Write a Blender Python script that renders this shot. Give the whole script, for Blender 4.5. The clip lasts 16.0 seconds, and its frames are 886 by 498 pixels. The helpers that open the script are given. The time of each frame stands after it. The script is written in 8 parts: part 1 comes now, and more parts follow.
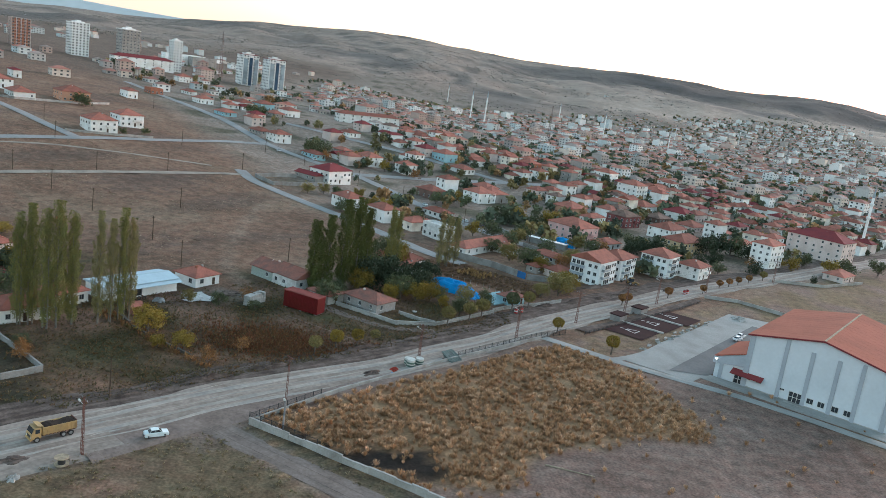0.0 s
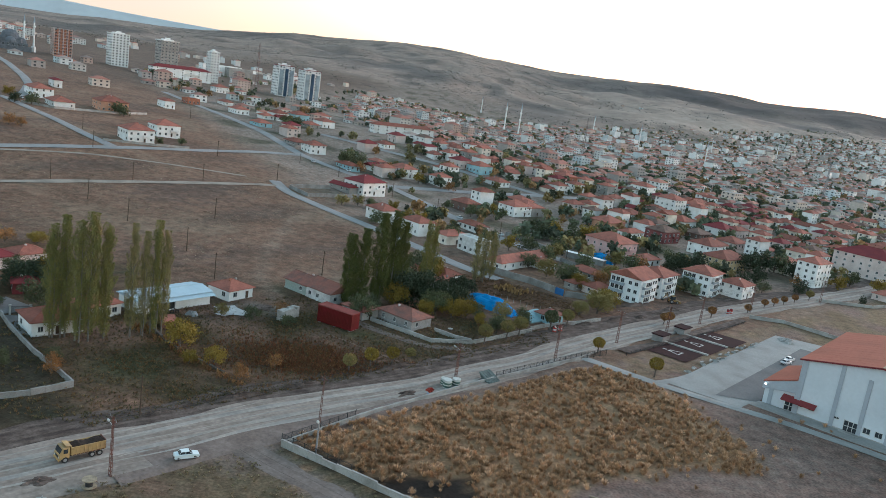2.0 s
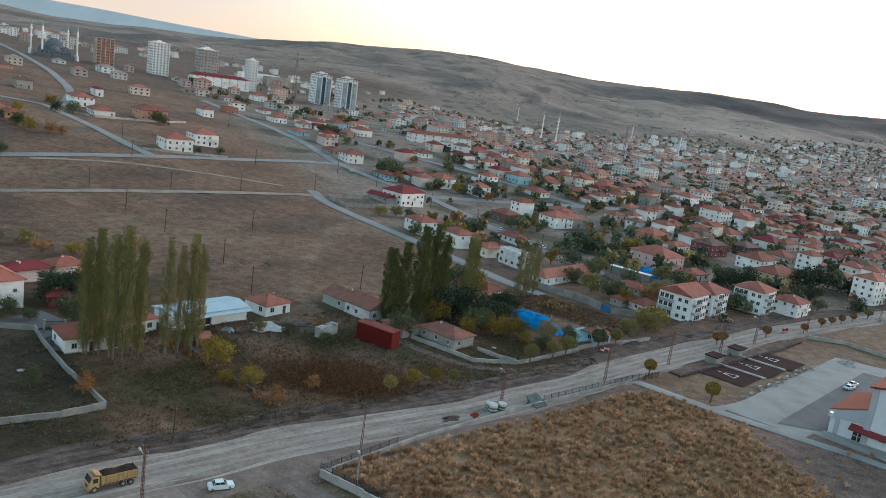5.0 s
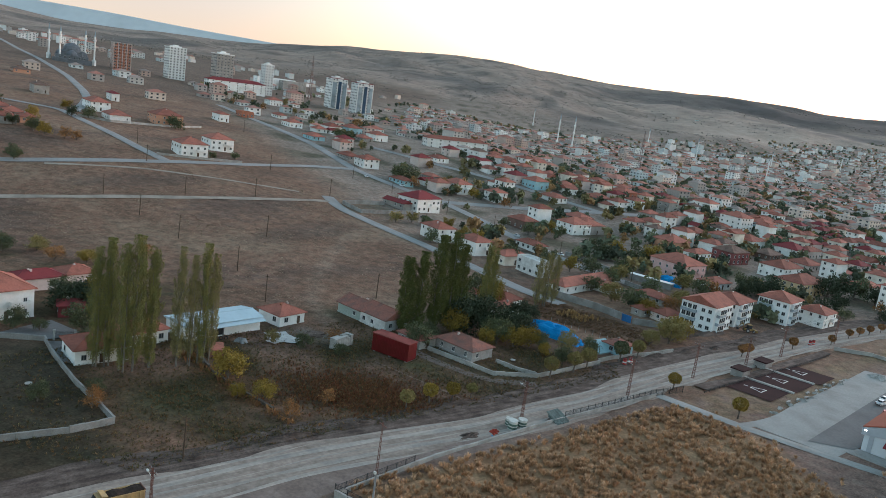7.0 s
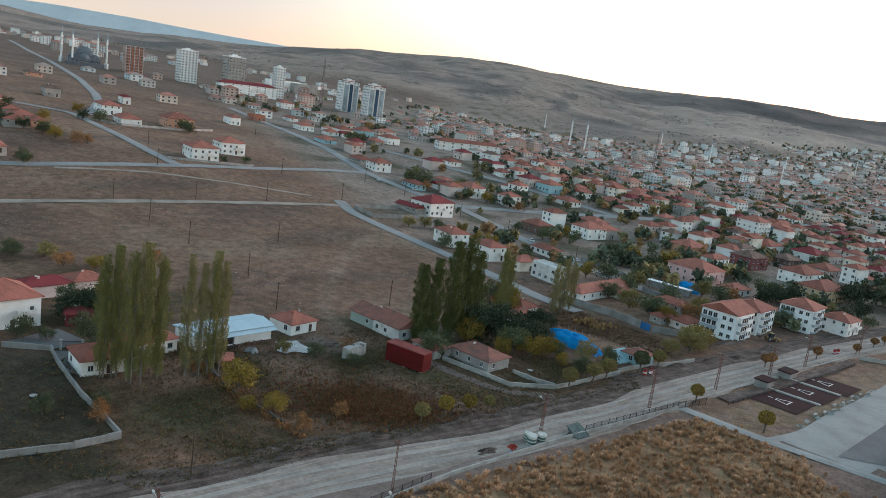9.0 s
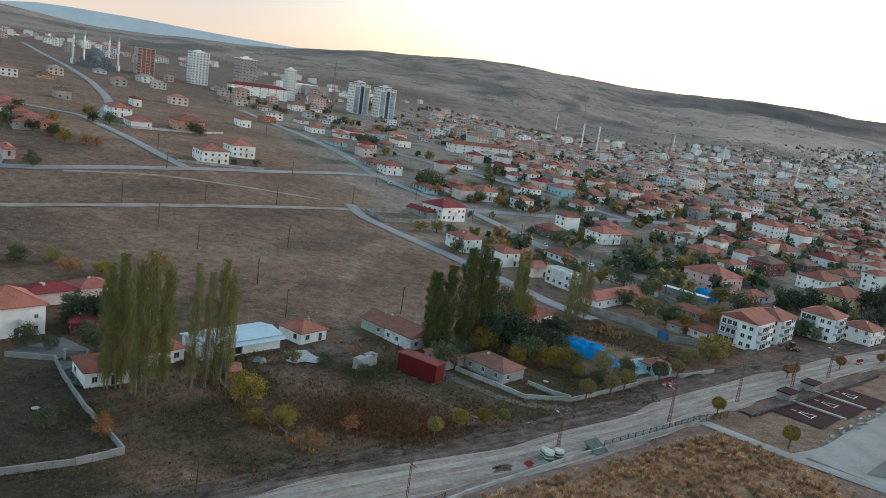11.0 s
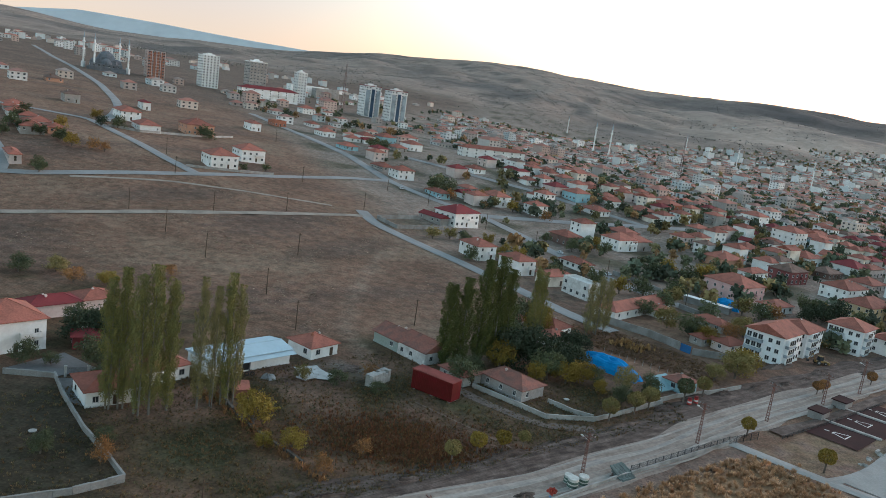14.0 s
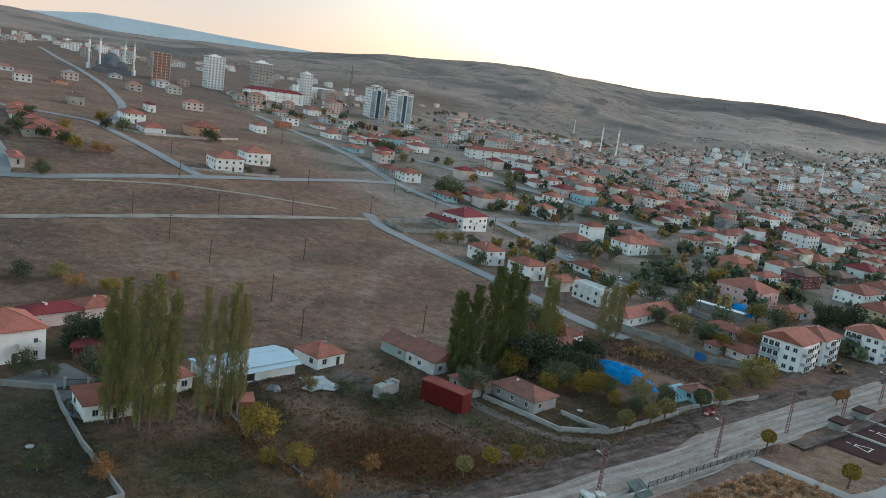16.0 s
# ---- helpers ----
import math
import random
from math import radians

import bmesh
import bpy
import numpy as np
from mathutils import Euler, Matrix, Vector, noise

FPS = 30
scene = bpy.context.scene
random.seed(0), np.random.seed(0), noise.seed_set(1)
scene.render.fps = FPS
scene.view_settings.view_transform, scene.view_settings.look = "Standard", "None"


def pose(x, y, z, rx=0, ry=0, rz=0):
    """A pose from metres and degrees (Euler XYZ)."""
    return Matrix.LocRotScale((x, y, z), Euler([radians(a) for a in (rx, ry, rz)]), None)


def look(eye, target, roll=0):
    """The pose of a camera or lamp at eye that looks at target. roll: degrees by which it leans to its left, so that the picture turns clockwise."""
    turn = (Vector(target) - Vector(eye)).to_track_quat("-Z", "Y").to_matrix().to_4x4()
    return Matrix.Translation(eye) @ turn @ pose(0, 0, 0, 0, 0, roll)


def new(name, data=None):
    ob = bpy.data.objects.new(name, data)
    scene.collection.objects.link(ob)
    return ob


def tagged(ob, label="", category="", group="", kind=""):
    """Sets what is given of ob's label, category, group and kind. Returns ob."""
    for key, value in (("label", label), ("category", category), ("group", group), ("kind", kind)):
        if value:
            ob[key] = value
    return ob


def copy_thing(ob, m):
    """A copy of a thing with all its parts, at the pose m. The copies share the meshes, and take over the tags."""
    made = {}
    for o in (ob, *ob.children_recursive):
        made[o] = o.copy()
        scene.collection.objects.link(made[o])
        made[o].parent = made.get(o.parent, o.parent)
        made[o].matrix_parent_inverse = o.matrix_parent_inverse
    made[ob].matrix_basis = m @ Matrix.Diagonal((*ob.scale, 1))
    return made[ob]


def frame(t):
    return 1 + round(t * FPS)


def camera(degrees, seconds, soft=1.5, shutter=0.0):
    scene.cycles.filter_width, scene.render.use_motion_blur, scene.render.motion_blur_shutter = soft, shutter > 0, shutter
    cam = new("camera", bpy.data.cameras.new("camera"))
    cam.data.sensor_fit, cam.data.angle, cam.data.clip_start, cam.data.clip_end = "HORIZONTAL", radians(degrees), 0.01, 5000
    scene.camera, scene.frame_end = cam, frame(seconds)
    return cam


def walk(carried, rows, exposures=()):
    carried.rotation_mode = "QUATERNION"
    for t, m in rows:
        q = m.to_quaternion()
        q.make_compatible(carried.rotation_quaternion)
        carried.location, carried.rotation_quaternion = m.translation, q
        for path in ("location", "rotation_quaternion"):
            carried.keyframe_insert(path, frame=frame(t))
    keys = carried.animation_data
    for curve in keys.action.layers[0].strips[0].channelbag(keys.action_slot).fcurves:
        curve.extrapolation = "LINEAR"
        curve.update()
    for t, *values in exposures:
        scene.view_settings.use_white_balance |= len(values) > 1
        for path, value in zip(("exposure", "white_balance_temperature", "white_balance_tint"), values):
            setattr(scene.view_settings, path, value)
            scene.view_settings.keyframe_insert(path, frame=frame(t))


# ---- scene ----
cam = camera(58.8, 16.0, soft=0.8)
PATH = [
    (0, (1.071, -2.6, 69.641), (1.073, -0.645, 69.217), 8.1),
    (0.5, (0.748, -1.165, 69.543), (0.727, 0.791, 69.124), 8.1),
    (1, (0.142, 0.42, 69.56), (0.101, 2.377, 69.146), 8.2),
    (1.5, (-0.382, 1.817, 69.572), (-0.443, 3.774, 69.161), 8.2),
    (2, (-1.011, 3.308, 69.511), (-1.091, 5.264, 69.103), 8.3),
    (2.5, (-1.588, 4.71, 69.479), (-1.687, 6.666, 69.074), 8.3),
    (3, (-2.061, 6.165, 69.475), (-2.179, 8.12, 69.071), 8.3),
    (3.5, (-2.584, 7.605, 69.499), (-2.717, 9.56, 69.096), 8.3),
    (4, (-3.243, 9.058, 69.491), (-3.39, 11.012, 69.089), 8.3),
    (6.5, (-5.727, 16.087, 69.606), (-5.922, 18.037, 69.207), 8.2),
    (7, (-6.06, 17.425, 69.673), (-6.266, 19.374, 69.276), 8.2),
    (7.5, (-6.545, 18.724, 69.698), (-6.759, 20.673, 69.301), 8.1),
    (8, (-6.989, 20.126, 69.639), (-7.21, 22.074, 69.243), 8.2),
    (8.5, (-7.528, 21.451, 69.666), (-7.756, 23.398, 69.27), 8.1),
    (9, (-8.023, 22.805, 69.647), (-8.257, 24.752, 69.252), 8.1),
    (11.5, (-10.221, 29.449, 70.016), (-10.487, 31.391, 69.622), 8.1),
    (12, (-10.793, 30.734, 70.043), (-11.064, 32.677, 69.65), 8.1),
    (12.5, (-11.271, 32.228, 70.105), (-11.545, 34.17, 69.713), 8.1),
    (13, (-11.698, 33.541, 70.169), (-11.975, 35.483, 69.778), 8.0),
    (13.5, (-12.27, 34.962, 70.217), (-12.551, 36.903, 69.825), 8.1),
    (14, (-12.819, 36.362, 70.29), (-13.104, 38.303, 69.898), 8.1),
    (14.5, (-13.219, 37.636, 70.434), (-13.507, 39.576, 70.043), 8.1),
    (15, (-13.783, 38.989, 70.459), (-14.075, 40.929, 70.067), 8.0),
    (15.5, (-14.342, 40.329, 70.526), (-14.637, 42.268, 70.135), 8.0),
    (16, (-14.792, 41.569, 70.601), (-15.091, 43.507, 70.209), 8.0),
]
walk(cam, [(t, look(eye, target, roll)) for t, eye, target, roll in PATH],
     exposures=[(0, 2.57, 5840, 12), (2, 2.41, 5840, 12), (4, 2.27, 5840, 12), (16, 2.2, 5840, 12)])

# ---- light ----
SUN_AZ, SUN_EL = 46.0, 3.4
world = bpy.data.worlds.new("world")
scene.world = world
world.use_nodes = True
wn = world.node_tree
sky = wn.nodes.new("ShaderNodeTexSky")
sky.sky_type, sky.sun_disc = "NISHITA", False
sky.sun_elevation, sky.sun_rotation = radians(SUN_EL), radians(SUN_AZ)
sky.air_density, sky.dust_density, sky.ozone_density = 1.0, 0.6, 1.0
warm = wn.nodes.new("ShaderNodeHueSaturation")
warm.inputs["Hue"].default_value, warm.inputs["Saturation"].default_value = 0.466, 0.84
wn.links.new(sky.outputs[0], warm.inputs["Color"])
# dusk glow low in the west, fading upwards and towards the sun
tc, sep, az_n, az_r, el_r, fac = (wn.nodes.new(k) for k in ("ShaderNodeTexCoord", "ShaderNodeSeparateXYZ", "ShaderNodeMath", "ShaderNodeMapRange", "ShaderNodeMapRange", "ShaderNodeMath"))
wn.links.new(tc.outputs["Generated"], sep.inputs[0])
az_n.operation, fac.operation = "ARCTAN2", "MULTIPLY"
wn.links.new(sep.outputs["X"], az_n.inputs[0])
wn.links.new(sep.outputs["Y"], az_n.inputs[1])
az_r.interpolation_type = el_r.interpolation_type = "SMOOTHSTEP"
az_r.inputs[1].default_value, az_r.inputs[2].default_value, az_r.inputs[3].default_value, az_r.inputs[4].default_value = radians(-30), radians(12), 1.0, 0.0
el_r.inputs[1].default_value, el_r.inputs[2].default_value, el_r.inputs[3].default_value, el_r.inputs[4].default_value = 0.09, 0.32, 1.0, 0.0
wn.links.new(az_n.outputs[0], az_r.inputs[0])
wn.links.new(sep.outputs["Z"], el_r.inputs[0])
wn.links.new(az_r.outputs[0], fac.inputs[0])
wn.links.new(el_r.outputs[0], fac.inputs[1])
glow = wn.nodes.new("ShaderNodeValToRGB")
glow.color_ramp.elements[0].position, glow.color_ramp.elements[0].color = 0.03, (1.32, 1.06, 0.78, 1)
glow.color_ramp.elements[1].position, glow.color_ramp.elements[1].color = 0.11, (1.12, 1.05, 0.98, 1)
wn.links.new(sep.outputs["Z"], glow.inputs[0])
dusk = wn.nodes.new("ShaderNodeMix")
dusk.data_type = "RGBA"
wn.links.new(fac.outputs[0], dusk.inputs[0])
wn.links.new(warm.outputs[0], dusk.inputs[6])
wn.links.new(glow.outputs[0], dusk.inputs[7])
wn.links.new(dusk.outputs[2], wn.nodes["Background"].inputs[0])
wn.nodes["Background"].inputs[1].default_value = 0.15
sun = new("sun", bpy.data.lights.new("sun", "SUN"))
sun.data.energy, sun.data.angle, sun.data.color = 0.5, radians(40), (1.0, 0.9, 0.82)
az, el = radians(SUN_AZ), radians(12)
sun.matrix_world = look((math.sin(az) * math.cos(el) * 900, math.cos(az) * math.cos(el) * 900, math.sin(el) * 900), (0, 0, 0))


# ---- materials ----
def mat(name, color, rough=0.85, vary=0.25, big=6.0, small=0.5, bump=0.0, tint=None, per=0.0, metal=0.0, coat=0.0):
    """A worn surface: two scales of noise round a base colour, a second tint in its patches, a little relief."""
    m = bpy.data.materials.new(name)
    m.use_nodes = True
    nt = m.node_tree
    b = nt.nodes["Principled BSDF"]
    b.inputs["Roughness"].default_value, b.inputs["Metallic"].default_value = rough, metal
    b.inputs["Coat Weight"].default_value = coat
    b.inputs["Specular IOR Level"].default_value = 0.12 if rough > 0.8 else 0.4
    g = nt.nodes.new("ShaderNodeNewGeometry")
    n1, n2 = nt.nodes.new("ShaderNodeTexNoise"), nt.nodes.new("ShaderNodeTexNoise")
    n1.inputs["Scale"].default_value, n2.inputs["Scale"].default_value = 1 / big, 1 / small
    n1.inputs["Detail"].default_value, n2.inputs["Detail"].default_value = 4, 5
    for n in (n1, n2):
        nt.links.new(g.outputs["Position"], n.inputs["Vector"])
    mix = nt.nodes.new("ShaderNodeMix")
    mix.data_type = "RGBA"
    t = tint or tuple(c * 0.6 for c in color)
    mix.inputs[6].default_value, mix.inputs[7].default_value = (*color, 1), (*t, 1)
    ramp = nt.nodes.new("ShaderNodeMapRange")
    ramp.inputs[1].default_value, ramp.inputs[2].default_value = 0.42, 0.68
    nt.links.new(n1.outputs[0], ramp.inputs[0])
    nt.links.new(ramp.outputs[0], mix.inputs[0])
    r2 = nt.nodes.new("ShaderNodeMapRange")
    r2.inputs[1].default_value, r2.inputs[2].default_value = 0.25, 0.75
    r2.inputs[3].default_value, r2.inputs[4].default_value = 1 - vary, 1 + vary
    nt.links.new(n2.outputs[0], r2.inputs[0])
    hsv = nt.nodes.new("ShaderNodeHueSaturation")
    nt.links.new(mix.outputs[2], hsv.inputs["Color"])
    last = r2.outputs[0]
    if per:
        info = nt.nodes.new("ShaderNodeObjectInfo")
        r3 = nt.nodes.new("ShaderNodeMapRange")
        r3.inputs[3].default_value, r3.inputs[4].default_value = 1 - per, 1 + per
        nt.links.new(info.outputs["Random"], r3.inputs[0])
        mul = nt.nodes.new("ShaderNodeMath")
        mul.operation = "MULTIPLY"
        nt.links.new(last, mul.inputs[0])
        nt.links.new(r3.outputs[0], mul.inputs[1])
        last = mul.outputs[0]
    nt.links.new(last, hsv.inputs["Value"])
    nt.links.new(hsv.outputs[0], b.inputs["Base Color"])
    if bump:
        bp = nt.nodes.new("ShaderNodeBump")
        bp.inputs["Strength"].default_value, bp.inputs["Distance"].default_value = 0.7, bump
        nt.links.new(n2.outputs[0], bp.inputs["Height"])
        nt.links.new(bp.outputs[0], b.inputs["Normal"])
    return m


def tinted(name, rough, small, vary, bump, island=0.0, mid=0.0):
    """A surface whose base colour lies in the mesh's own colour layer, with grain over it."""
    m = mat(name, (1, 1, 1), rough, vary, 20.0, small, bump, tint=(0.86, 0.84, 0.82))
    nt = m.node_tree
    b = nt.nodes["Principled BSDF"]
    src = b.inputs["Base Color"].links[0].from_socket
    at = nt.nodes.new("ShaderNodeAttribute")
    at.attribute_name = "tint"
    mul = nt.nodes.new("ShaderNodeMix")
    mul.data_type, mul.blend_type = "RGBA", "MULTIPLY"
    mul.inputs[0].default_value = 1.0
    nt.links.new(at.outputs["Color"], mul.inputs[6])
    nt.links.new(src, mul.inputs[7])
    nt.links.new(mul.outputs[2], b.inputs["Base Color"])
    if mid:
        g = nt.nodes.new("ShaderNodeNewGeometry")
        nz = nt.nodes.new("ShaderNodeTexNoise")
        nz.inputs["Scale"].default_value, nz.inputs["Detail"].default_value, nz.inputs["Roughness"].default_value = 1 / mid, 6, 0.65
        nt.links.new(g.outputs["Position"], nz.inputs["Vector"])
        r = nt.nodes.new("ShaderNodeMapRange")
        r.inputs[1].default_value, r.inputs[2].default_value = 0.3, 0.7
        r.inputs[3].default_value, r.inputs[4].default_value = 0.6, 1.4
        nt.links.new(nz.outputs[0], r.inputs[0])
        hv = nt.nodes.new("ShaderNodeHueSaturation")
        nt.links.new(mul.outputs[2], hv.inputs["Color"])
        nt.links.new(r.outputs[0], hv.inputs["Value"])
        nt.links.new(hv.outputs[0], b.inputs["Base Color"])
    if island:
        g = nt.nodes.new("ShaderNodeNewGeometry")
        r = nt.nodes.new("ShaderNodeMapRange")
        r.inputs[3].default_value, r.inputs[4].default_value = 1 - island, 1 + island
        nt.links.new(g.outputs["Random Per Island"], r.inputs[0])
        hv = nt.nodes.new("ShaderNodeHueSaturation")
        nt.links.new(mul.outputs[2], hv.inputs["Color"])
        nt.links.new(r.outputs[0], hv.inputs["Value"])
        nt.links.new(hv.outputs[0], b.inputs["Base Color"])
    return m


WALL = {
    "white": mat("white_plaster", (0.78, 0.775, 0.77), 0.9, 0.06, 5, 0.6, tint=(0.66, 0.645, 0.62), per=0.1),
    "cream": mat("cream_plaster", (0.74, 0.68, 0.6), 0.9, 0.06, 5, 0.6, tint=(0.52, 0.46, 0.39), per=0.08),
    "stone": mat("grey_render", (0.33, 0.31, 0.29), 0.92, 0.15, 4, 0.5, tint=(0.24, 0.22, 0.21), per=0.15),
    "raw": mat("white_block", (0.6, 0.6, 0.59), 0.92, 0.15, 2, 0.4, tint=(0.45, 0.44, 0.43)),
    "bare": mat("bare_block", (0.36, 0.34, 0.33), 0.92, 0.15, 3, 0.4, tint=(0.27, 0.25, 0.24)),
    "brown": mat("brown_plaster", (0.2, 0.13, 0.11), 0.9, 0.1, 4, 0.5, per=0.1),
    "brick": mat("red_brick", (0.36, 0.14, 0.09), 0.92, 0.15, 3, 0.4, tint=(0.28, 0.12, 0.08), per=0.12),
    "pink": mat("pink_plaster", (0.68, 0.45, 0.43), 0.9, 0.06, 5, 0.6, tint=(0.48, 0.32, 0.31)),
    "rose": mat("pale_rose_plaster", (0.6, 0.51, 0.48), 0.9, 0.08, 5, 0.6, tint=(0.5, 0.41, 0.38), per=0.1),
    "salmon": mat("salmon_plaster", (0.55, 0.3, 0.2), 0.9, 0.08, 5, 0.6, tint=(0.45, 0.25, 0.18), per=0.08),
    "maroon": mat("maroon_plaster", (0.22, 0.08, 0.08), 0.9, 0.1, 4, 0.5),
    "yellow": mat("ochre_plaster", (0.55, 0.42, 0.26), 0.9, 0.08, 5, 0.6, tint=(0.46, 0.36, 0.24)),
    "aqua": mat("aqua_plaster", (0.3, 0.47, 0.53), 0.9, 0.08, 5, 0.6, tint=(0.25, 0.38, 0.42), per=0.1),
    "olive": mat("green_grey_plaster", (0.3, 0.35, 0.32), 0.9, 0.1, 4, 0.5, tint=(0.36, 0.38, 0.38)),
    "apt": mat("apartment_plaster", (0.76, 0.78, 0.79), 0.9, 0.05, 5, 0.6, tint=(0.66, 0.68, 0.69)),
    "bluegrey": mat("blue_grey_plaster", (0.35, 0.4, 0.44), 0.9, 0.08, 5, 0.6),
    "crimson": mat("crimson_sheet", (0.2, 0.03, 0.035), 0.6, 0.12, 3, 0.4),
}
ROOF = {
    "terra": mat("terracotta_tiles", (0.315, 0.118, 0.088), 0.88, 0.22, 3.0, 0.35, 0.05, tint=(0.225, 0.092, 0.07), per=0.24),
    "darkred": mat("dark_red_sheet", (0.19, 0.04, 0.042), 0.86, 0.12, 4.0, 0.5, tint=(0.15, 0.035, 0.04), per=0.12),
    "brown": mat("brown_tiles", (0.17, 0.11, 0.09), 0.9, 0.2, 3.0, 0.4, 0.05, per=0.15),
    "old": mat("weathered_tiles", (0.27, 0.115, 0.09), 0.92, 0.28, 2.2, 0.3, 0.06, tint=(0.17, 0.1, 0.085)),
    "bluemetal": mat("pale_blue_sheet_metal", (0.42, 0.53, 0.6), 0.85, 0.04, 6.0, 0.8, tint=(0.38, 0.48, 0.55)),
    "hall": mat("orange_red_sheet", (0.32, 0.098, 0.064), 0.88, 0.1, 9.0, 0.7, tint=(0.27, 0.086, 0.057)),
}
GLASS = mat("dark_glass", (0.045, 0.052, 0.06), 0.25, 0.1, 2, 0.5)
GLASS.node_tree.nodes["Principled BSDF"].inputs["Specular IOR Level"].default_value = 0.25
FRAME = mat("white_window_frame", (0.6, 0.6, 0.58), 0.6, 0.05, 2, 0.3)
DARKMETAL = mat("dark_metal", (0.03, 0.03, 0.032), 0.6, 0.2, 2, 0.2)
RUST = mat("rust_red_steel", (0.15, 0.065, 0.05), 0.8, 0.2, 2, 0.2, tint=(0.11, 0.055, 0.042))
GALV = mat("galvanised_steel", (0.3, 0.3, 0.31), 0.6, 0.15, 2, 0.2, metal=0.3)
CONCRETE = mat("pale_concrete", (0.36, 0.35, 0.335), 0.92, 0.12, 3, 0.3, 0.01, tint=(0.25, 0.24, 0.225), per=0.08)
GREYBLOCK = mat("grey_block_wall", (0.27, 0.265, 0.26), 0.92, 0.15, 3, 0.3, 0.01, tint=(0.2, 0.19, 0.18), per=0.08)
WOODPOLE = mat("dark_wood", (0.1, 0.07, 0.052), 0.9, 0.2, 2, 0.2)
TIMBER = mat("pale_timber", (0.36, 0.29, 0.21), 0.9, 0.2, 1, 0.1)
ROADM = mat("crushed_gravel", (0.27, 0.223, 0.194), 0.95, 0.24, 6, 0.8, 0.04, tint=(0.215, 0.172, 0.148))
ROADC = mat("packed_gravel_track", (0.33, 0.292, 0.262), 0.95, 0.16, 5, 0.7, 0.02, tint=(0.25, 0.232, 0.22))
ASPHALT = mat("pale_worn_asphalt", (0.27, 0.265, 0.265), 0.93, 0.12, 12, 0.8, tint=(0.22, 0.216, 0.214))
RUTM = mat("packed_rut_earth", (0.165, 0.128, 0.112), 0.96, 0.3, 2.5, 0.4, 0.03, tint=(0.12, 0.092, 0.08))
LANEM = mat("trodden_reddish_earth", (0.2, 0.155, 0.138), 0.96, 0.22, 5, 0.6, 0.03, tint=(0.155, 0.118, 0.102))
TRACK = mat("pale_dirt_track", (0.31, 0.262, 0.222), 0.95, 0.16, 8, 0.8, tint=(0.2, 0.168, 0.143))
PAVING = mat("pale_paving", (0.3, 0.295, 0.285), 0.9, 0.12, 7, 0.5, tint=(0.24, 0.232, 0.222))
FAINT = mat("trodden_field_earth", (0.172, 0.122, 0.096), 0.97, 0.25, 4, 0.6, tint=(0.145, 0.1, 0.077))
YARDGREY = mat("grey_asphalt_yard", (0.16, 0.158, 0.16), 0.92, 0.12, 8, 0.7, tint=(0.135, 0.132, 0.132))
SPOIL = mat("dug_earth", (0.082, 0.06, 0.052), 0.97, 0.3, 3, 0.4, 0.06, tint=(0.135, 0.104, 0.09))
COURT = mat("maroon_court", (0.03, 0.0105, 0.012), 0.95, 0.2, 6, 0.5, tint=(0.023, 0.009, 0.011))
WHITEPAINT = mat("white_paint", (0.6, 0.6, 0.6), 0.7, 0.06, 2, 0.3)
GROUND = tinted("dry_ground", 0.97, 0.55, 0.42, 0.08, mid=3.2)
nt = GROUND.node_tree
b = nt.nodes["Principled BSDF"]
src = b.inputs["Base Color"].links[0].from_socket
g, nz, mx, ml, rp = (nt.nodes.new(k) for k in ("ShaderNodeNewGeometry", "ShaderNodeTexNoise", "ShaderNodeMix", "ShaderNodeMix", "ShaderNodeMapRange"))
nz.inputs["Scale"].default_value, nz.inputs["Detail"].default_value, nz.inputs["Roughness"].default_value = 0.3, 7, 0.7
rp.inputs[1].default_value, rp.inputs[2].default_value = 0.38, 0.62
mx.data_type, ml.data_type, ml.blend_type = "RGBA", "RGBA", "MULTIPLY"
mx.inputs[6].default_value, mx.inputs[7].default_value = (0.96, 0.98, 0.95, 1), (1.1, 0.97, 0.92, 1)
ml.inputs[0].default_value = 1.0
nt.links.new(g.outputs["Position"], nz.inputs["Vector"])
nt.links.new(nz.outputs[0], rp.inputs[0])
nt.links.new(rp.outputs[0], mx.inputs[0])
nt.links.new(src, ml.inputs[6])
nt.links.new(mx.outputs[2], ml.inputs[7])
nt.links.new(ml.outputs[2], b.inputs["Base Color"])
big, hv, rv = (nt.nodes.new(k) for k in ("ShaderNodeTexNoise", "ShaderNodeHueSaturation", "ShaderNodeMapRange"))
big.inputs["Scale"].default_value, big.inputs["Detail"].default_value, big.inputs["Roughness"].default_value = 1 / 45, 9, 0.68
rv.inputs[1].default_value, rv.inputs[2].default_value, rv.inputs[3].default_value, rv.inputs[4].default_value = 0.32, 0.68, 0.8, 1.2
nt.links.new(g.outputs["Position"], big.inputs["Vector"])
nt.links.new(big.outputs[0], rv.inputs[0])
nt.links.new(rv.outputs[0], hv.inputs["Value"])
nt.links.new(ml.outputs[2], hv.inputs["Color"])
nt.links.new(hv.outputs[0], b.inputs["Base Color"])
TOWNM = tinted("far_town_surfaces", 0.9, 1.5, 0.12, 0.0)
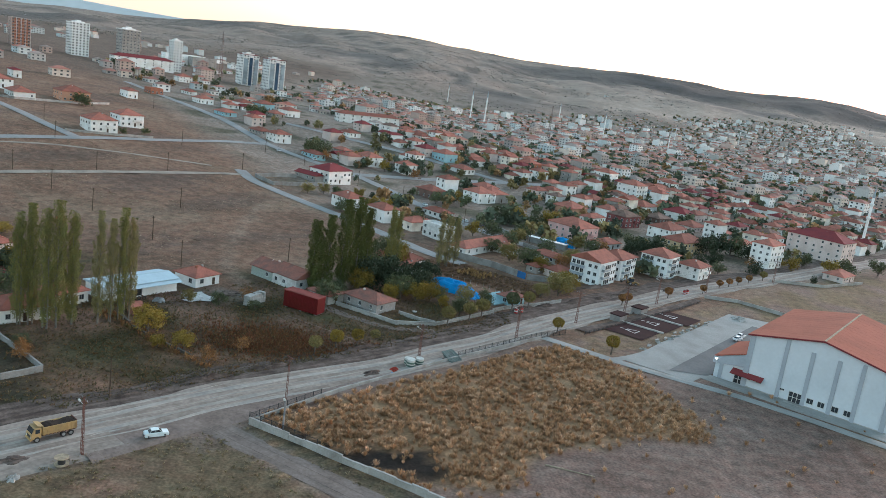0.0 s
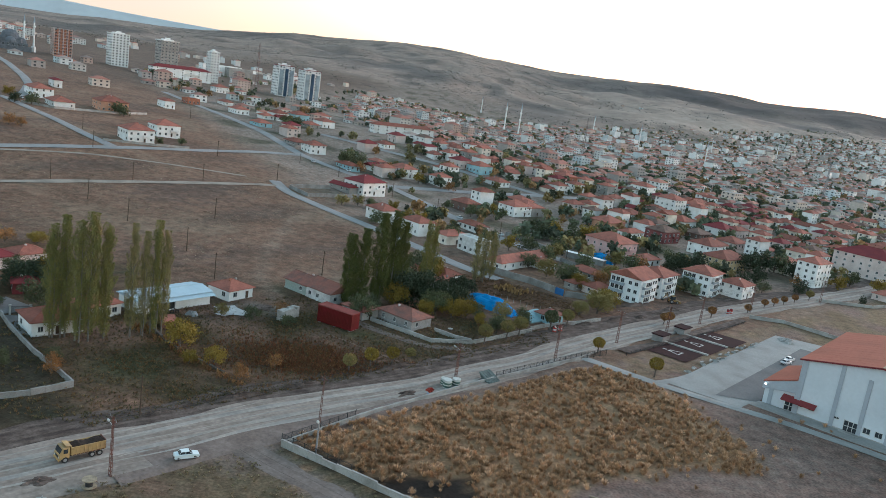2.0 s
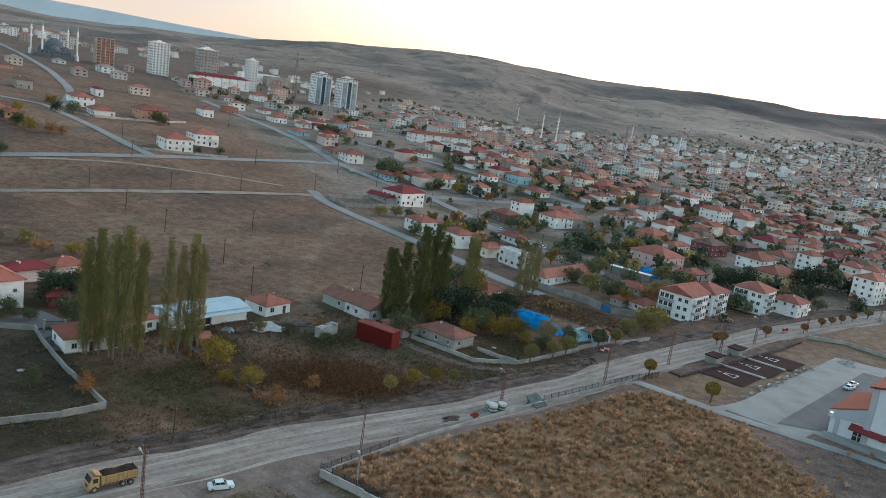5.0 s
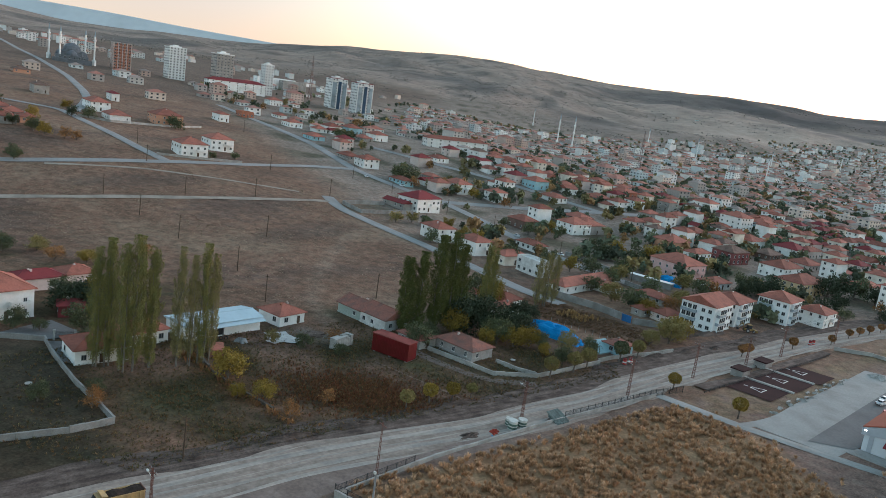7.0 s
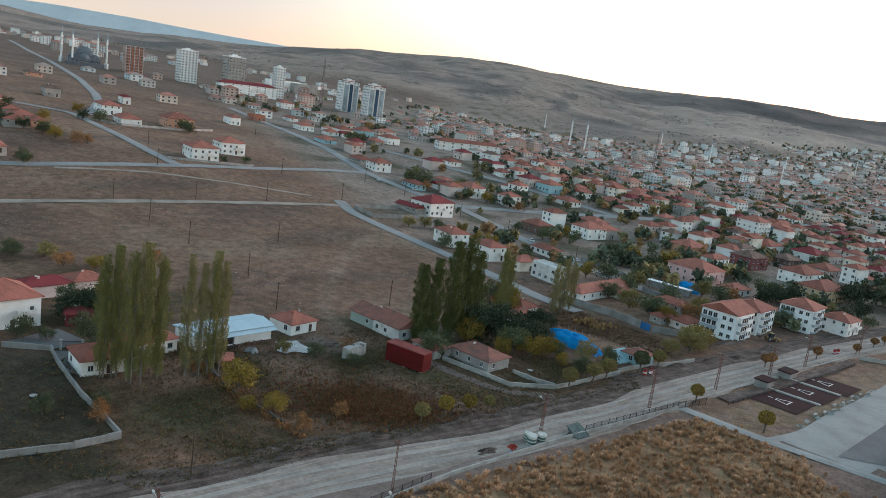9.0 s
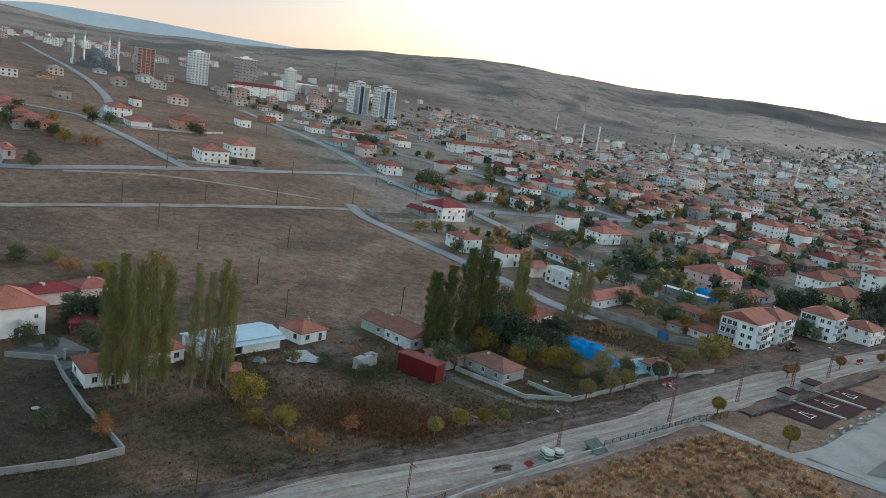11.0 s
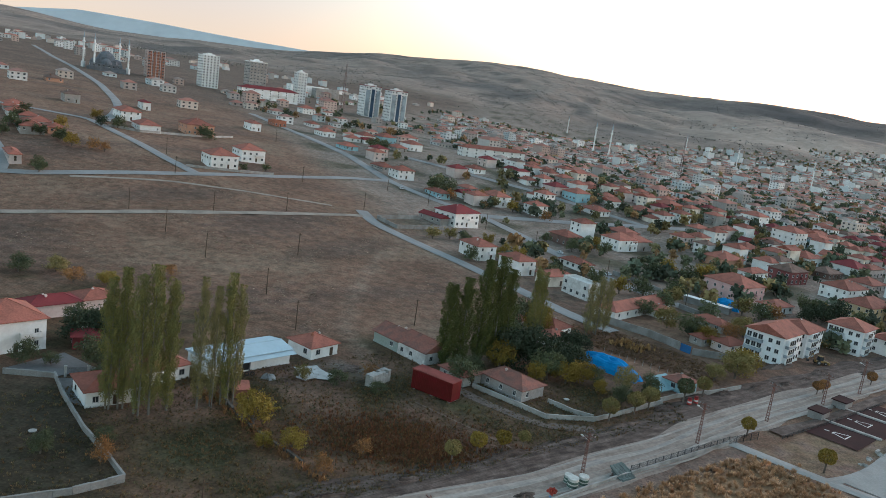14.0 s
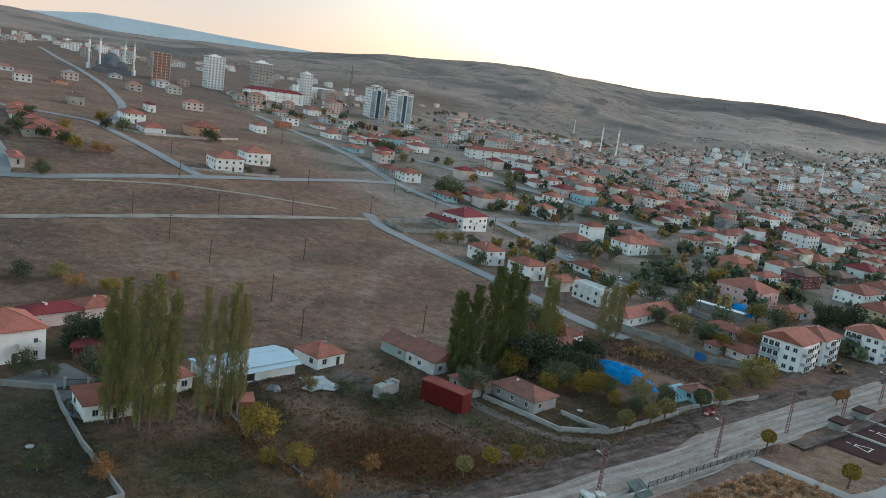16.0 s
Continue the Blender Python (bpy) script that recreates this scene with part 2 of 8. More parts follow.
LEAF = {
    "poplar": mat("poplar_leaves", (0.165, 0.165, 0.06), 0.85, 0.3, 1.2, 0.3, tint=(0.23, 0.2, 0.068)),
    "poplar_dark": mat("dark_poplar_leaves", (0.078, 0.092, 0.03), 0.85, 0.3, 1.2, 0.3, tint=(0.125, 0.128, 0.042)),
    "poplar_thin": mat("turning_poplar_leaves", (0.25, 0.215, 0.095), 0.85, 0.3, 1.2, 0.3, tint=(0.15, 0.14, 0.06)),
    "green": mat("green_leaves", (0.07, 0.085, 0.04), 0.8, 0.3, 2.0, 0.35, tint=(0.11, 0.11, 0.045), per=0.25),
    "yellow": mat("yellow_autumn_leaves", (0.235, 0.16, 0.034), 0.85, 0.3, 1.5, 0.35, tint=(0.2, 0.145, 0.034), per=0.2),
    "rust": mat("rusty_autumn_leaves", (0.33, 0.16, 0.06), 0.82, 0.3, 1.5, 0.35, tint=(0.15, 0.09, 0.045), per=0.2),
    "pine": mat("dark_evergreen", (0.052, 0.064, 0.04), 0.85, 0.3, 1.5, 0.35, tint=(0.035, 0.045, 0.025)),
    "sparse": mat("thin_olive_leaves", (0.2, 0.17, 0.065), 0.82, 0.3, 1.5, 0.35, tint=(0.24, 0.17, 0.07), per=0.2),
}
BARK = mat("grey_bark", (0.17, 0.14, 0.12), 0.95, 0.25, 2, 0.2)
PALEBARK = mat("pale_poplar_bark", (0.2, 0.18, 0.158), 0.95, 0.2, 2, 0.2)
DRYGRASS = tinted("dry_grass", 0.9, 0.4, 0.2, 0.0, 0.3)


def streaked(m, degrees, along, across, lo, hi):
    """Streaks that run one way over a surface, as wheels leave them."""
    nt = m.node_tree
    b = nt.nodes["Principled BSDF"]
    src = b.inputs["Base Color"].links[0].from_socket
    g = nt.nodes.new("ShaderNodeNewGeometry")
    mp = nt.nodes.new("ShaderNodeMapping")
    mp.vector_type = "TEXTURE"
    mp.inputs["Rotation"].default_value = (0, 0, radians(degrees))
    mp.inputs["Scale"].default_value = (along, across, 1)
    nz = nt.nodes.new("ShaderNodeTexNoise")
    nz.inputs["Scale"].default_value, nz.inputs["Detail"].default_value = 1.0, 5
    r = nt.nodes.new("ShaderNodeMapRange")
    r.inputs[1].default_value, r.inputs[2].default_value, r.inputs[3].default_value, r.inputs[4].default_value = 0.32, 0.68, lo, hi
    hv = nt.nodes.new("ShaderNodeHueSaturation")
    nt.links.new(g.outputs["Position"], mp.inputs[0])
    nt.links.new(mp.outputs[0], nz.inputs["Vector"])
    nt.links.new(nz.outputs[0], r.inputs[0])
    nt.links.new(src, hv.inputs["Color"])
    nt.links.new(r.outputs[0], hv.inputs["Value"])
    nt.links.new(hv.outputs[0], b.inputs["Base Color"])


streaked(ROADM, 46, 16, 1.0, 0.8, 1.16)
streaked(LANEM, -31, 9, 1.4, 0.88, 1.12)
streaked(ROADC, 46, 26, 0.9, 0.8, 1.15)
streaked(SPOIL, 46, 7, 1.2, 0.6, 1.4)


# ---- mesh helpers ----
class Build:
    """Collects corners and faces of one mesh."""

    def __init__(self):
        self.v, self.f, self.mi = [], [], []

    def poly(self, pts, mi=0):
        n = len(self.v)
        self.v.extend(tuple(p) for p in pts)
        self.f.append(tuple(range(n, n + len(pts))))
        self.mi.append(mi)

    def solid(self, lo, hi, mi=0):
        """A prism between two rings of equal length."""
        n, k = len(self.v), len(lo)
        self.v.extend(tuple(p) for p in lo)
        self.v.extend(tuple(p) for p in hi)
        fs = [tuple(n + i for i in reversed(range(k))), tuple(n + k + i for i in range(k))]
        fs += [(n + i, n + (i + 1) % k, n + k + (i + 1) % k, n + k + i) for i in range(k)]
        self.f.extend(fs)
        self.mi.extend([mi] * len(fs))

    def box(self, x0, x1, y0, y1, z0, z1, mi=0, c=0.0):
        r = [(x0 + c, y0), (x1 - c, y0), (x1, y0 + c), (x1, y1 - c), (x1 - c, y1), (x0 + c, y1), (x0, y1 - c), (x0, y0 + c)] if c else [(x0, y0), (x1, y0), (x1, y1), (x0, y1)]
        self.solid([(*p, z0) for p in r], [(*p, z1) for p in r], mi)

    def tube(self, a, b, r0, r1=None, n=6, mi=0):
        a, b = Vector(a), Vector(b)
        r1 = r0 if r1 is None else r1
        d = (b - a).normalized()
        u = d.orthogonal().normalized()
        w = d.cross(u)
        ring = [(math.cos(2 * math.pi * i / n), math.sin(2 * math.pi * i / n)) for i in range(n)]
        self.solid([a + (u * c + w * s) * r0 for c, s in ring], [b + (u * c + w * s) * r1 for c, s in ring], mi)

    def mesh(self, name, *mats):
        me = bpy.data.meshes.new(name)
        me.from_pydata(self.v, [], self.f)
        for m in mats:
            me.materials.append(m)
        if len(mats) > 1:
            me.polygons.foreach_set("material_index", self.mi)
        me.update()
        return me


def piece(name, mesh, parent=None, m=None, label=""):
    ob = new(name, mesh)
    if parent:
        ob.parent = parent
    if m is not None:
        ob.matrix_basis = m
    return tagged(ob, label)


def thing(name, m, label, category, group="", kind=""):
    ob = new(name)
    ob.matrix_basis = m
    return tagged(ob, label, category, group, kind)


MESHES = {}


def shared(key, make):
    if key not in MESHES:
        MESHES[key] = make()
    return MESHES[key]


def smooth(v, a, b):
    t = np.clip((v - a) / (b - a), 0, 1)
    return t * t * (3 - 2 * t)


def ridge(u):
    return (165 + 30 * np.exp(-((u + 0.1) / 0.13) ** 2) + 20 * np.exp(-((u - 0.23) / 0.07) ** 2) + 16 * np.exp(-((u - 0.43) / 0.07) ** 2)
            - 14 * smooth(u, 0.47, 0.56) - 32 * smooth(-u, 0.26, 0.42) - 14 * smooth(-u, 0.48, 0.58) + 45 * smooth(-u, 0.62, 0.8))


def height(x, y):
    """The lie of the land: level by the road, a rise to the west, a low swell in the town, a plain that climbs to the hills."""
    x, y = np.asarray(x, float), np.asarray(y, float)
    west = 0.06 * (np.sqrt((x + 30) ** 2 + 1600) - (x + 30)) * smooth(y, 215, 430)
    z = 62 * (1 - np.exp(-west / 62)) + 13 * np.exp(-((x + 40) / 130) ** 2 - ((y - 650) / np.where(y < 650, 105, 260)) ** 2)
    z = z - 7 * smooth(x, 200, 500) * smooth(y, 900, 1700)
    top = 69.5 + (ridge(x / np.maximum(y, 1)) - 69.5) * 1.267
    z = z + (top - z) * np.clip((y - 1950) / 1850, 0, 1) ** 1.15
    return z - 90 * smooth(y, 3850, 4500)


def hz(x, y):
    return float(height(x, y))


def wavy(x, y, s, seed=0.0):
    """Cheap smooth noise in -1..1 on arrays, at a size of s metres."""
    x, y = np.asarray(x, float) / s * 2.4 + seed, np.asarray(y, float) / s * 2.4 - seed
    return (np.sin(x + 1.7 * np.sin(0.6 * y + 0.4)) + np.sin(1.3 * y + 1.9 * np.sin(0.7 * x)) + np.sin(0.8 * (x + y) + 2.1 * np.sin(0.5 * (x - y)))) / 3


# ---- the ground ----
def axis(marks):
    """Grid lines: (from, to, step) one after another."""
    out = []
    for a, b, s in marks:
        out += list(np.arange(a, b, s))
    return np.array(out + [marks[-1][1]])


def along_road(x, y):
    """Metres to the side of the main road's middle line, north positive."""
    return (y - (x * 1.045 + 186.5)) * 0.69


gx = axis([(-4500, -1500, 150), (-1500, -600, 30), (-600, -170, 8), (-170, 190, 2.5), (190, 700, 9), (700, 2300, 30), (2300, 4500, 150)])
gy = axis([(-4500, -300, 300), (-300, 60, 20), (60, 330, 2.5), (330, 760, 5), (760, 1950, 14), (1950, 3950, 40), (3950, 4700, 150)])
GX, GY = np.meshgrid(gx, gy)
GZ = height(GX, GY)
near = (1 - smooth(np.hypot(GX, GY - 160), 250, 420))
GZ = GZ + near * 0.12 * wavy(GX, GY, 9) + smooth(GY, 2050, 2700) * (15 * wavy(GX, GY, 360, 3) + 9 * wavy(GX, GY, 130, 5) + 3 * wavy(GX, GY, 55, 9)) * (1 - 0.65 * smooth(GY, 3200, 3800))


def zone(base, color, weight):
    return base + (np.array(color) - base) * weight[..., None]


def grass_plot(x, y):
    """Where the tall dry grass stands in the lot, 0 to 1."""
    low = np.interp(x, [-31, 0, 8, 19, 26, 34, 51, 66], [118, 118, 122, 128, 137, 148, 156, 158])
    n = wavy(x, y, 14, 2)
    return smooth(y - low - 3 * n, -3, 4) * smooth(67 - 0.3 * (y - 165) - x - 3 * n, -3, 4) * smooth(214 - (x - 34) * 0.6 - y, 0, 2)


def burnt_patch(x, y):
    n = wavy(x, y, 5, 3)
    return np.maximum(smooth(6.5 - np.hypot((x + 0.5) * 0.75, (y - 130) * 1.2) - 2.2 * n, -1.5, 2), smooth(2.2 - np.abs(y - 133.6 + (x + 20) * 0.5) - 0.8 * n, -0.6, 1) * (x < -8))


side = along_road(GX, GY)
n30, n8, n3 = wavy(GX, GY, 45, 1), wavy(GX, GY, 14, 2), wavy(GX, GY, 5, 3)
C = np.ones(GX.shape + (3,)) * np.array((0.168, 0.108, 0.079))
C = zone(C, (0.185, 0.132, 0.098), smooth(n30 + 0.5 * n8, 0.1, 0.9))
C = zone(C, (0.115, 0.081, 0.067), smooth(-n30 + 0.6 * n3, 0.2, 0.9) * 0.8)
C = zone(C, (0.1, 0.074, 0.062), smooth(wavy(GX + GY, (GY - GX) * 3, 90, 8), 0.25, 0.8) * 0.6 * smooth(GY, 230, 300))
# gardens north of the road, weedy and dark
gard = smooth(side, 6, 10) * (1 - smooth(GY, 232, 250)) * (1 - smooth(GX, 120, 150)) * smooth(GX, -190, -150)
C = zone(C, (0.092, 0.064, 0.042), gard * smooth(n8 + n30, -0.9, 0.3))
C = zone(C, (0.056, 0.056, 0.031), gard * smooth(n8 - 0.5 * n3, 0.25, 0.8) * 0.8)
C = zone(C, (0.105, 0.05, 0.028), gard * np.exp(-(((GX + 36) / 15) ** 2 + ((GY - 182) / 10) ** 2)) * smooth(n3 + n8, -1, 0.4))
C = zone(C, (0.15, 0.14, 0.13), gard * np.exp(-(((GX + 57) / 9) ** 2 + ((GY - 216) / 5) ** 2)) * smooth(n3, -0.8, 0.5))
C = zone(C, (0.15, 0.078, 0.04), gard * np.exp(-(((GX - GY * 0.0 + 64 + (GY - 173) * 1.2) / 5) ** 2)) * smooth(GY, 162, 168) * (1 - smooth(GY, 182, 190)) * smooth(n3, -0.9, 0.3))
C = zone(C, (0.05, 0.068, 0.03), gard * np.exp(-(((GX + 29) / 6) ** 2 + ((GY - 207) / 5) ** 2)) * 0.8)
C = zone(C, (0.05, 0.056, 0.03), gard * np.exp(-(((GX + 72) / 9) ** 2 + ((GY - 160) / 7) ** 2)) * 0.8)
C = zone(C, (0.042, 0.037, 0.026), gard * (1 - smooth(GX + (GY - 150) * 0.9, -86, -78)) * (1 - smooth(GY, 172, 182)) * 0.85)
# the dug plot behind the blue tarpaulin
C = zone(C, (0.085, 0.05, 0.033), smooth(GY + 0.5 * (GX - 15), 264, 268) * (1 - smooth(GY + 0.6 * (GX - 15), 292, 296)) * smooth(GX, -6, 0) * (1 - smooth(GX, 30, 40)) * smooth(n3 + n8, -1.2, 0.0))
# the town's ground: trodden earth and scrub, the earth's colour lightened for haze
town = smooth(GY, 300, 420) * (1 - smooth(GY, 2250, 2600)) * smooth(GX + 0.93 * (GY - 330) * 0.72, -70, -20)
C = zone(C, (0.2, 0.17, 0.15), town)
C = zone(C, (0.066, 0.066, 0.043), town * smooth(wavy(GX, GY, 30, 7) + 0.4 * n8, 0.1, 0.7) * 0.9)
# bare lot south of the road and its tall dry grass
lot = smooth(-side, 8, 10) * smooth(GX + 0.5 * (GY - 137) + 31, 0, 3)
C = zone(C, (0.168, 0.118, 0.102), lot)
C = zone(C, (0.2, 0.145, 0.127), lot * smooth(n8 + n30, 0.1, 0.8) * 0.7)
grass = lot * grass_plot(GX, GY)
C = zone(C, (0.27, 0.172, 0.1), grass * 0.9)
C = zone(C, (0.022, 0.018, 0.016), lot * burnt_patch(GX, GY))
# scrub south-west of the lot
lane_d = (GX + 18) * 0.557 + (GY - 122.4) * 0.83
C = zone(C, (0.122, 0.094, 0.062), smooth(-side, 8, 10) * (1 - smooth(lane_d + 0.7 * n3, -4.2, -2.2)) * smooth(n3 + n8, -1.4, 0.0))
C = zone(C, (0.13, 0.1, 0.068), smooth(-side, 10, 12) * smooth(lane_d, 2.5, 3.5) * (1 - smooth((GY - 137 + 0.51 * (GX + 31)) * 0.89, -1, 0.5)))
# the trodden lane outside the wall and the dusty mouth of the lane
C = zone(C, (0.185, 0.145, 0.127), (1 - smooth(np.abs(lane_d) + 0.6 * n3, 1.6, 3.4)) * smooth(GX, -44, -38) * smooth(-side, 5, 8))
C = zone(C, (0.11, 0.086, 0.074), (1 - smooth(np.abs(lane_d), 0.2, 0.7)) * smooth(GX, -40, -34) * smooth(-side, 9, 11) * 0.6)
C = zone(C, (0.19, 0.15, 0.135), (1 - smooth(np.hypot(GX + 40, (GY - 134)) + 2 * n3, 5, 11)) * smooth(-side, 4, 7))
C = zone(C, (0.16, 0.12, 0.103), (1 - smooth(-side + 1.5 * n3, 9, 13)) * smooth(-side, 4, 6) * (GX < 40))
# pale grass plot past the courts
C = zone(C, (0.155, 0.115, 0.072), smooth(-side, 7, 10) * smooth(GX, 95, 120) * (1 - smooth(GY, 380, 430)) * smooth(n8, -0.9, 0.3))
C = zone(C, (0.17, 0.128, 0.08), smooth(-side, 7, 9) * smooth(GX, 36, 40) * (1 - smooth(GX, 100, 110)) * smooth(GY - 205 - 0.4 * (GX - 50), 0, 4) * smooth(n3, -1, 0.4) * 0.8)
# the hills: bare slopes, dark scrub, pale stubble, all greyed to imitate haze
C = zone(C, (0.125, 0.092, 0.075), smooth(GY, 600, 820) * smooth(-GX, 230, 370) * 0.9)
hill = smooth(GY + 120 * wavy(GX, GY, 300, 5), 2050, 2450)
C = zone(C, (0.275, 0.222, 0.193), hill)
C = zone(C, (0.14, 0.124, 0.118), hill * smooth(wavy(GX, GY, 520, 4) + 0.4 * wavy(GX, GY, 140, 6), 0.0, 0.7))
C = zone(C, (0.11, 0.1, 0.096), hill * smooth(wavy(GX, GY, 75, 3) + 0.5 * wavy(GX, GY, 160, 8), 0.25, 0.7) * 0.7)
C = zone(C, (0.36, 0.295, 0.255), hill * smooth(wavy(GX, GY * 1.6, 700, 9) + 0.3 * wavy(GX, GY, 150, 2), -0.9, 0.2) * smooth(GX, 100, 650) * (1 - smooth(GY, 3000, 3350)))
C = zone(C, (0.06, 0.058, 0.06), hill * smooth(GY + 80 * wavy(GX, GY, 380, 1), 3080, 3300) * smooth(GX, 500, 800) * 0.85)
# the faint path worn over the field
worn = np.full(GX.shape, 99.0)
for (ax, ay), (bx, by) in zip(((-78, 352), (-80, 322), (-75, 275), (-68, 245)), ((-80, 322), (-75, 275), (-68, 245), (-56, 226))):
    f = np.clip(((GX - ax) * (bx - ax) + (GY - ay) * (by - ay)) / ((bx - ax) ** 2 + (by - ay) ** 2), 0, 1)
    worn = np.minimum(worn, np.hypot(GX - ax - f * (bx - ax), GY - ay - f * (by - ay)))
C = zone(C, (0.21, 0.155, 0.122), (1 - smooth(worn + 0.8 * n3, 1.0, 3.4)) * 0.65)
nx, ny = len(gx), len(gy)
ids = np.arange(nx * ny).reshape(ny, nx)
gm = bpy.data.meshes.new("ground")
gm.from_pydata(np.stack([GX, GY, GZ], -1).reshape(-1, 3).tolist(), [],
               np.stack([ids[:-1, :-1], ids[:-1, 1:], ids[1:, 1:], ids[1:, :-1]], -1).reshape(-1, 4).tolist())
lay = gm.color_attributes.new("tint", "FLOAT_COLOR", "POINT")
lay.data.foreach_set("color", np.concatenate([C, np.ones(C.shape[:2] + (1,))], -1).astype(np.float32).ravel())
gm.materials.append(GROUND)
gm.polygons.foreach_set("use_smooth", [True] * len(gm.polygons))
tagged(new("ground", gm), "dry brown steppe ground with bare earth and scrub", "ground", kind="structure")

# far mountains behind the plain, a plain backdrop coloured blue-grey for haze
bm_mt = Build()
for i in range(60):
    xs = [-4200 + 70 * (i + k) for k in range(2)]
    zs = [196 + 42 * float(smooth(-x, 1500, 3400)) + 14 * float(wavy(x, 0, 1500, 2)) + 5 * float(wavy(x, 0, 400, 5)) - 230 * float(smooth(x, -1500, -700)) for x in xs]
    bm_mt.poly([(xs[0], 4550 + 0.1 * xs[0], -80), (xs[1], 4550 + 0.1 * xs[1], -80), (xs[1], 4750, zs[1]), (xs[0], 4750, zs[0])])
# the base colour itself holds the pale blue of the air
MOUNT = mat("haze_blue_mountain", (0.56, 0.565, 0.58), 1.0, 0.05, 300, 60, tint=(0.5, 0.505, 0.52))
tagged(new("backdrop_mountain", bm_mt.mesh("mountain", MOUNT)), "distant mountain range on the skyline, tinted blue-grey for haze", "mountain", kind="structure")


def ribbon(name, pts, width, lift, material, label, rough=0.0, step=4.0, category="road", cuts=5, seed=0.0):
    """A road along a line of (x, y), laid on the land, with uneven edges."""
    P = [Vector((x, y)) for x, y in pts]
    line = []
    for a, b in zip(P, P[1:]):
        n = max(1, int((b - a).length / step))
        line += [a.lerp(b, i / n) for i in range(n)]
    line.append(P[-1])
    for _ in range(3):
        line = [line[0]] + [(line[i - 1] + line[i] * 2 + line[i + 1]) / 4 for i in range(1, len(line) - 1)] + [line[-1]]
    verts, faces = [], []
    for i, p in enumerate(line):
        d = (line[min(i + 1, len(line) - 1)] - line[max(i - 1, 0)]).normalized()
        s = Vector((-d.y, d.x))
        wl = width / 2 + rough * float(wavy(i * step, 0, 17, seed + 1))
        wr = width / 2 + rough * float(wavy(i * step, 50, 13, seed + 4))
        for k in range(cuts):
            q = p + s * (-wr + (wl + wr) * k / (cuts - 1))
            edge = (-lift - 0.12 if rough > 1.0 else -0.12) if k in (0, cuts - 1) else 0.0
            verts.append((q.x, q.y, hz(q.x, q.y) + lift + edge))
    for i in range(len(line) - 1):
        for k in range(cuts - 1):
            a = i * cuts + k
            faces.append((a, a + 1, a + cuts + 1, a + cuts))
    me = bpy.data.meshes.new(name)
    me.from_pydata(verts, [], faces)
    me.materials.append(material)
    return tagged(new(name, me), label, category, kind="structure")


MAIN = [(-160, 20), (-100, 82), (-67, 116), (-37, 150), (-8, 176), (18, 205), (40, 235), (68, 266), (95, 297), (130, 330), (167, 365), (215, 412), (290, 480), (420, 590)]
ribbon("road_verge", [(x - 3.9, y + 3.9) for x, y in MAIN], 20.5, 0.16, SPOIL, "dug-up dark earth beside the gravel road", 1.8, 3.0, "road verge", 7)
ribbon("road_main", [(x - 0.5, y + 0.5) for x, y in MAIN], 14.2, 0.3, ROADM, "wide unpaved crushed-gravel main road", 1.7, 2.0, cuts=7)
for o, w in ((-2.6, 2.6), (2.2, 3.0), (-5.2, 0.8), (-0.2, 0.7), (4.9, 0.9)):
    ribbon("road_wheel_track", [(x - o * 0.7, y + o * 0.7) for x, y in MAIN], w, 0.36, ROADC, "pale packed wheel track on the gravel road", 0.7, 3.0, cuts=3, seed=o)
ribbon("road_apron", [(-78, 94), (-66, 107), (-58, 115.5), (-51, 124)], 10.5, 0.27, ROADM, "gravel shoulder of the main road", 1.2, 2.5, "road shoulder", 5, 3.0)
ribbon("road_shoulder", [(-55, 118.5), (-47, 127.5), (-39, 137), (-30, 148), (-18, 162), (-1, 180)], 10.0, 0.24, LANEM, "trodden reddish earth between the road and the wall", 1.6, 2.0, "road shoulder", 7, 3.0)
LANE = [(-43, 137.5), (-33, 131), (-20, 123.6), (0, 112), (22, 99), (46, 84), (70, 70)]
ribbon("road_lane", LANE, 6.0, 0.16, LANEM, "reddish trodden lane beside the boundary wall", 0.9, 2.5, "lane", 5, 1.0)
for o in (-1.0, 1.0):
    ribbon("road_rut", [(x + o * 0.5, y + o * 0.86) for x, y in LANE], 0.6, 0.185, RUTM, "dark wheel rut in the lane", 0.3, 2.5, "wheel rut", 3, o)
ribbon("road_trench", [(47, 228.5), (60, 243), (74, 259), (88, 275), (101, 290)], 3.6, 0.34, SPOIL, "dark dug trench along the road", 0.7, 2.5, "trench", 5, 6.0)
ribbon("road_street", [(-107.8, 399), (-96.9, 381), (-73.8, 365), (-50.3, 349.2), (-27, 329), (-3.7, 304), (10, 294)], 6.5, 0.3, ASPHALT, "pale asphalt street beside the field")
ribbon("road_track", [(-420, 200), (-300, 246), (-212.1, 286.6), (-183.1, 309.7), (-142.8, 346.2), (-121.6, 369.6), (-104.5, 388.9)], 4.2, 0.3, TRACK, "pale dirt track across the field", 0.6)
ribbon("road_field", [(-295.3, 295.5), (-245.1, 327.1), (-233.9, 333.2), (-216.4, 352.3), (-190, 383.2), (-164.4, 422.7), (-140, 480.4), (-118.4, 507.6)], 6, 0.32, ASPHALT, "pale asphalt road across the fields")
ribbon("road_estate", [(-416.4, 451), (-357.3, 442.4), (-319.1, 456.7), (-295.9, 464.6), (-267.4, 443), (-236.8, 421.3), (-212.1, 402.9), (-185.6, 386.5)], 6, 0.35, ASPHALT, "pale asphalt road past the white houses")
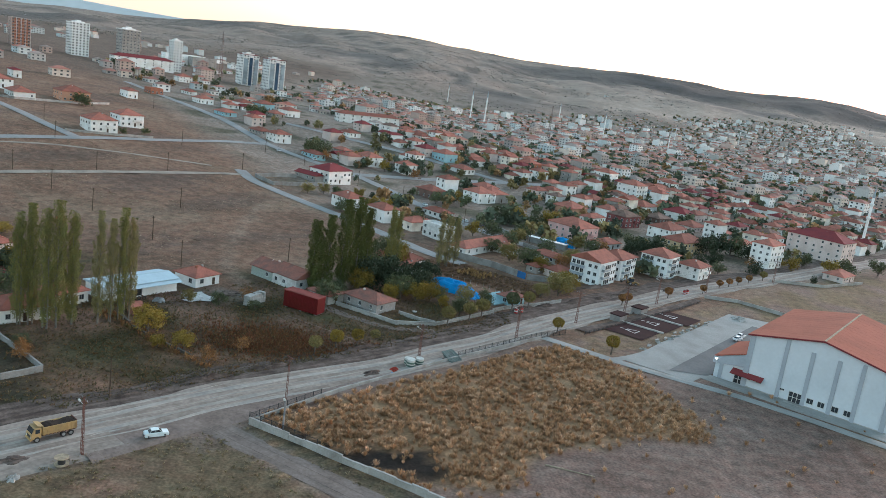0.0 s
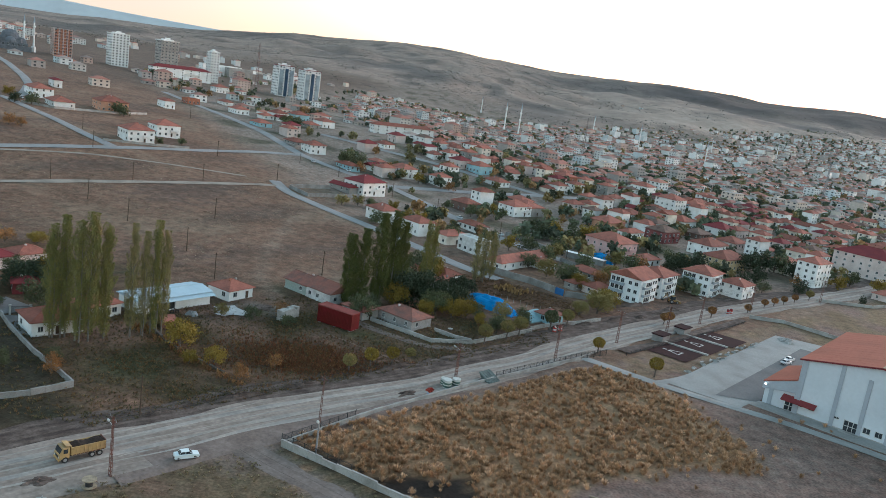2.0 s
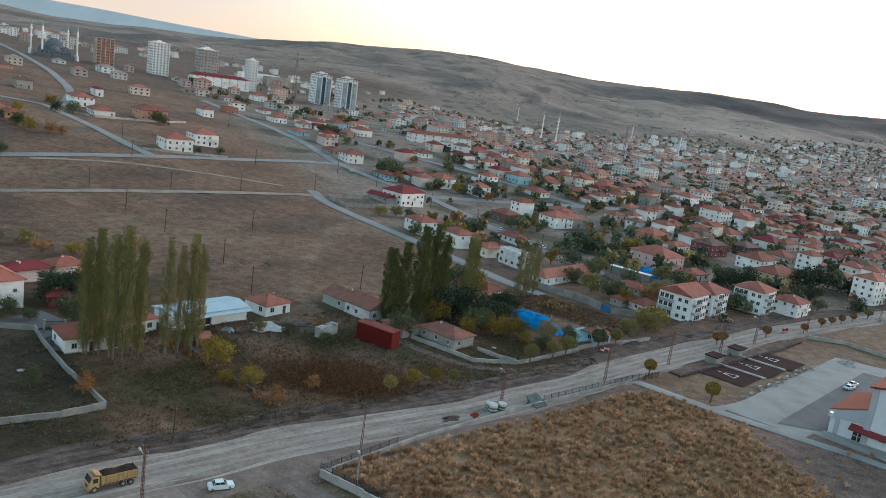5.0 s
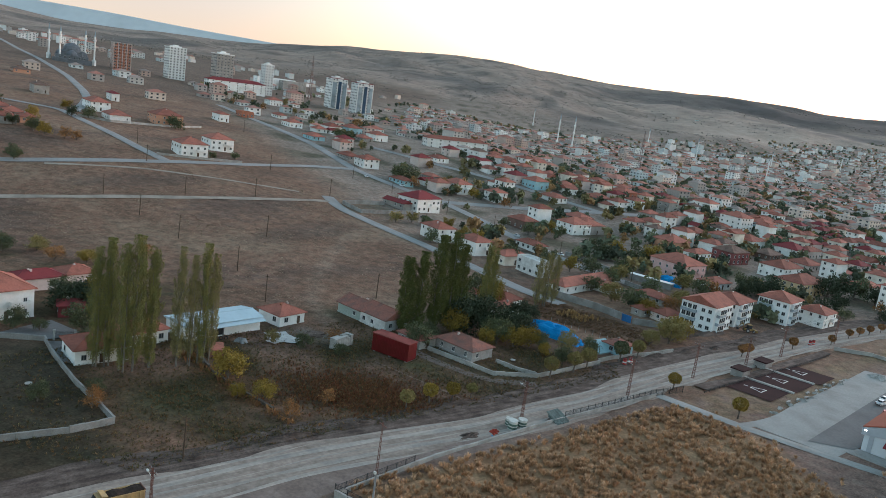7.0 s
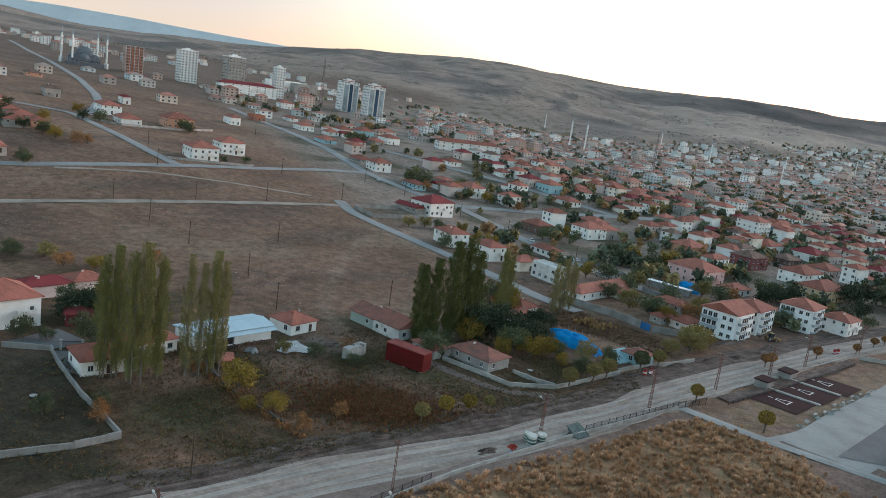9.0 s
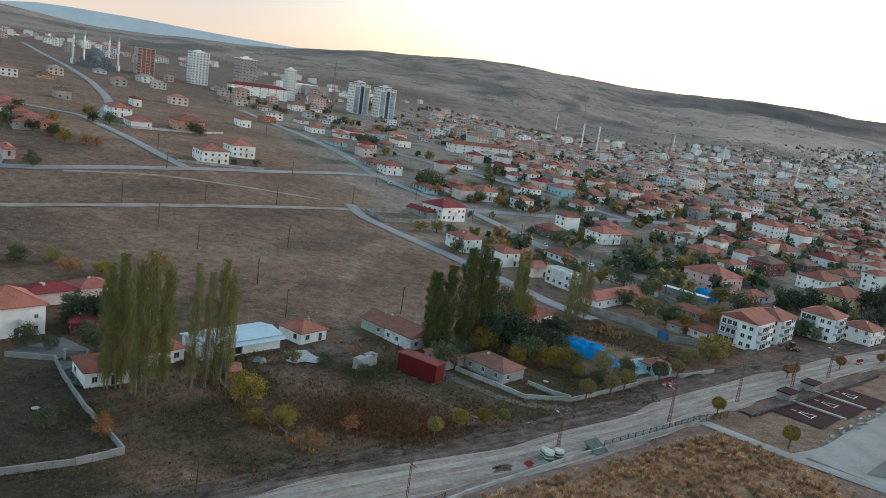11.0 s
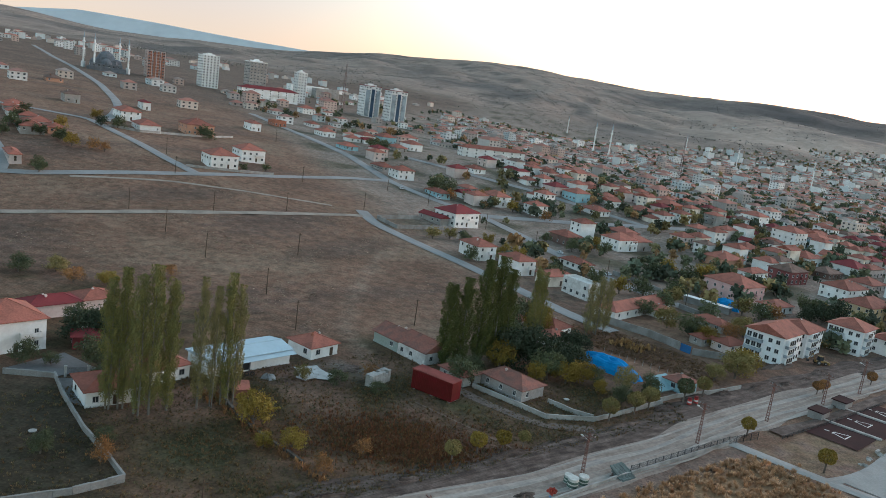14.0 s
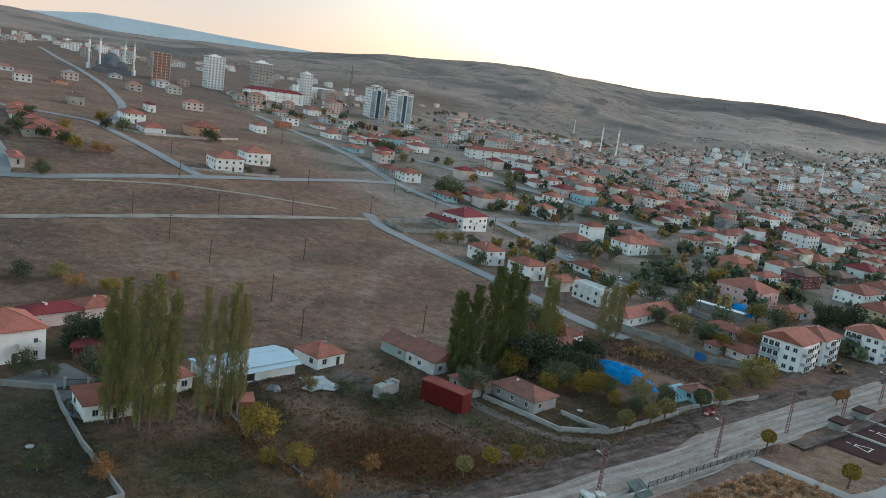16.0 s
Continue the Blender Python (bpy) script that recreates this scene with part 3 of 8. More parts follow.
AVENUE = [(-303.4, 717.5), (-235.8, 642.1), (-165.9, 565.7), (-122.1, 506.5), (-99.4, 488.8), (-79.1, 476.6), (-63.8, 470.5), (-53.5, 464.4), (-32.5, 440), (-16.9, 415.4), (-3, 398.3), (11.9, 373.8), (32, 355), (46, 341), (66, 320)]
ribbon("road_avenue", AVENUE, 7.5, 0.34, ASPHALT, "grey asphalt avenue through the houses")
CROSS = [(-58.2, 468.8), (-32, 493.7), (12.1, 525.1), (68.4, 564.9), (127.6, 629)]
ribbon("road_cross", CROSS, 8, 0.33, ASPHALT, "grey asphalt cross street")
STREET = [(-132.2, 606.6), (-80.3, 587.2), (-38.7, 581.3), (-15.1, 573.3), (12.4, 559.8), (39.6, 545.1)]
ribbon("road_street", STREET, 7, 0.36, ASPHALT, "grey asphalt street between the houses")
ribbon("road_track", [(-220.9, 339.4), (-190.7, 364.5), (-156.8, 379.6), (-121, 393.5)], 2.4, 0.2, TRACK, "pale dirt track across the field", 0.5)
BOULEVARD = [(-883.5, 1196.6), (-670.2, 949), (-559.8, 829.4), (-429.9, 681.4), (-358.4, 590.1), (-329.4, 548.9), (-303.1, 500.6), (-292.3, 472.5)]
ribbon("road_boulevard", BOULEVARD, 6.5, 0.35, ASPHALT, "pale asphalt boulevard towards the mosque")
ribbon("road_street", [(-245.1, 327.1), (-252.5, 339.7), (-271.8, 358.3), (-297.9, 380.2)], 6, 0.33, ASPHALT, "pale asphalt side street")


def slab(name, corners, lift, material, label, category="paving", thick=0.0, n=10):
    """A four-cornered sheet laid on the land, with a rim if it is thick."""
    a, b, c, d = [Vector(p) for p in corners]
    verts, faces = [], []
    for j in range(n + 1):
        for i in range(n + 1):
            p = a.lerp(b, i / n).lerp(d.lerp(c, i / n), j / n)
            verts.append((p.x, p.y, hz(p.x, p.y) + lift))
    w = n + 1
    faces = [(j * w + i, j * w + i + 1, (j + 1) * w + i + 1, (j + 1) * w + i) for j in range(n) for i in range(n)]
    rim = [i for i in range(w)] + [j * w + n for j in range(1, w)] + [n * w + i for i in range(n - 1, -1, -1)] + [j * w for j in range(n - 1, 0, -1)]
    if thick:
        base = len(verts)
        verts += [(verts[i][0], verts[i][1], verts[i][2] - thick) for i in rim]
        k = len(rim)
        faces += [(rim[(i + 1) % k], rim[i], base + i, base + (i + 1) % k) for i in range(k)]
    me = bpy.data.meshes.new(name)
    me.from_pydata(verts, [], faces)
    me.materials.append(material)
    return tagged(new(name, me), label, category, kind="structure")


slab("pavement_yard", [(56, 206.8), (72, 196.8), (133, 268), (108, 276)], 0.12, PAVING, "pale paved yard beside the sports hall", thick=0.3)
slab("pavement_asphalt", [(67.5, 203.5), (78, 203), (126, 256), (112, 263)], 0.2, YARDGREY, "grey asphalt lane in the hall's yard")
ribbon("pavement_path", [(34, 217), (53, 205), (69.7, 196.5), (82, 191), (97, 181), (125, 160), (150, 142)], 3.6, 0.2, PAVING, "pale concrete footpath round the lot", step=3, cuts=3)
ribbon("pavement_path", [(52, 205.6), (58, 209.5), (65, 217), (74, 230), (87, 246), (99, 262)], 2.6, 0.24, PAVING, "pale concrete footpath beside the courts", step=3, cuts=3)
slab("pavement_drive", [(-112, 178.5), (-103, 170), (-97.5, 168.5), (-106, 181.5)], 0.14, YARDGREY, "grey concrete drive beside the farmhouse")
slab("pavement_drive", [(-123.5, 178), (-112, 179.5), (-107, 187), (-119, 192)], 0.12, YARDGREY, "grey trodden yard before the houses")
ribbon("pavement_lane", [(-33, 218), (-22, 210.5), (-10, 205.5), (2, 209)], 3.2, 0.2, RUTM, "grey rutted lane beside the garden wall", 0.5, 2.5, cuts=3)
slab("pavement_kerb", [(-40, 205), (-38.6, 203.6), (-15, 190), (-16, 191.5)], 0.1, FAINT, "narrow trodden path through the garden")


# ---- buildings ----
def window_mesh(w, h):
    def make():
        b = Build()
        b.box(-w / 2, w / 2, -0.07, 0.0, 0, h, 0)
        b.box(-w / 2 + 0.1, -0.04, -0.09, -0.071, 0.1, h - 0.1, 1)
        b.box(0.04, w / 2 - 0.1, -0.09, -0.071, 0.1, h - 0.1, 1)
        b.box(-w / 2 - 0.08, w / 2 + 0.08, -0.16, 0.0, -0.08, 0.0, 0)
        return b.mesh("window", FRAME, GLASS)
    return shared(("window", w, h), make)


def door_mesh(w=1.0, h=2.1):
    def make():
        b = Build()
        b.box(-w / 2 - 0.08, w / 2 + 0.08, -0.06, 0, 0, h + 0.08, 0)
        b.box(-w / 2, w / 2, -0.09, -0.061, 0, h, 1)
        return b.mesh("door", FRAME, WOODPOLE)
    return shared(("door", w, h), make)


def roof_mesh(R, L, kind, e=0.5, pitch=0.42, h0=0.0, material=None):
    """Hip or gable roof over 0..R by 0..L with eaves e; the ridge follows the longer side."""
    def make():
        b = Build()
        t = 0.18
        x0, x1, y0, y1 = -e, R + e, -e, L + e
        long_x = (x1 - x0) >= (y1 - y0)
        half = (min(x1 - x0, y1 - y0)) / 2
        rise = half * pitch
        ins = half if kind == "hip" else 0.0
        if long_x:
            r0, r1 = (x0 + ins, (y0 + y1) / 2), (x1 - ins, (y0 + y1) / 2)
        else:
            r0, r1 = ((x0 + x1) / 2, y0 + ins), ((x0 + x1) / 2, y1 - ins)
        c = [(x0, y0), (x1, y0), (x1, y1), (x0, y1)]
        lo = [(*p, 0.0) for p in c]
        hi = [(*p, t) for p in c]
        A, B = (*r0, rise + t), (*r1, rise + t)
        b.poly(list(reversed(lo)))
        for i in range(4):
            b.poly([lo[i], lo[(i + 1) % 4], hi[(i + 1) % 4], hi[i]])
        if long_x:
            b.poly([hi[0], hi[1], B, A]); b.poly([hi[2], hi[3], A, B]); b.poly([hi[1], hi[2], B]); b.poly([hi[3], hi[0], A])
        else:
            b.poly([hi[3], hi[0], A, B]); b.poly([hi[1], hi[2], B, A]); b.poly([hi[0], hi[1], A]); b.poly([hi[2], hi[3], B])
        # ridge and hip caps
        b.tube(A, B, 0.12, n=5)
        if kind == "hip":
            for k, q in ((0, A), (3, A if long_x else B), (1, B if long_x else A), (2, B)):
                b.tube(hi[k], q, 0.1, n=4)
        return b.mesh("roof", material)
    return make()


def wall_mesh(R, L, H, material, deep=2.0):
    b = Build()
    b.box(0, R, 0, L, -deep, H, c=0.04)
    b.box(-0.06, R + 0.06, -0.06, L + 0.06, -deep, 0.35)
    return b.mesh("wall", material)


WORDS = {"white": "white plastered", "cream": "cream plastered", "stone": "grey rendered", "raw": "unfinished white block", "bare": "bare grey block", "brown": "dark brown",
         "brick": "red brick", "pink": "pink plastered", "rose": "pale rose", "salmon": "salmon plastered", "maroon": "maroon plastered", "yellow": "ochre plastered",
         "aqua": "pale aqua", "olive": "grey-green", "apt": "white and blue-grey", "bluegrey": "blue-grey", "crimson": "crimson sheet-metal"}
ROOFWORDS = {"terra": "terracotta hip roof", "darkred": "dark red roof", "brown": "brown tiled roof", "old": "sagging weathered tiled roof", "none": "flat unroofed top", "bluemetal": "pale blue metal roof"}


def openings(ob, R, L, H, storeys, far=False, seed=0, both=True, blank=0.12):
    """Windows in rows on the walls, and a door."""
    rng = random.Random(seed)
    n = max(1, int(round(storeys)))
    fh = H / max(storeys, 1)
    w, h = rng.choice(((1.2, 1.3), (1.4, 1.4), (1.0, 1.3)))
    faces = [(R, lambda s: pose(s, 0, 0)), (L, lambda s: pose(0, s, 0, rz=-90))]
    if both:
        faces += [(R, lambda s: pose(s, L, 0, rz=180)), (L, lambda s: pose(R, s, 0, rz=90))]
    for fi, (length, at) in enumerate(faces):
        k = max(1, min(7 if not far else 3, int(length / (3.4 if not far else 4.2))))
        for st in range(n):
            for i in range(k):
                if rng.random() < blank:
                    continue
                s = length * (i + 0.5) / k
                z = st * fh + min(1.0, fh * 0.35)
                if st == 0 and fi == 0 and i == k // 2 and H > 2.4:
                    piece("door", door_mesh(), ob, at(s) @ pose(0, 0, 0.1))
                    continue
                if z + h < H - 0.1:
                    piece("window", window_mesh(w, h), ob, at(s) @ pose(0, 0, z))


def chimney_mesh(kind):
    def make():
        b = Build()
        b.box(-0.26, 0.26, -0.24, 0.24, -1.4, 0.75)
        b.box(-0.33, 0.33, -0.31, 0.31, 0.75, 0.86)
        b.box(-0.15, 0.15, -0.13, 0.13, 0.86, 1.05)
        return b.mesh("chimney", WALL[kind])
    return shared(("chimney", kind), make)


def house(x, y, yaw, R, L, storeys, wall, roof, kind="hip", group="houses of the town", label="", name="house", far=False, pitch=0.42):
    """A house with its near corner at x, y: R metres along its yaw, L metres across."""
    seed = int(x * 7 + y * 13)
    H = 2.9 * storeys if storeys > 1 else 2.7 * storeys + 0.2
    a = radians(yaw)
    cs = [(x + i * R * math.cos(a) - j * L * math.sin(a), y + i * R * math.sin(a) + j * L * math.cos(a)) for i in (0, 1) for j in (0, 1)]
    z = sum(hz(*c) for c in cs) / 4
    st = "single-storey" if storeys < 1.5 else "two-storey" if storeys < 2.6 else "three-storey" if storeys < 3.6 else "four-storey"
    ob = thing(name, pose(x, y, z, rz=yaw), label or f"{st} {WORDS[wall]} house with a {ROOFWORDS[roof]}", "house", group)
    piece("wall", wall_mesh(R, L, H, WALL[wall]), ob)
    if roof != "none":
        piece("roof", roof_mesh(R, L, kind, 0.55, pitch, material=ROOF[roof]), ob, pose(0, 0, H))
        rng = random.Random(seed + 1)
        for i in range(rng.choice((0, 1, 1, 2))):
            piece("chimney", chimney_mesh(rng.choice(("rose", "stone", "brick"))), ob, pose(R * rng.uniform(0.3, 0.7), L * rng.uniform(0.35, 0.65), H + min(R, L) * 0.5 * pitch * 0.75))
    else:
        b = Build()
        b.box(0, R, 0, 0.25, H, H + 0.8); b.box(0, R, L - 0.25, L, H, H + 0.8)
        b.box(0, 0.25, 0.25, L - 0.25, H, H + 0.8); b.box(R - 0.25, R, 0.25, L - 0.25, H, H + 0.8)
        piece("parapet", b.mesh("parapet", WALL[wall]), ob)
    if name != "shed":
        openings(ob, R, L, H, storeys, far, seed, both=not far, blank=0.6 if wall in ("bare", "olive") else 0.12)
    if storeys >= 1.9 and R > 9:
        b = Build()
        b.box(R * 0.55, R * 0.9, -1.2, 0, H * 0.5 - 0.15, H * 0.5)
        b.box(R * 0.55, R * 0.9, -1.2, -1.1, H * 0.5, H * 0.5 + 0.9)
        b.box(R * 0.55, R * 0.55 + 0.1, -1.1, 0, H * 0.5, H * 0.5 + 0.9)
        b.box(R * 0.9 - 0.1, R * 0.9, -1.1, 0, H * 0.5, H * 0.5 + 0.9)
        piece("balcony", b.mesh("balcony", WALL[wall]), ob)
    return ob


def shed(x, y, yaw, R, L, storeys, wall, roof):
    ob = house(x, y, yaw, R, L, storeys, wall, roof, "gable", label="long white shed with a pale blue metal roof", name="shed", pitch=0.16)
    # dark slab on the solid wall, in place of the open bay's shaded inside
    b = Build()
    b.box(R * 0.28, R * 0.48, -0.05, 0.0, 0.0, 2.9)
    piece("open_bay", b.mesh("open_bay", DARKMETAL), ob, label="dark panel for the shaded inside of the shed's open bay")
    for k in range(3):
        b = Build()
        b.box(R * (0.28 + 0.1 * k) - 0.12, R * (0.28 + 0.1 * k) + 0.12, -0.35, -0.05, -0.2, 3.2)
        piece("post", b.mesh("post", GALV), ob)
    b = Build()
    b.solid([(-0.5, -2.0, 2.95), (R + 0.5, -2.0, 2.95), (R + 0.5, 0, 3.45), (-0.5, 0, 3.45)], [(-0.5, -2.0, 3.05), (R + 0.5, -2.0, 3.05), (R + 0.5, 0, 3.55), (-0.5, 0, 3.55)])
    piece("eaves_sheet", b.mesh("eaves_sheet", ROOF["bluemetal"]), ob)
    return ob


def apartment(x, y, yaw, R, L, storeys, kind):
    """A white apartment house with blue-grey balcony bands and glazed bays."""
    H = 2.9 * storeys
    ob = thing("apartment_house", pose(x, y, hz(x, y), rz=yaw), "white apartment house with blue-grey balconies and terracotta roof", "apartment house", "apartment houses by the road")
    piece("wall", wall_mesh(R, L, H, WALL["apt"]), ob)
    piece("roof", roof_mesh(R, L, kind, 0.7, 0.4, material=ROOF["terra"]), ob, pose(0, 0, H))
    if kind == "gable":
        b = Build()
        b.box(0.02, R * 0.5, 0.02, 0.3, H, H + 0.2)
        piece("gable_wall", b.mesh("gable_wall", WALL["apt"]), ob)
    n = int(round(storeys))
    for s in range(n):
        z = s * 2.9
        # balcony on the left face
        b = Build()
        b.box(-1.3, 0, L * 0.52, L * 0.97, z - 0.1, z + 0.1)
        b.box(-1.3, -1.18, L * 0.52, L * 0.97, z + 0.1, z + 1.0)
        b.box(-1.18, 0, L * 0.52, L * 0.52 + 0.12, z + 0.1, z + 1.0)
        b.box(-1.18, 0, L * 0.97 - 0.12, L * 0.97, z + 0.1, z + 1.0)
        if s:
            piece("balcony", b.mesh("balcony", WALL["bluegrey"]), ob, label="blue-grey balcony parapet")
        for q in (0.6, 0.75, 0.9):
            piece("window", window_mesh(1.5, 1.7), ob, pose(0, L * q, z + 0.9, rz=-90))
        for q in (0.14, 0.34):
            piece("window", window_mesh(1.4, 1.4), ob, pose(0, L * q, z + 0.9, rz=-90))
        # glazed bay on the right face
        b = Build()
        b.box(R * 0.12, R * 0.5, -1.2, 0, z + (0.3 if not s else -0.1), z + 0.9)
        bay = piece("bay", b.mesh("bay", WALL["bluegrey"]), ob, label="blue-grey bay with white glazing")
        for q in (0.2, 0.31, 0.42):
            piece("window", window_mesh(1.4, 1.75), bay, pose(R * q, -1.1, z + 0.9))
        b = Build()
        b.box(R * 0.12, R * 0.5, -1.08, 0, z + 0.9, z + 2.65)
        piece("bay_infill", b.mesh("bay_infill", WALL["apt"]), ob)
        for q in (0.62, 0.75, 0.9):
            piece("window", window_mesh(1.3, 1.4), ob, pose(R * q, 0, z + 0.9))
        for q in (0.2, 0.5, 0.8):
            piece("window", window_mesh(1.3, 1.4), ob, pose(R * q, L, z + 0.9, rz=180))
    piece("chimney", chimney_mesh("white"), ob, pose(R * 0.5, L * 0.5, H + 1.9))
    return ob


house(-64.6, 416.3, 55, 17.5, 14.6, 2.33, "white", "darkred")
house(-71.2, 412.6, 55, 5.8, 15.5, 0.97, "stone", "darkred", "gable", label="low grey annex with a dark red roof")
house(-45.4, 358.9, 45, 10.0, 13.1, 1.98, "white", "terra")
house(-27.2, 348.0, 45, 9.4, 12.6, 1.98, "white", "terra")
house(-13.9, 340.4, 45, 12.8, 8.1, 1.39, "cream", "terra")
house(0.9, 329.0, 45, 6.5, 13.8, 2, "raw", "none")
house(-10.4, 264.4, 45, 7.9, 6.2, 1, "white", "terra")
house(-9.0, 436.2, 45, 10.5, 13.3, 1.58, "brown", "terra")
house(17.8, 449.7, 45, 14.8, 13.0, 1.98, "white", "terra")
house(-1.2, 380.0, 45, 7.4, 14.1, 0.99, "white", "terra")
house(65.9, 374.5, 45, 15.9, 19.6, 2.3, "pink", "terra")
house(78.7, 420.3, 45, 13.7, 7.6, 2, "white", "terra")
house(73.1, 452.8, 45, 14.9, 15.1, 1.59, "salmon", "terra")
house(101.4, 438.8, 45, 15.6, 12.8, 2.2, "maroon", "brown")
house(128.2, 507.7, 45, 14.9, 14.0, 1.59, "white", "terra")
house(133.0, 560.3, 45, 14.4, 16.8, 3.94, "white", "terra")
house(152.6, 574.4, 45, 14.9, 14.0, 2.97, "aqua", "terra")
house(127.1, 637.3, 45, 12.7, 15.9, 3.25, "white", "terra")
house(95.5, 513.1, 45, 14.8, 12.8, 0.99, "white", "terra")
house(120.2, 547.6, 45, 7.6, 11.7, 1.77, "rose", "terra")
house(152.7, 500.3, 45, 15.0, 16.8, 1.6, "white", "darkred")
house(130.2, 475.3, 45, 14.7, 12.2, 1, "brown", "brown")
house(121.6, 417.5, 45, 18.6, 13.9, 2, "white", "terra")
house(147.4, 461.0, 45, 15.0, 13.2, 1, "rose", "terra")
house(119.6, 381.8, 45, 21.3, 13.9, 2, "yellow", "terra")
house(77.5, 364.2, 45, 12.6, 8.8, 1, "white", "terra")
house(48.4, 317.9, 45, 7.1, 13.0, 0.8, "stone", "terra")
house(46.3, 292.9, 45, 9.2, 6.6, 0.9, "rose", "terra")
house(25.6, 457.6, 45, 14.8, 16.3, 1.68, "stone", "terra")
house(-54.0, 506.8, 45, 11.8, 16.1, 1.90, "white", "terra")
house(-85.4, 488.2, 45, 7.5, 16.1, 0.95, "aqua", "terra")
house(-73.9, 526.7, 45, 6.9, 11.9, 0.93, "stone", "terra")
house(-118.0, 517.3, 45, 12.0, 12.1, 1.85, "white", "terra")
house(-131.6, 530.4, 45, 8.7, 15.5, 0.91, "stone", "terra")
house(-105.1, 698.8, 33, 60, 11, 3, "white", "terra", label="long white three-storey block with a terracotta roof")
house(-80.3, 593.9, 45, 10.4, 13.4, 0.90, "white", "terra")
house(-50.8, 612.1, 45, 12.3, 6.4, 1.71, "white", "darkred")
house(-21.5, 581.9, 45, 12.2, 12.7, 1.77, "rose", "darkred")
house(-21.7, 694.4, 45, 13.3, 13.8, 1.77, "white", "terra")
house(-6.6, 575.0, 45, 13.5, 13.9, 1.80, "aqua", "terra")
house(-147.4, 634.2, 45, 9.5, 15.0, 0.90, "stone", "terra")
house(-183.5, 663.9, 45, 12.0, 15.4, 1.81, "white", "terra")
house(-172.7, 688.0, 45, 13.7, 15.5, 1.82, "aqua", "terra")
house(-142.1, 657.7, 45, 12.1, 15.1, 1.77, "white", "terra")
house(-170.6, 774.5, 45, 13.1, 16.3, 0.96, "white", "terra")
house(-174.4, 587.2, 45, 10.5, 15.2, 0.90, "aqua", "terra")
house(-212.6, 648.5, 45, 11.6, 15.4, 1.36, "white", "terra")
house(-244.8, 712.5, 45, 8.1, 15.8, 0.93, "white", "terra")
house(8.3, 545.2, 45, 11.0, 15.9, 0.94, "white", "terra")
house(59.4, 607.1, 45, 13.9, 15.8, 2.23, "brick", "terra")
house(39.4, 576.6, 45, 12.4, 15.8, 0.93, "stone", "terra")
house(-189.2, 405.6, 45, 14.1, 15.4, 2.21, "white", "terra")
house(-191.0, 445.6, 45, 13.7, 14.6, 2.21, "white", "terra")
house(-249.4, 494.5, 45, 17.2, 17.4, 2.12, "salmon", "terra")
house(-262.7, 463.5, 45, 12.1, 18.6, 1.22, "white", "terra")
house(-290.6, 489.0, 45, 12.0, 22.0, 1.86, "white", "terra")
house(-320.9, 565.5, 45, 5.5, 14.6, 1.72, "white", "darkred")
house(-345.9, 512.6, 45, 9.5, 14.3, 1.85, "stone", "brown")
house(-277.8, 382.3, 45, 10.7, 24.9, 0.91, "stone", "terra")
house(-248.1, 337.2, 45, 4.8, 18.8, 0.97, "rose", "terra")
house(-246.3, 585.5, 45, 7.5, 15.1, 1.78, "white", "terra")
house(-255.2, 651.7, 45, 10.5, 12.9, 1.36, "brick", "none")
house(-302.9, 849.6, 45, 14.5, 13.9, 1.93, "white", "terra")
house(-250.6, 1019.6, 45, 13.8, 17.6, 2.07, "white", "terra")
house(-436.1, 617.7, 45, 12.4, 14.1, 0.90, "salmon", "brown")
house(159.9, 375.5, 45, 14.6, 10.3, 4, "white", "terra")
house(215.5, 419.1, 45, 19.9, 30.4, 4, "rose", "darkred")
house(192.5, 366.4, 45, 14.8, 9.5, 1, "rose", "terra")
house(110.5, 325.0, 50, 11.5, 10.5, 1.9, "white", "terra")
house(161.6, 505.9, 45, 15.0, 9.6, 1.6, "rose", "terra")
house(23.3, 487.6, 45, 11.7, 14.5, 1.18, "stone", "terra")
house(38.4, 295.7, 45, 7.1, 5.0, 0.9, "stone", "terra")
house(-307.3, 410.7, 45, 9.5, 10.3, 0.90, "white", "terra")
house(-284.9, 398.5, 45, 10.6, 11.5, 0.90, "rose", "terra")
house(-295.4, 405.1, 45, 8.7, 8.7, 1.05, "stone", "terra")
house(-326.8, 433.4, 45, 10.1, 11.0, 0.90, "white", "terra")
house(-319.9, 423.7, 45, 7.6, 7.6, 0.90, "stone", "terra")
house(-272.0, 394.8, 45, 8.0, 10.7, 0.90, "salmon", "terra")

# ---- the near yards ----
house(-98.1, 168.6, 48, 11.5, 9.5, 1.15, "white", "terra", label="white single-storey farmhouse behind the poplars")
house(-94.6, 182.2, 60, 12, 8, 1.1, "white", "terra", label="low white farmhouse wing with a terracotta roof")
shed(-84.8, 194.2, 56, 22, 9.5, 1.25, "white", "bluemetal")
house(-68.7, 217.3, 60, 9, 9, 1.0, "white", "terra", label="small white house with a terracotta hip roof")
house(-41.7, 228.4, 54.6, 9, 10.6, 1.15, "raw", "old", "gable", label="old white house with a sagging tiled roof", pitch=0.5)
house(-50.4, 234.7, 54.6, 8.4, 10, 1.0, "olive", "old", "gable", label="old grey-green house with a broken tiled roof", pitch=0.46)
house(-30.0, 218.9, 54, 6.5, 8.5, 0.9, "stone", "old", label="low outbuilding with a weathered tiled roof")
house(-15.4, 216.5, 54.6, 8.6, 13.2, 1.0, "bare", "old", label="bare block hut with a weathered tiled roof")
house(-9.3, 271.9, 58, 9, 8.5, 1.1, "white", "terra")
house(-20.5, 277.0, 58, 6, 7, 0.9, "stone", "terra")
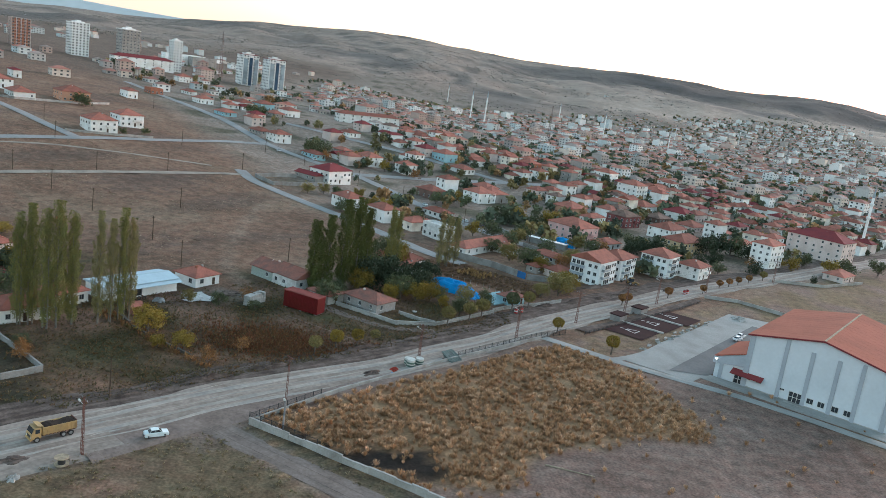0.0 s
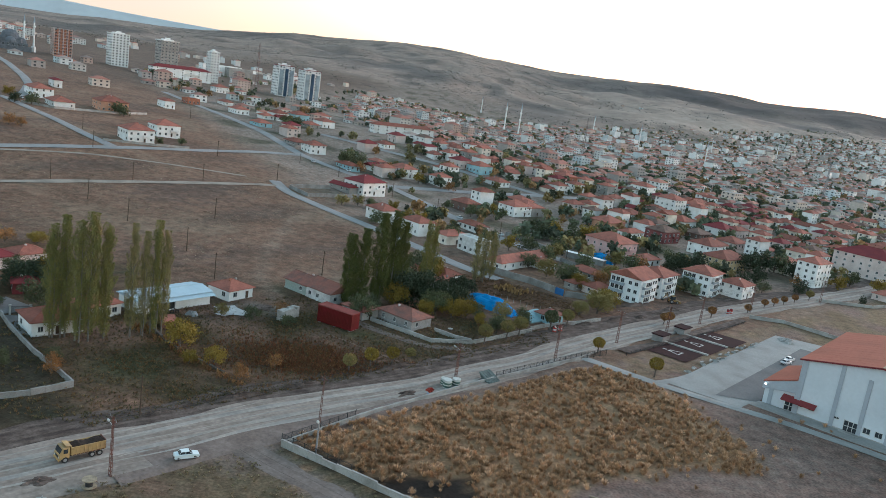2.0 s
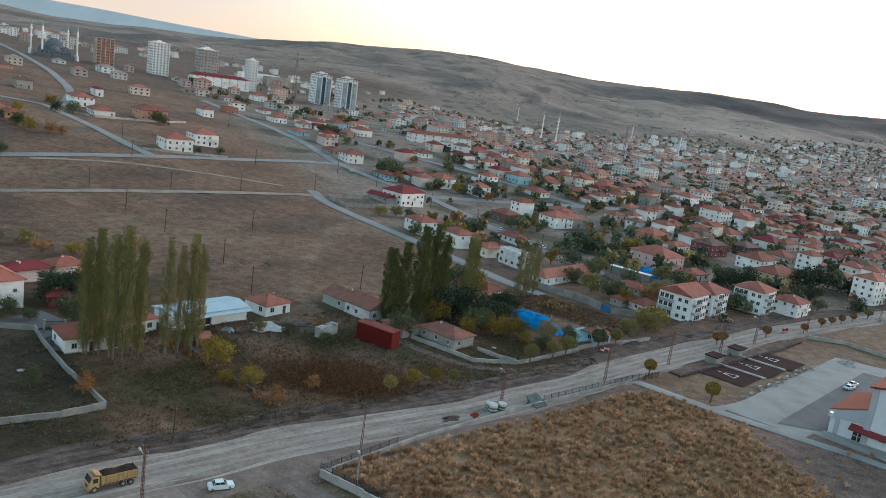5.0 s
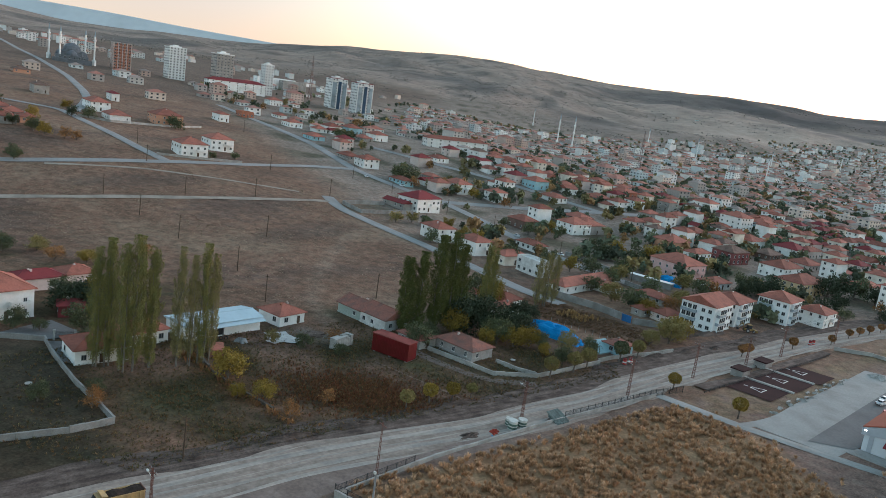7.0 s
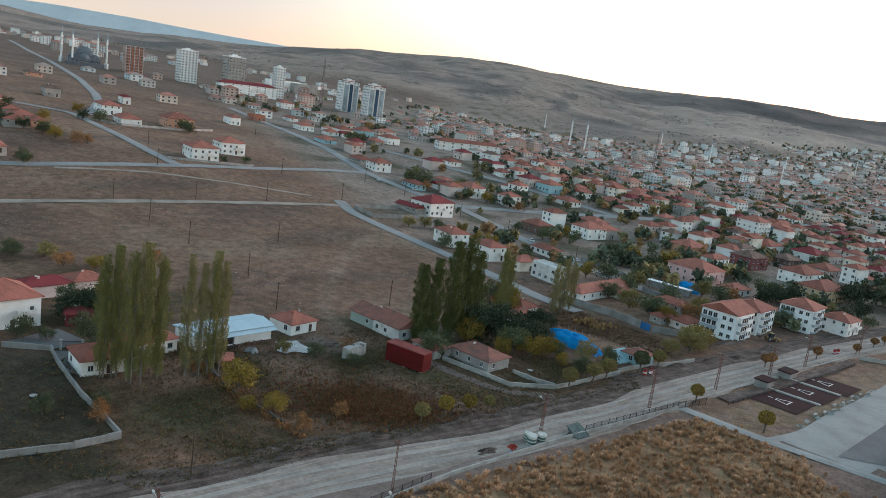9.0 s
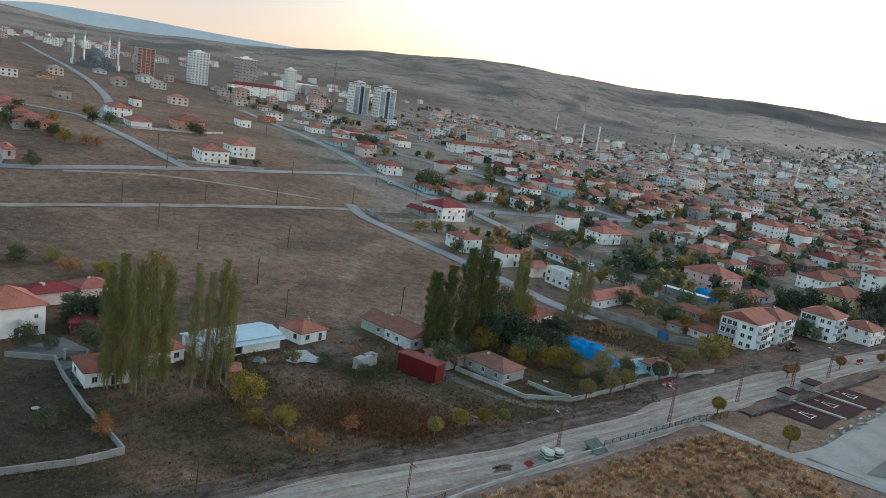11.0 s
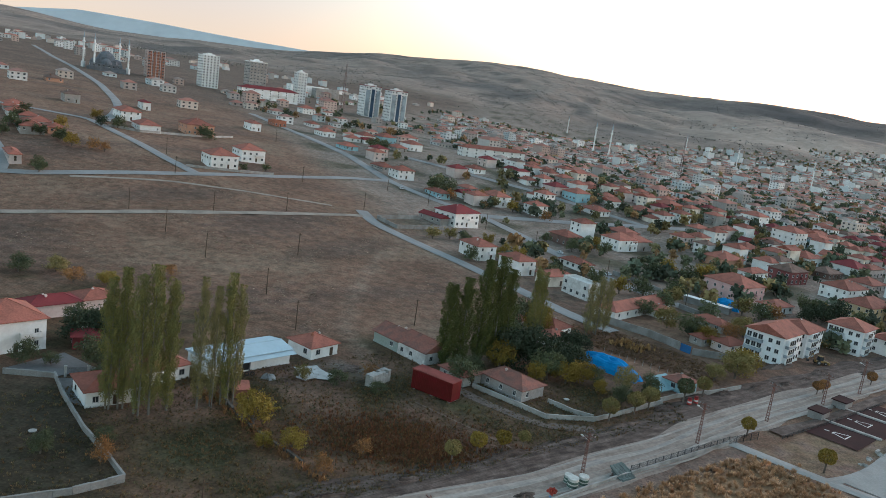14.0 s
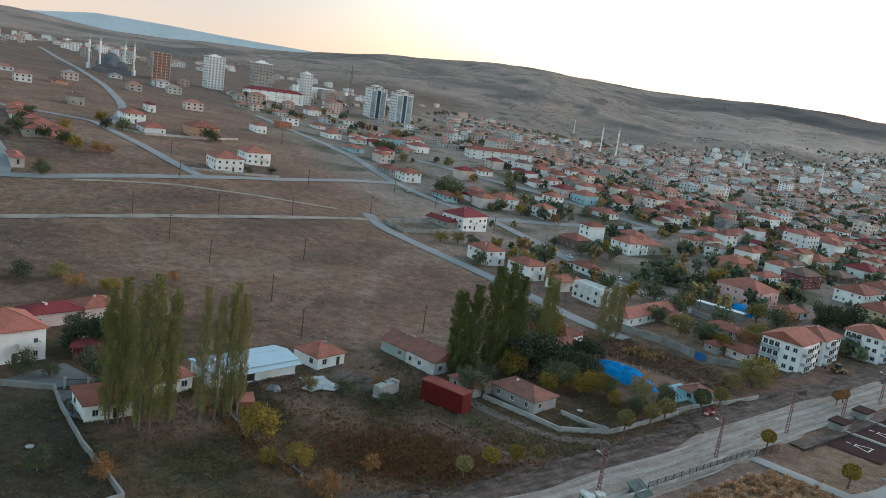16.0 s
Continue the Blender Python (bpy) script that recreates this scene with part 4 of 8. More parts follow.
house(29.5, 322.0, 55, 7, 9, 0.9, "white", "terra", label="low white wing with a terracotta roof")
house(10.5, 308.5, 55, 39, 8.5, 1.05, "white", "terra", label="long low white building with a terracotta roof")
house(26.0, 244.6, 50, 7, 6, 0.9, "aqua", "old", label="small aqua hut with a weathered tiled roof")
house(-130.9, 181.4, 58, 13, 13, 2.5, "white", "terra", pitch=0.5, label="two-storey white house with a terracotta hip roof")
house(-139.0, 206.5, 58, 13, 7, 1.2, "rose", "darkred")
house(-132.5, 219.0, 58, 9, 8, 1.1, "rose", "terra")
house(-119.0, 194.8, 35, 6, 5, 1.0, "crimson", "darkred", label="dark crimson sheet-metal shed with a red roof")
apartment(61.5, 289.3, 54, 14.5, 12.5, 3.2, "gable")
apartment(72.6, 304.4, 54, 14.5, 11.5, 2.9, "hip")
apartment(95.2, 319.6, 54, 13.3, 12, 3.1, "hip")





# ---- sports hall ----
def sports_hall():
    ob = thing("sports_hall", pose(88.0, 198.2, 0, rz=-36.7), "large white sports hall with an orange-red gable roof", "sports hall")
    x0, x1, D, E, A = -2.6, 33.0, 45.0, 14.5, 18.2
    b = Build()
    lo = [(x0, 0, -1), (x1, 0, -1), (x1, 0, E), ((x0 + x1) / 2, 0, A), (x0, 0, E)]
    b.solid(lo, [(x, D, z) for x, y, z in lo])
    piece("wall", b.mesh("wall", HALLW), ob)
    b = Build()
    o, t, m = 0.7, 0.25, (x0 + x1) / 2
    sl = (A - E) / (m - x0)
    for sx, ex in ((x0 - o, m), (x1 + o, m)):
        zl = E - o * sl
        b.solid([(sx, -0.6, zl + 0.03), (ex, -0.6, A + 0.03), (ex, D + 0.6, A + 0.03), (sx, D + 0.6, zl + 0.03)],
                [(sx, -0.6, zl + t), (ex, -0.6, A + t), (ex, D + 0.6, A + t), (sx, D + 0.6, zl + t)])
    roof = piece("roof", b.mesh("roof", ROOF["hall"]), ob, label="orange-red sheet metal gable roof")
    b = Build()
    b.box(m - 0.25, m + 0.25, -0.65, D + 0.65, A + t - 0.05, A + t + 0.1)
    piece("ridge_cap", b.mesh("ridge_cap", TIMBER), roof, label="pale ridge capping")
    for sx in (x0 - o, x1 + o):
        b = Build()
        n = Vector((m - sx, 0, A + o * sl - E)).normalized()
        b.solid([(sx, -0.68, E - o * sl - 0.12), (m, -0.68, A - 0.12), (m, -0.6, A - 0.12), (sx, -0.6, E - o * sl - 0.12)],
                [(sx, -0.68, E - o * sl + 0.3), (m, -0.68, A + 0.3), (m, -0.6, A + 0.3), (sx, -0.6, E - o * sl + 0.3)])
        piece("barge_board", b.mesh("barge_board", ROOF["darkred"]), roof, label="dark red barge board")
    # standing seams
    for i in range(1, 15):
        for sx in (x0 - o, x1 + o):
            yy = -0.6 + i * (D + 1.2) / 15
            b = Build()
            b.tube((sx, yy, E - o * sl + t), (m, yy, A + t), 0.025, n=4)
            piece("seam", b.mesh("seam", ROOF["hall"]), roof)
    for x, w, top in ((-1.9, 1.4, E - 0.1), (6.9, 1.0, 16.2), (13.3, 1.0, 14.6), (19.6, 1.0, 14.5), (25.2, 1.0, 15.3), (31.9, 1.2, E)):
        b = Build()
        b.box(x - w / 2, x + w / 2, -0.28, 0.0, -0.5, top, c=0.03)
        piece("pilaster", b.mesh("pilaster", PILASTER), ob, label="pale grey wall pilaster")
    for x in (15.0, 17.7, 21.0, 23.9):
        piece("window", window_mesh(1.7, 1.5), ob, pose(x, 0, 1.2))
    piece("window", window_mesh(1.3, 0.6), ob, pose(7.9, 0, 2.4))
    b = Build()
    b.box(9.7, 13.0, -0.1, 0, 0.1, 3.0, 0)
    for i in range(3):
        for j in range(2):
            b.box(9.85 + i * 1.05, 10.75 + i * 1.05, -0.13, -0.101, 0.3 + j * 1.35, 1.5 + j * 1.35, 1)
    piece("door", b.mesh("door", FRAME, GLASS), ob, label="glazed white double door")
    b = Build()
    b.box(9.0, 13.7, -1.6, 0, -0.2, 0.25)
    piece("step", b.mesh("step", CONCRETE), ob)
    b = Build()
    b.box(x0 - 0.1, x1 + 0.1, -0.1, 0, -0.4, 0.35)
    piece("plinth", b.mesh("plinth", CONCRETE), ob)
    # the low wing along the side, with its lean-to roof
    w0, w1, wd = -10.2, x0, 20.0
    b = Build()
    lo = [(w0, 0.4, -1), (w1, 0.4, -1), (w1, 0.4, 8.7), (w0, 0.4, 5.9)]
    b.solid(lo, [(x, wd, z) for x, y, z in lo])
    wing = piece("wing", b.mesh("wing", HALLW), ob, label="low white side wing")
    b = Build()
    b.solid([(w0 - 0.6, -0.2, 5.75), (w1, -0.2, 8.75), (w1, wd + 0.5, 8.75), (w0 - 0.6, wd + 0.5, 5.75)],
            [(w0 - 0.6, -0.2, 6.05), (w1, -0.2, 9.0), (w1, wd + 0.5, 9.0), (w0 - 0.6, wd + 0.5, 6.05)])
    piece("wing_roof", b.mesh("wing_roof", ROOF["hall"]), wing)
    b = Build()
    b.solid([(w0 - 0.6, -0.21, 3.9), (w1, -0.21, 5.2), (w1, 0.39, 5.2), (w0 - 0.6, 0.39, 3.9)], [(w0 - 0.6, -0.21, 5.7), (w1, -0.21, 8.6), (w1, 0.39, 8.6), (w0 - 0.6, 0.39, 5.7)])
    piece("fascia", b.mesh("fascia", PILASTER), wing, label="pale grey fascia panel")
    b = Build()
    b.box(w0 + 1.2, w0 + 2.2, 0.1, 0.4, -0.3, 4.4)
    piece("pilaster", b.mesh("pilaster", PILASTER), wing)
    b = Build()
    b.solid([(-5.4, -2.0, 3.0), (3.0, -2.0, 3.0), (3.0, 0.4, 3.9), (-5.4, 0.4, 3.9)], [(-5.4, -2.0, 3.25), (3.0, -2.0, 3.25), (3.0, 0.4, 4.15), (-5.4, 0.4, 4.15)])
    piece("canopy", b.mesh("canopy", ROOF["darkred"]), wing, label="dark red door canopy")
    b = Build()
    b.box(-4.8, -2.0, 0.28, 0.4, 0, 2.7, 0)
    for i in range(2):
        for j in range(2):
            b.box(-4.6 + i * 1.25, -3.6 + i * 1.25, 0.24, 0.279, 0.2 + j * 1.25, 1.3 + j * 1.25, 1)
    piece("door", b.mesh("door", FRAME, GLASS), wing)
    for x in (-0.9, 1.9):
        piece("window", window_mesh(1.4, 0.6), ob, pose(x, -0.02, 2.2))
    b = Build()
    b.box(w0 - 1.5, x1 + 2, -5.4, -0.12, -0.4, 0.16, c=0.05)
    piece("apron", b.mesh("apron", PAVING), ob, label="grey concrete apron along the wall")
    lamp = Build()
    lamp.tube((0, 0, 0), (0, -0.5, 0.1), 0.04)
    lamp.box(-0.3, 0.3, -0.75, -0.45, -0.05, 0.25)
    fl = piece("flood_lamp", lamp.mesh("flood_lamp", GALV), wing, pose(w0 + 0.2, 0.3, 5.2))
    g = Build()
    g.box(-0.26, 0.26, -0.79, -0.751, 0.0, 0.22)
    piece("lens", g.mesh("lens", LAMPGLOW), fl, label="lit white floodlight lens")


HALLW = mat("white_hall_cladding", (0.58, 0.62, 0.66), 0.75, 0.04, 8, 0.8, tint=(0.53, 0.57, 0.61))
PILASTER = mat("grey_hall_trim", (0.36, 0.39, 0.43), 0.75, 0.05, 6, 0.6, tint=(0.32, 0.35, 0.39))
LAMPGLOW = bpy.data.materials.new("lit_lens")
LAMPGLOW.use_nodes = True
LAMPGLOW.node_tree.nodes["Principled BSDF"].inputs["Emission Color"].default_value = (1, 1, 1, 1)
LAMPGLOW.node_tree.nodes["Principled BSDF"].inputs["Emission Strength"].default_value = 12
sports_hall()


# ---- walls and fences ----
def wall_run(name, pts, h, material, label, thick=0.3, panel=3.0, drop=0.0):
    """A boundary wall of panels between posts; each panel stands a little differently."""
    x, y = pts[0]
    ob = thing(name, pose(x, y, hz(x, y)), label, "wall", kind="structure")
    rng = random.Random(int(x * 3 + y))
    for (ax, ay), (bx, by) in zip(pts, pts[1:]):
        n = max(1, int(round(math.hypot(bx - ax, by - ay) / panel)))
        ang = math.degrees(math.atan2(by - ay, bx - ax))
        w = math.hypot(bx - ax, by - ay) / n
        for i in range(n):
            px, py = ax + (bx - ax) * i / n, ay + (by - ay) * i / n
            def make():
                b = Build()
                b.box(0.0, w - 0.02, -thick / 2, thick / 2, -0.6, h, c=0.03)
                b.box(0.0, w - 0.02, -thick / 2 - 0.05, thick / 2 + 0.05, h, h + 0.08)
                return b.mesh("wall_panel", material)
            piece("wall_panel", shared((name, h, round(w, 2), thick, material.name), make), ob,
                  pose(px - x, py - y, hz(px, py) - hz(x, y) + rng.uniform(-0.06, 0.06) - drop * rng.random(), rz=ang + rng.uniform(-0.4, 0.4)))
    return ob


def fence_run(pts, z0, h, label):
    """An iron fence: posts, two rails and upright bars in each bay."""
    x, y = pts[0]
    ob = thing("fence", pose(x, y, hz(x, y) + z0), label, "fence", kind="structure")
    for (ax, ay), (bx, by) in zip(pts, pts[1:]):
        n = max(1, int(round(math.hypot(bx - ax, by - ay) / 2.6)))
        ang = math.degrees(math.atan2(by - ay, bx - ax))
        w = math.hypot(bx - ax, by - ay) / n
        for i in range(n + 1):
            px, py = ax + (bx - ax) * i / n - x, ay + (by - ay) * i / n - y
            def post():
                b = Build()
                b.box(-0.05, 0.05, -0.05, 0.05, -0.3, h + 0.1)
                return b.mesh("post", DARKMETAL)
            piece("post", shared(("post", h), post), ob, pose(px, py, 0, rz=ang))
            if i < n:
                def bay():
                    b = Build()
                    for zz in (0.12, h - 0.08):
                        b.box(0.05, w - 0.05, -0.025, 0.025, zz, zz + 0.06)
                    for k in range(1, 14):
                        b.tube((w * k / 14, 0, 0.12), (w * k / 14, 0, h - 0.04), 0.018, n=4)
                    return b.mesh("fence_bay", DARKMETAL)
                piece("fence_bay", shared(("bay", round(w, 2), h), bay), ob, pose(px, py, 0, rz=ang))
    return ob


wall_run("wall_lot_west", [(-31, 137), (-16.5, 129.6), (-1.2, 121.8), (16, 113), (45, 98)], 1.5, CONCRETE, "stepped pale concrete boundary wall of the grass lot", drop=0.35)
wall_run("wall_lot_north", [(-31, 137), (-17, 157.5), (4.7, 184), (20, 201), (33, 215.5)], 0.9, CONCRETE, "low pale concrete wall along the gravel road")
fence_run([(-31, 137), (-20, 153.3)], 0.95, 1.2, "dark iron fence on the low wall")
fence_run([(-31, 137), (-16.5, 129.6)], 1.5, 1.0, "dark iron fence on the boundary wall")
fence_run([(9, 189), (18, 199), (33, 215.5)], 0.95, 1.2, "dark iron fence on the low wall")
fence_run([(47.5, 226), (61, 241), (75, 257), (89, 273), (100, 286)], 0.1, 0.9, "low dark iron fence along the courts")
fence_run([(33, 215.5), (37, 219), (41, 222.5)], 0.2, 1.8, "dark iron sliding gate")
wall_run("wall_garden", [(-122, 176), (-112, 178.9), (-106, 172.5), (-92.5, 160), (-84.3, 153.8), (-76.5, 147.2), (-81.3, 140.4), (-92, 131)], 1.3, GREYBLOCK, "grey block garden wall with pale coping", drop=0.2)
wall_run("wall_lane", [(-27.8, 220.2), (-20, 216), (-8.9, 209.7), (2.4, 213.8), (11, 224), (19.9, 234.8)], 1.1, CONCRETE, "pale concrete wall along the lane")
wall_run("wall_plots", [(-77.0, 185.5), (-70.2, 178.2), (-61.7, 171.9), (-52.0, 165.5)], 0.7, mat("dark_field_stone", (0.13, 0.115, 0.1), 0.95, 0.3, 1.5, 0.3, 0.04), "low dark field-stone wall between two gardens", 0.5, 1.6, 0.25)
wall_run("wall_hut_yard", [(-9, 220), (-2.5, 216.2), (2.0, 215.2)], 1.0, CONCRETE, "low pale concrete wall in the hut's yard")
wall_run("wall_long_yard", [(4, 306), (10.6, 302), (21, 296.5), (30.5, 288)], 2.4, GREYBLOCK, "tall grey block yard wall")
wall_run("wall_long_yard", [(34, 285), (44, 285.5), (52, 280)], 2.0, GREYBLOCK, "grey block yard wall beside the apartments")
wall_run("wall_street", [(37, 346), (48, 335), (60, 322), (64, 316)], 1.8, GREYBLOCK, "grey block wall along the avenue")
wall_run("wall_street", [(12.9, 388.5), (22, 380), (32, 368)], 1.8, GREYBLOCK, "grey block wall along the avenue")
wall_run("wall_compound", [(-86, 381.7), (-97.9, 391.4), (-81.4, 415)], 1.8, GREYBLOCK, "grey block wall of the compound")
wall_run("wall_compound", [(-86, 381.7), (-75.2, 394.9), (-65.4, 409.1)], 1.8, GREYBLOCK, "grey block wall of the compound")
wall_run("wall_estate", [(-198.1, 396.6), (-187.7, 404.4), (-177.6, 413.7), (-165.1, 428.7)], 1.1, CONCRETE, "pale wall before the white houses")
wall_run("wall_estate", [(-277.3, 454.6), (-260.5, 460.4), (-240.3, 499), (-233.9, 527.2)], 1.2, CONCRETE, "pale wall before the houses")
wall_run("wall_field_edge", [(19.5, 236), (24, 241), (36, 251), (44, 259)], 1.1, CONCRETE, "pale concrete wall along the road")
wall_run("wall_plot", [(105, 296), (118, 296), (133, 284), (143, 270)], 1.2, CONCRETE, "pale concrete wall round the grass plot")
wall_run("wall_plot", [(150, 347), (176, 350), (205, 372)], 1.2, CONCRETE, "pale concrete wall by the junction")
# blue metal gate between the yard walls
gate = thing("gate", pose(30.6, 287.6, 0, rz=-40), "bright blue sheet-metal yard gate", "gate")
for k in range(2):
    b = Build()
    b.box(0.05 + k * 1.9, 1.9 + k * 1.9, -0.06, 0.06, 0.05, 2.6)
    b.box(0.15 + k * 1.9, 1.8 + k * 1.9, -0.09, 0.09, 1.25, 1.35)
    piece("gate_leaf", b.mesh("gate_leaf", mat("blue_gate_paint", (0.03, 0.14, 0.35), 0.5, 0.1)), gate)


# ---- courts ----
CX, CY = Vector((0.61, 0.79)), Vector((0.85, -0.53))


def court_patch(name, o, u0, u1, v0, v1, lift, material, label, category, thick=0.0, n=2):
    o = Vector(o)
    pts = [o + CX * a + CY * c for a, c in ((u0, v0), (u1, v0), (u1, v1), (u0, v1))]
    return slab(name, [(p.x, p.y) for p in reversed(pts)], lift, material, label, category, thick, n)


CO = (53.6, 235.0)
for k, (a, c) in enumerate(((0.0, 13.2), (15.2, 28.6), (30.6, 43.0))):
    court_patch("court", CO, a, c, 0.5, 13.8 + k, 0.22, COURT, "dark maroon ball court with white lines", "court")
    m, u = 7.6, (a + c) / 2
    for (p0, p1) in (((u - 1.9, m + 1.6), (u + 1.9, m + 1.6)), ((u - 1.7, m + 1.3), (u - 0.5, m - 1.6)), ((u + 1.7, m + 1.3), (u + 0.5, m - 1.6)), ((u - 0.9, m - 1.8), (u + 0.9, m - 1.8))):
        d = Vector((p1[0] - p0[0], p1[1] - p0[1])).normalized() * 0.16
        q = [Vector(CO) + CX * x + CY * y for x, y in ((p0[0] - d.y, p0[1] + d.x), (p1[0] - d.y, p1[1] + d.x), (p1[0] + d.y, p1[1] - d.x), (p0[0] + d.y, p0[1] - d.x))]
        slab("court_line", [(p.x, p.y) for p in q], 0.27, WHITEPAINT, "white painted court line", "court line", n=1)
    court_patch("court_line", CO, u - 0.25, u + 0.25, 3.6, 4.8, 0.27, WHITEPAINT, "white painted court mark", "court line", n=1)
    if k < 2:
        court_patch("court_kerb", CO, c + 0.5, c + 1.4, -1.0, 14.5, 0.45, CONCRETE, "pale concrete strip between the courts", "kerb", 0.5)
for u0 in (13.0, 29.0):
    st = thing("shelter", Matrix.Translation((*(Vector(CO) + CX * (u0 + 2.0) + CY * -1.2), 0)) @ pose(0, 0, 0, rz=52), "low grey hut with a maroon flat roof", "hut", "huts by the courts")
    b = Build()
    b.box(-2.6, 2.6, -1.8, 1.8, -0.2, 2.1, c=0.05)
    piece("wall", b.mesh("wall", GREYBLOCK), st)
    b = Build()
    b.box(-2.9, 2.9, -2.1, 2.1, 2.1, 2.4, c=0.05)
    piece("roof", b.mesh("roof", COURT), st)
bench = thing("bench", pose(0, 0, 0), "pale concrete bench on two blocks", "bench", "benches by the courts")
b = Build()
b.box(-1, 1, -0.3, 0.3, 0.4, 0.52, c=0.03)
piece("seat", b.mesh("seat", CONCRETE), bench)
for sx in (-0.8, 0.6):
    b = Build()
    b.box(sx, sx + 0.25, -0.22, 0.22, -0.1, 0.4)
    piece("leg", b.mesh("leg", CONCRETE), bench)
for i in range(9):
    p = Vector(CO) + CX * (4 + i * 4.6) + CY * (16.8 + (i % 3) * 0.7)
    m = pose(p.x, p.y, 0.24, rz=52 + 14 * math.sin(i * 2.1))
    if i:
        copy_thing(bench, m)
    else:
        bench.matrix_basis = m


# ---- poles ----
def lattice_pole(x, y, h, yaw, split=0.0, lamp=False):
    ob = thing("utility_pole", pose(x, y, hz(x, y), rz=yaw), "rusty steel lattice utility pole with crossarm", "utility pole", "utility poles along the road")
    w0, w1 = 0.36, 0.13
    for sx in (-1, 1):
        b = Build()
        for sy in (-1, 1):
            b.tube((sx * w0, sy * 0.16, -0.3), (sx * w1, sy * 0.1, h), 0.055, 0.045, 4)
        piece("rail", b.mesh("rail", RUST), ob)
    n = int(h / 0.75)
    for i in range(n):
        z = 0.3 + i * 0.75
        f = z / h
        w = w0 + (w1 - w0) * f
        b = Build()
        b.box(-w, w, -0.15, 0.15, z, z + 0.1)
        piece("rung", b.mesh("rung", RUST), ob)
    b = Build()
    b.box(-1.5, 1.5, -0.06, 0.06, h - 0.5, h - 0.38)
    b.box(-0.9, 0.9, -0.06, 0.06, h - 1.3, h - 1.2)
    piece("crossarm", b.mesh("crossarm", RUST), ob)
    for sx in (-1.4, -0.7, 0.7, 1.4):
        b = Build()
        b.tube((sx, 0, h - 0.38), (sx, 0, h - 0.05), 0.07, 0.05, 6)
        piece("insulator", b.mesh("insulator", GALV), ob)
    if lamp:
        b = Build()
        b.tube((0, 0, h - 1.6), (-1.3, -0.2, h - 1.2), 0.04, n=5)
        b.box(-1.9, -1.2, -0.35, -0.05, h - 1.3, h - 1.08, c=0.05)
        piece("street_light", b.mesh("street_light", FRAME), ob, label="small white street light head")


for i, (x, y, h, lamp) in enumerate(((-53.8, 117, 10.6, True), (-0.9, 181.5, 10.4, True), (25.5, 212.3, 10, True), (46, 236, 10.5, False), (81, 275, 10.5, True), (66, 258.5, 9, False), (108, 305, 10.5, True), (150, 343, 10.5, False))):
    lattice_pole(x, y, h, -45 + 7 * math.sin(i * 3), 0, lamp)
# one tall pole with a galvanised foot inside the lot's corner
tall = thing("utility_pole", pose(-24.3, 136.4, 0, rz=-45), "tall utility pole with pale steel foot and rusty lattice head", "utility pole", "utility poles along the road")
b = Build()
b.tube((0, 0, -0.3), (0, 0, 6.2), 0.2, 0.16, 8)
piece("foot", b.mesh("foot", GALV), tall)
b = Build()
for sx in (-1, 1):
    b.tube((sx * 0.28, 0, 6.2), (sx * 0.12, 0, 15.3), 0.06, 0.05, 4)
for i in range(12):
    b.box(-0.25 + i * 0.01, 0.25 - i * 0.01, -0.05, 0.05, 6.4 + i * 0.74, 6.5 + i * 0.74)
b.box(-1.1, 1.1, -0.06, 0.06, 14.7, 14.85)
piece("lattice", b.mesh("lattice", RUST), tall)
b = Build()
b.box(-0.25, 0.25, -0.45, -0.15, 6.1, 6.5)
piece("lamp_box", b.mesh("lamp_box", FRAME), tall)


# thin cables from pole to pole
WIRE = mat("black_cable", (0.02, 0.02, 0.02), 0.7, 0.1)
line_poles = [(-53.8, 117, 10.6), (-0.9, 181.5, 10.4), (25.5, 212.3, 10), (46, 236, 10.5), (81, 275, 10.5), (108, 305, 10.5), (150, 343, 10.5)]
for (ax, ay, ah), (bx, by, bh) in zip(line_poles, line_poles[1:]):
    for off in (-1.4, -0.7, 0.7, 1.4):
        pts = []
        for k in range(11):
            f = k / 10
            x, y = ax + (bx - ax) * f + off * 0.7, ay + (by - ay) * f - off * 0.7
            pts.append((x, y, hz(ax, ay) + (ah - 0.05) * (1 - f) + (bh - 0.05) * f - 4.8 * f * (1 - f) * 0.4))
        cu = bpy.data.curves.new("overhead_cable", "CURVE")
        cu.dimensions, cu.bevel_depth, cu.bevel_resolution = "3D", 0.02, 0
        sp = cu.splines.new("POLY")
        sp.points.add(len(pts) - 1)
        for k, p in enumerate(pts):
            sp.points[k].co = (*p, 1)
        cu.materials.append(WIRE)
        tagged(new("overhead_cable", cu), "thin black overhead cable between the utility poles", "cable", "overhead cables")


def wood_pole(x, y, h=8.5):
    def make():
        b = Build()
        b.tube((0, 0, -0.3), (0, 0, 8.5), 0.16, 0.1, 7)
        b.box(-0.6, 0.6, -0.05, 0.05, 7.8, 7.9)
        return b.mesh("wooden_pole", WOODPOLE)
    ob = tagged(new("wooden_pole", shared("wood_pole", make)), "dark wooden line pole standing in the field", "pole", "wooden poles in the field")
    ob.matrix_basis = pose(x, y, hz(x, y), 0.6 * math.sin(x), 0.8 * math.sin(y), 40)


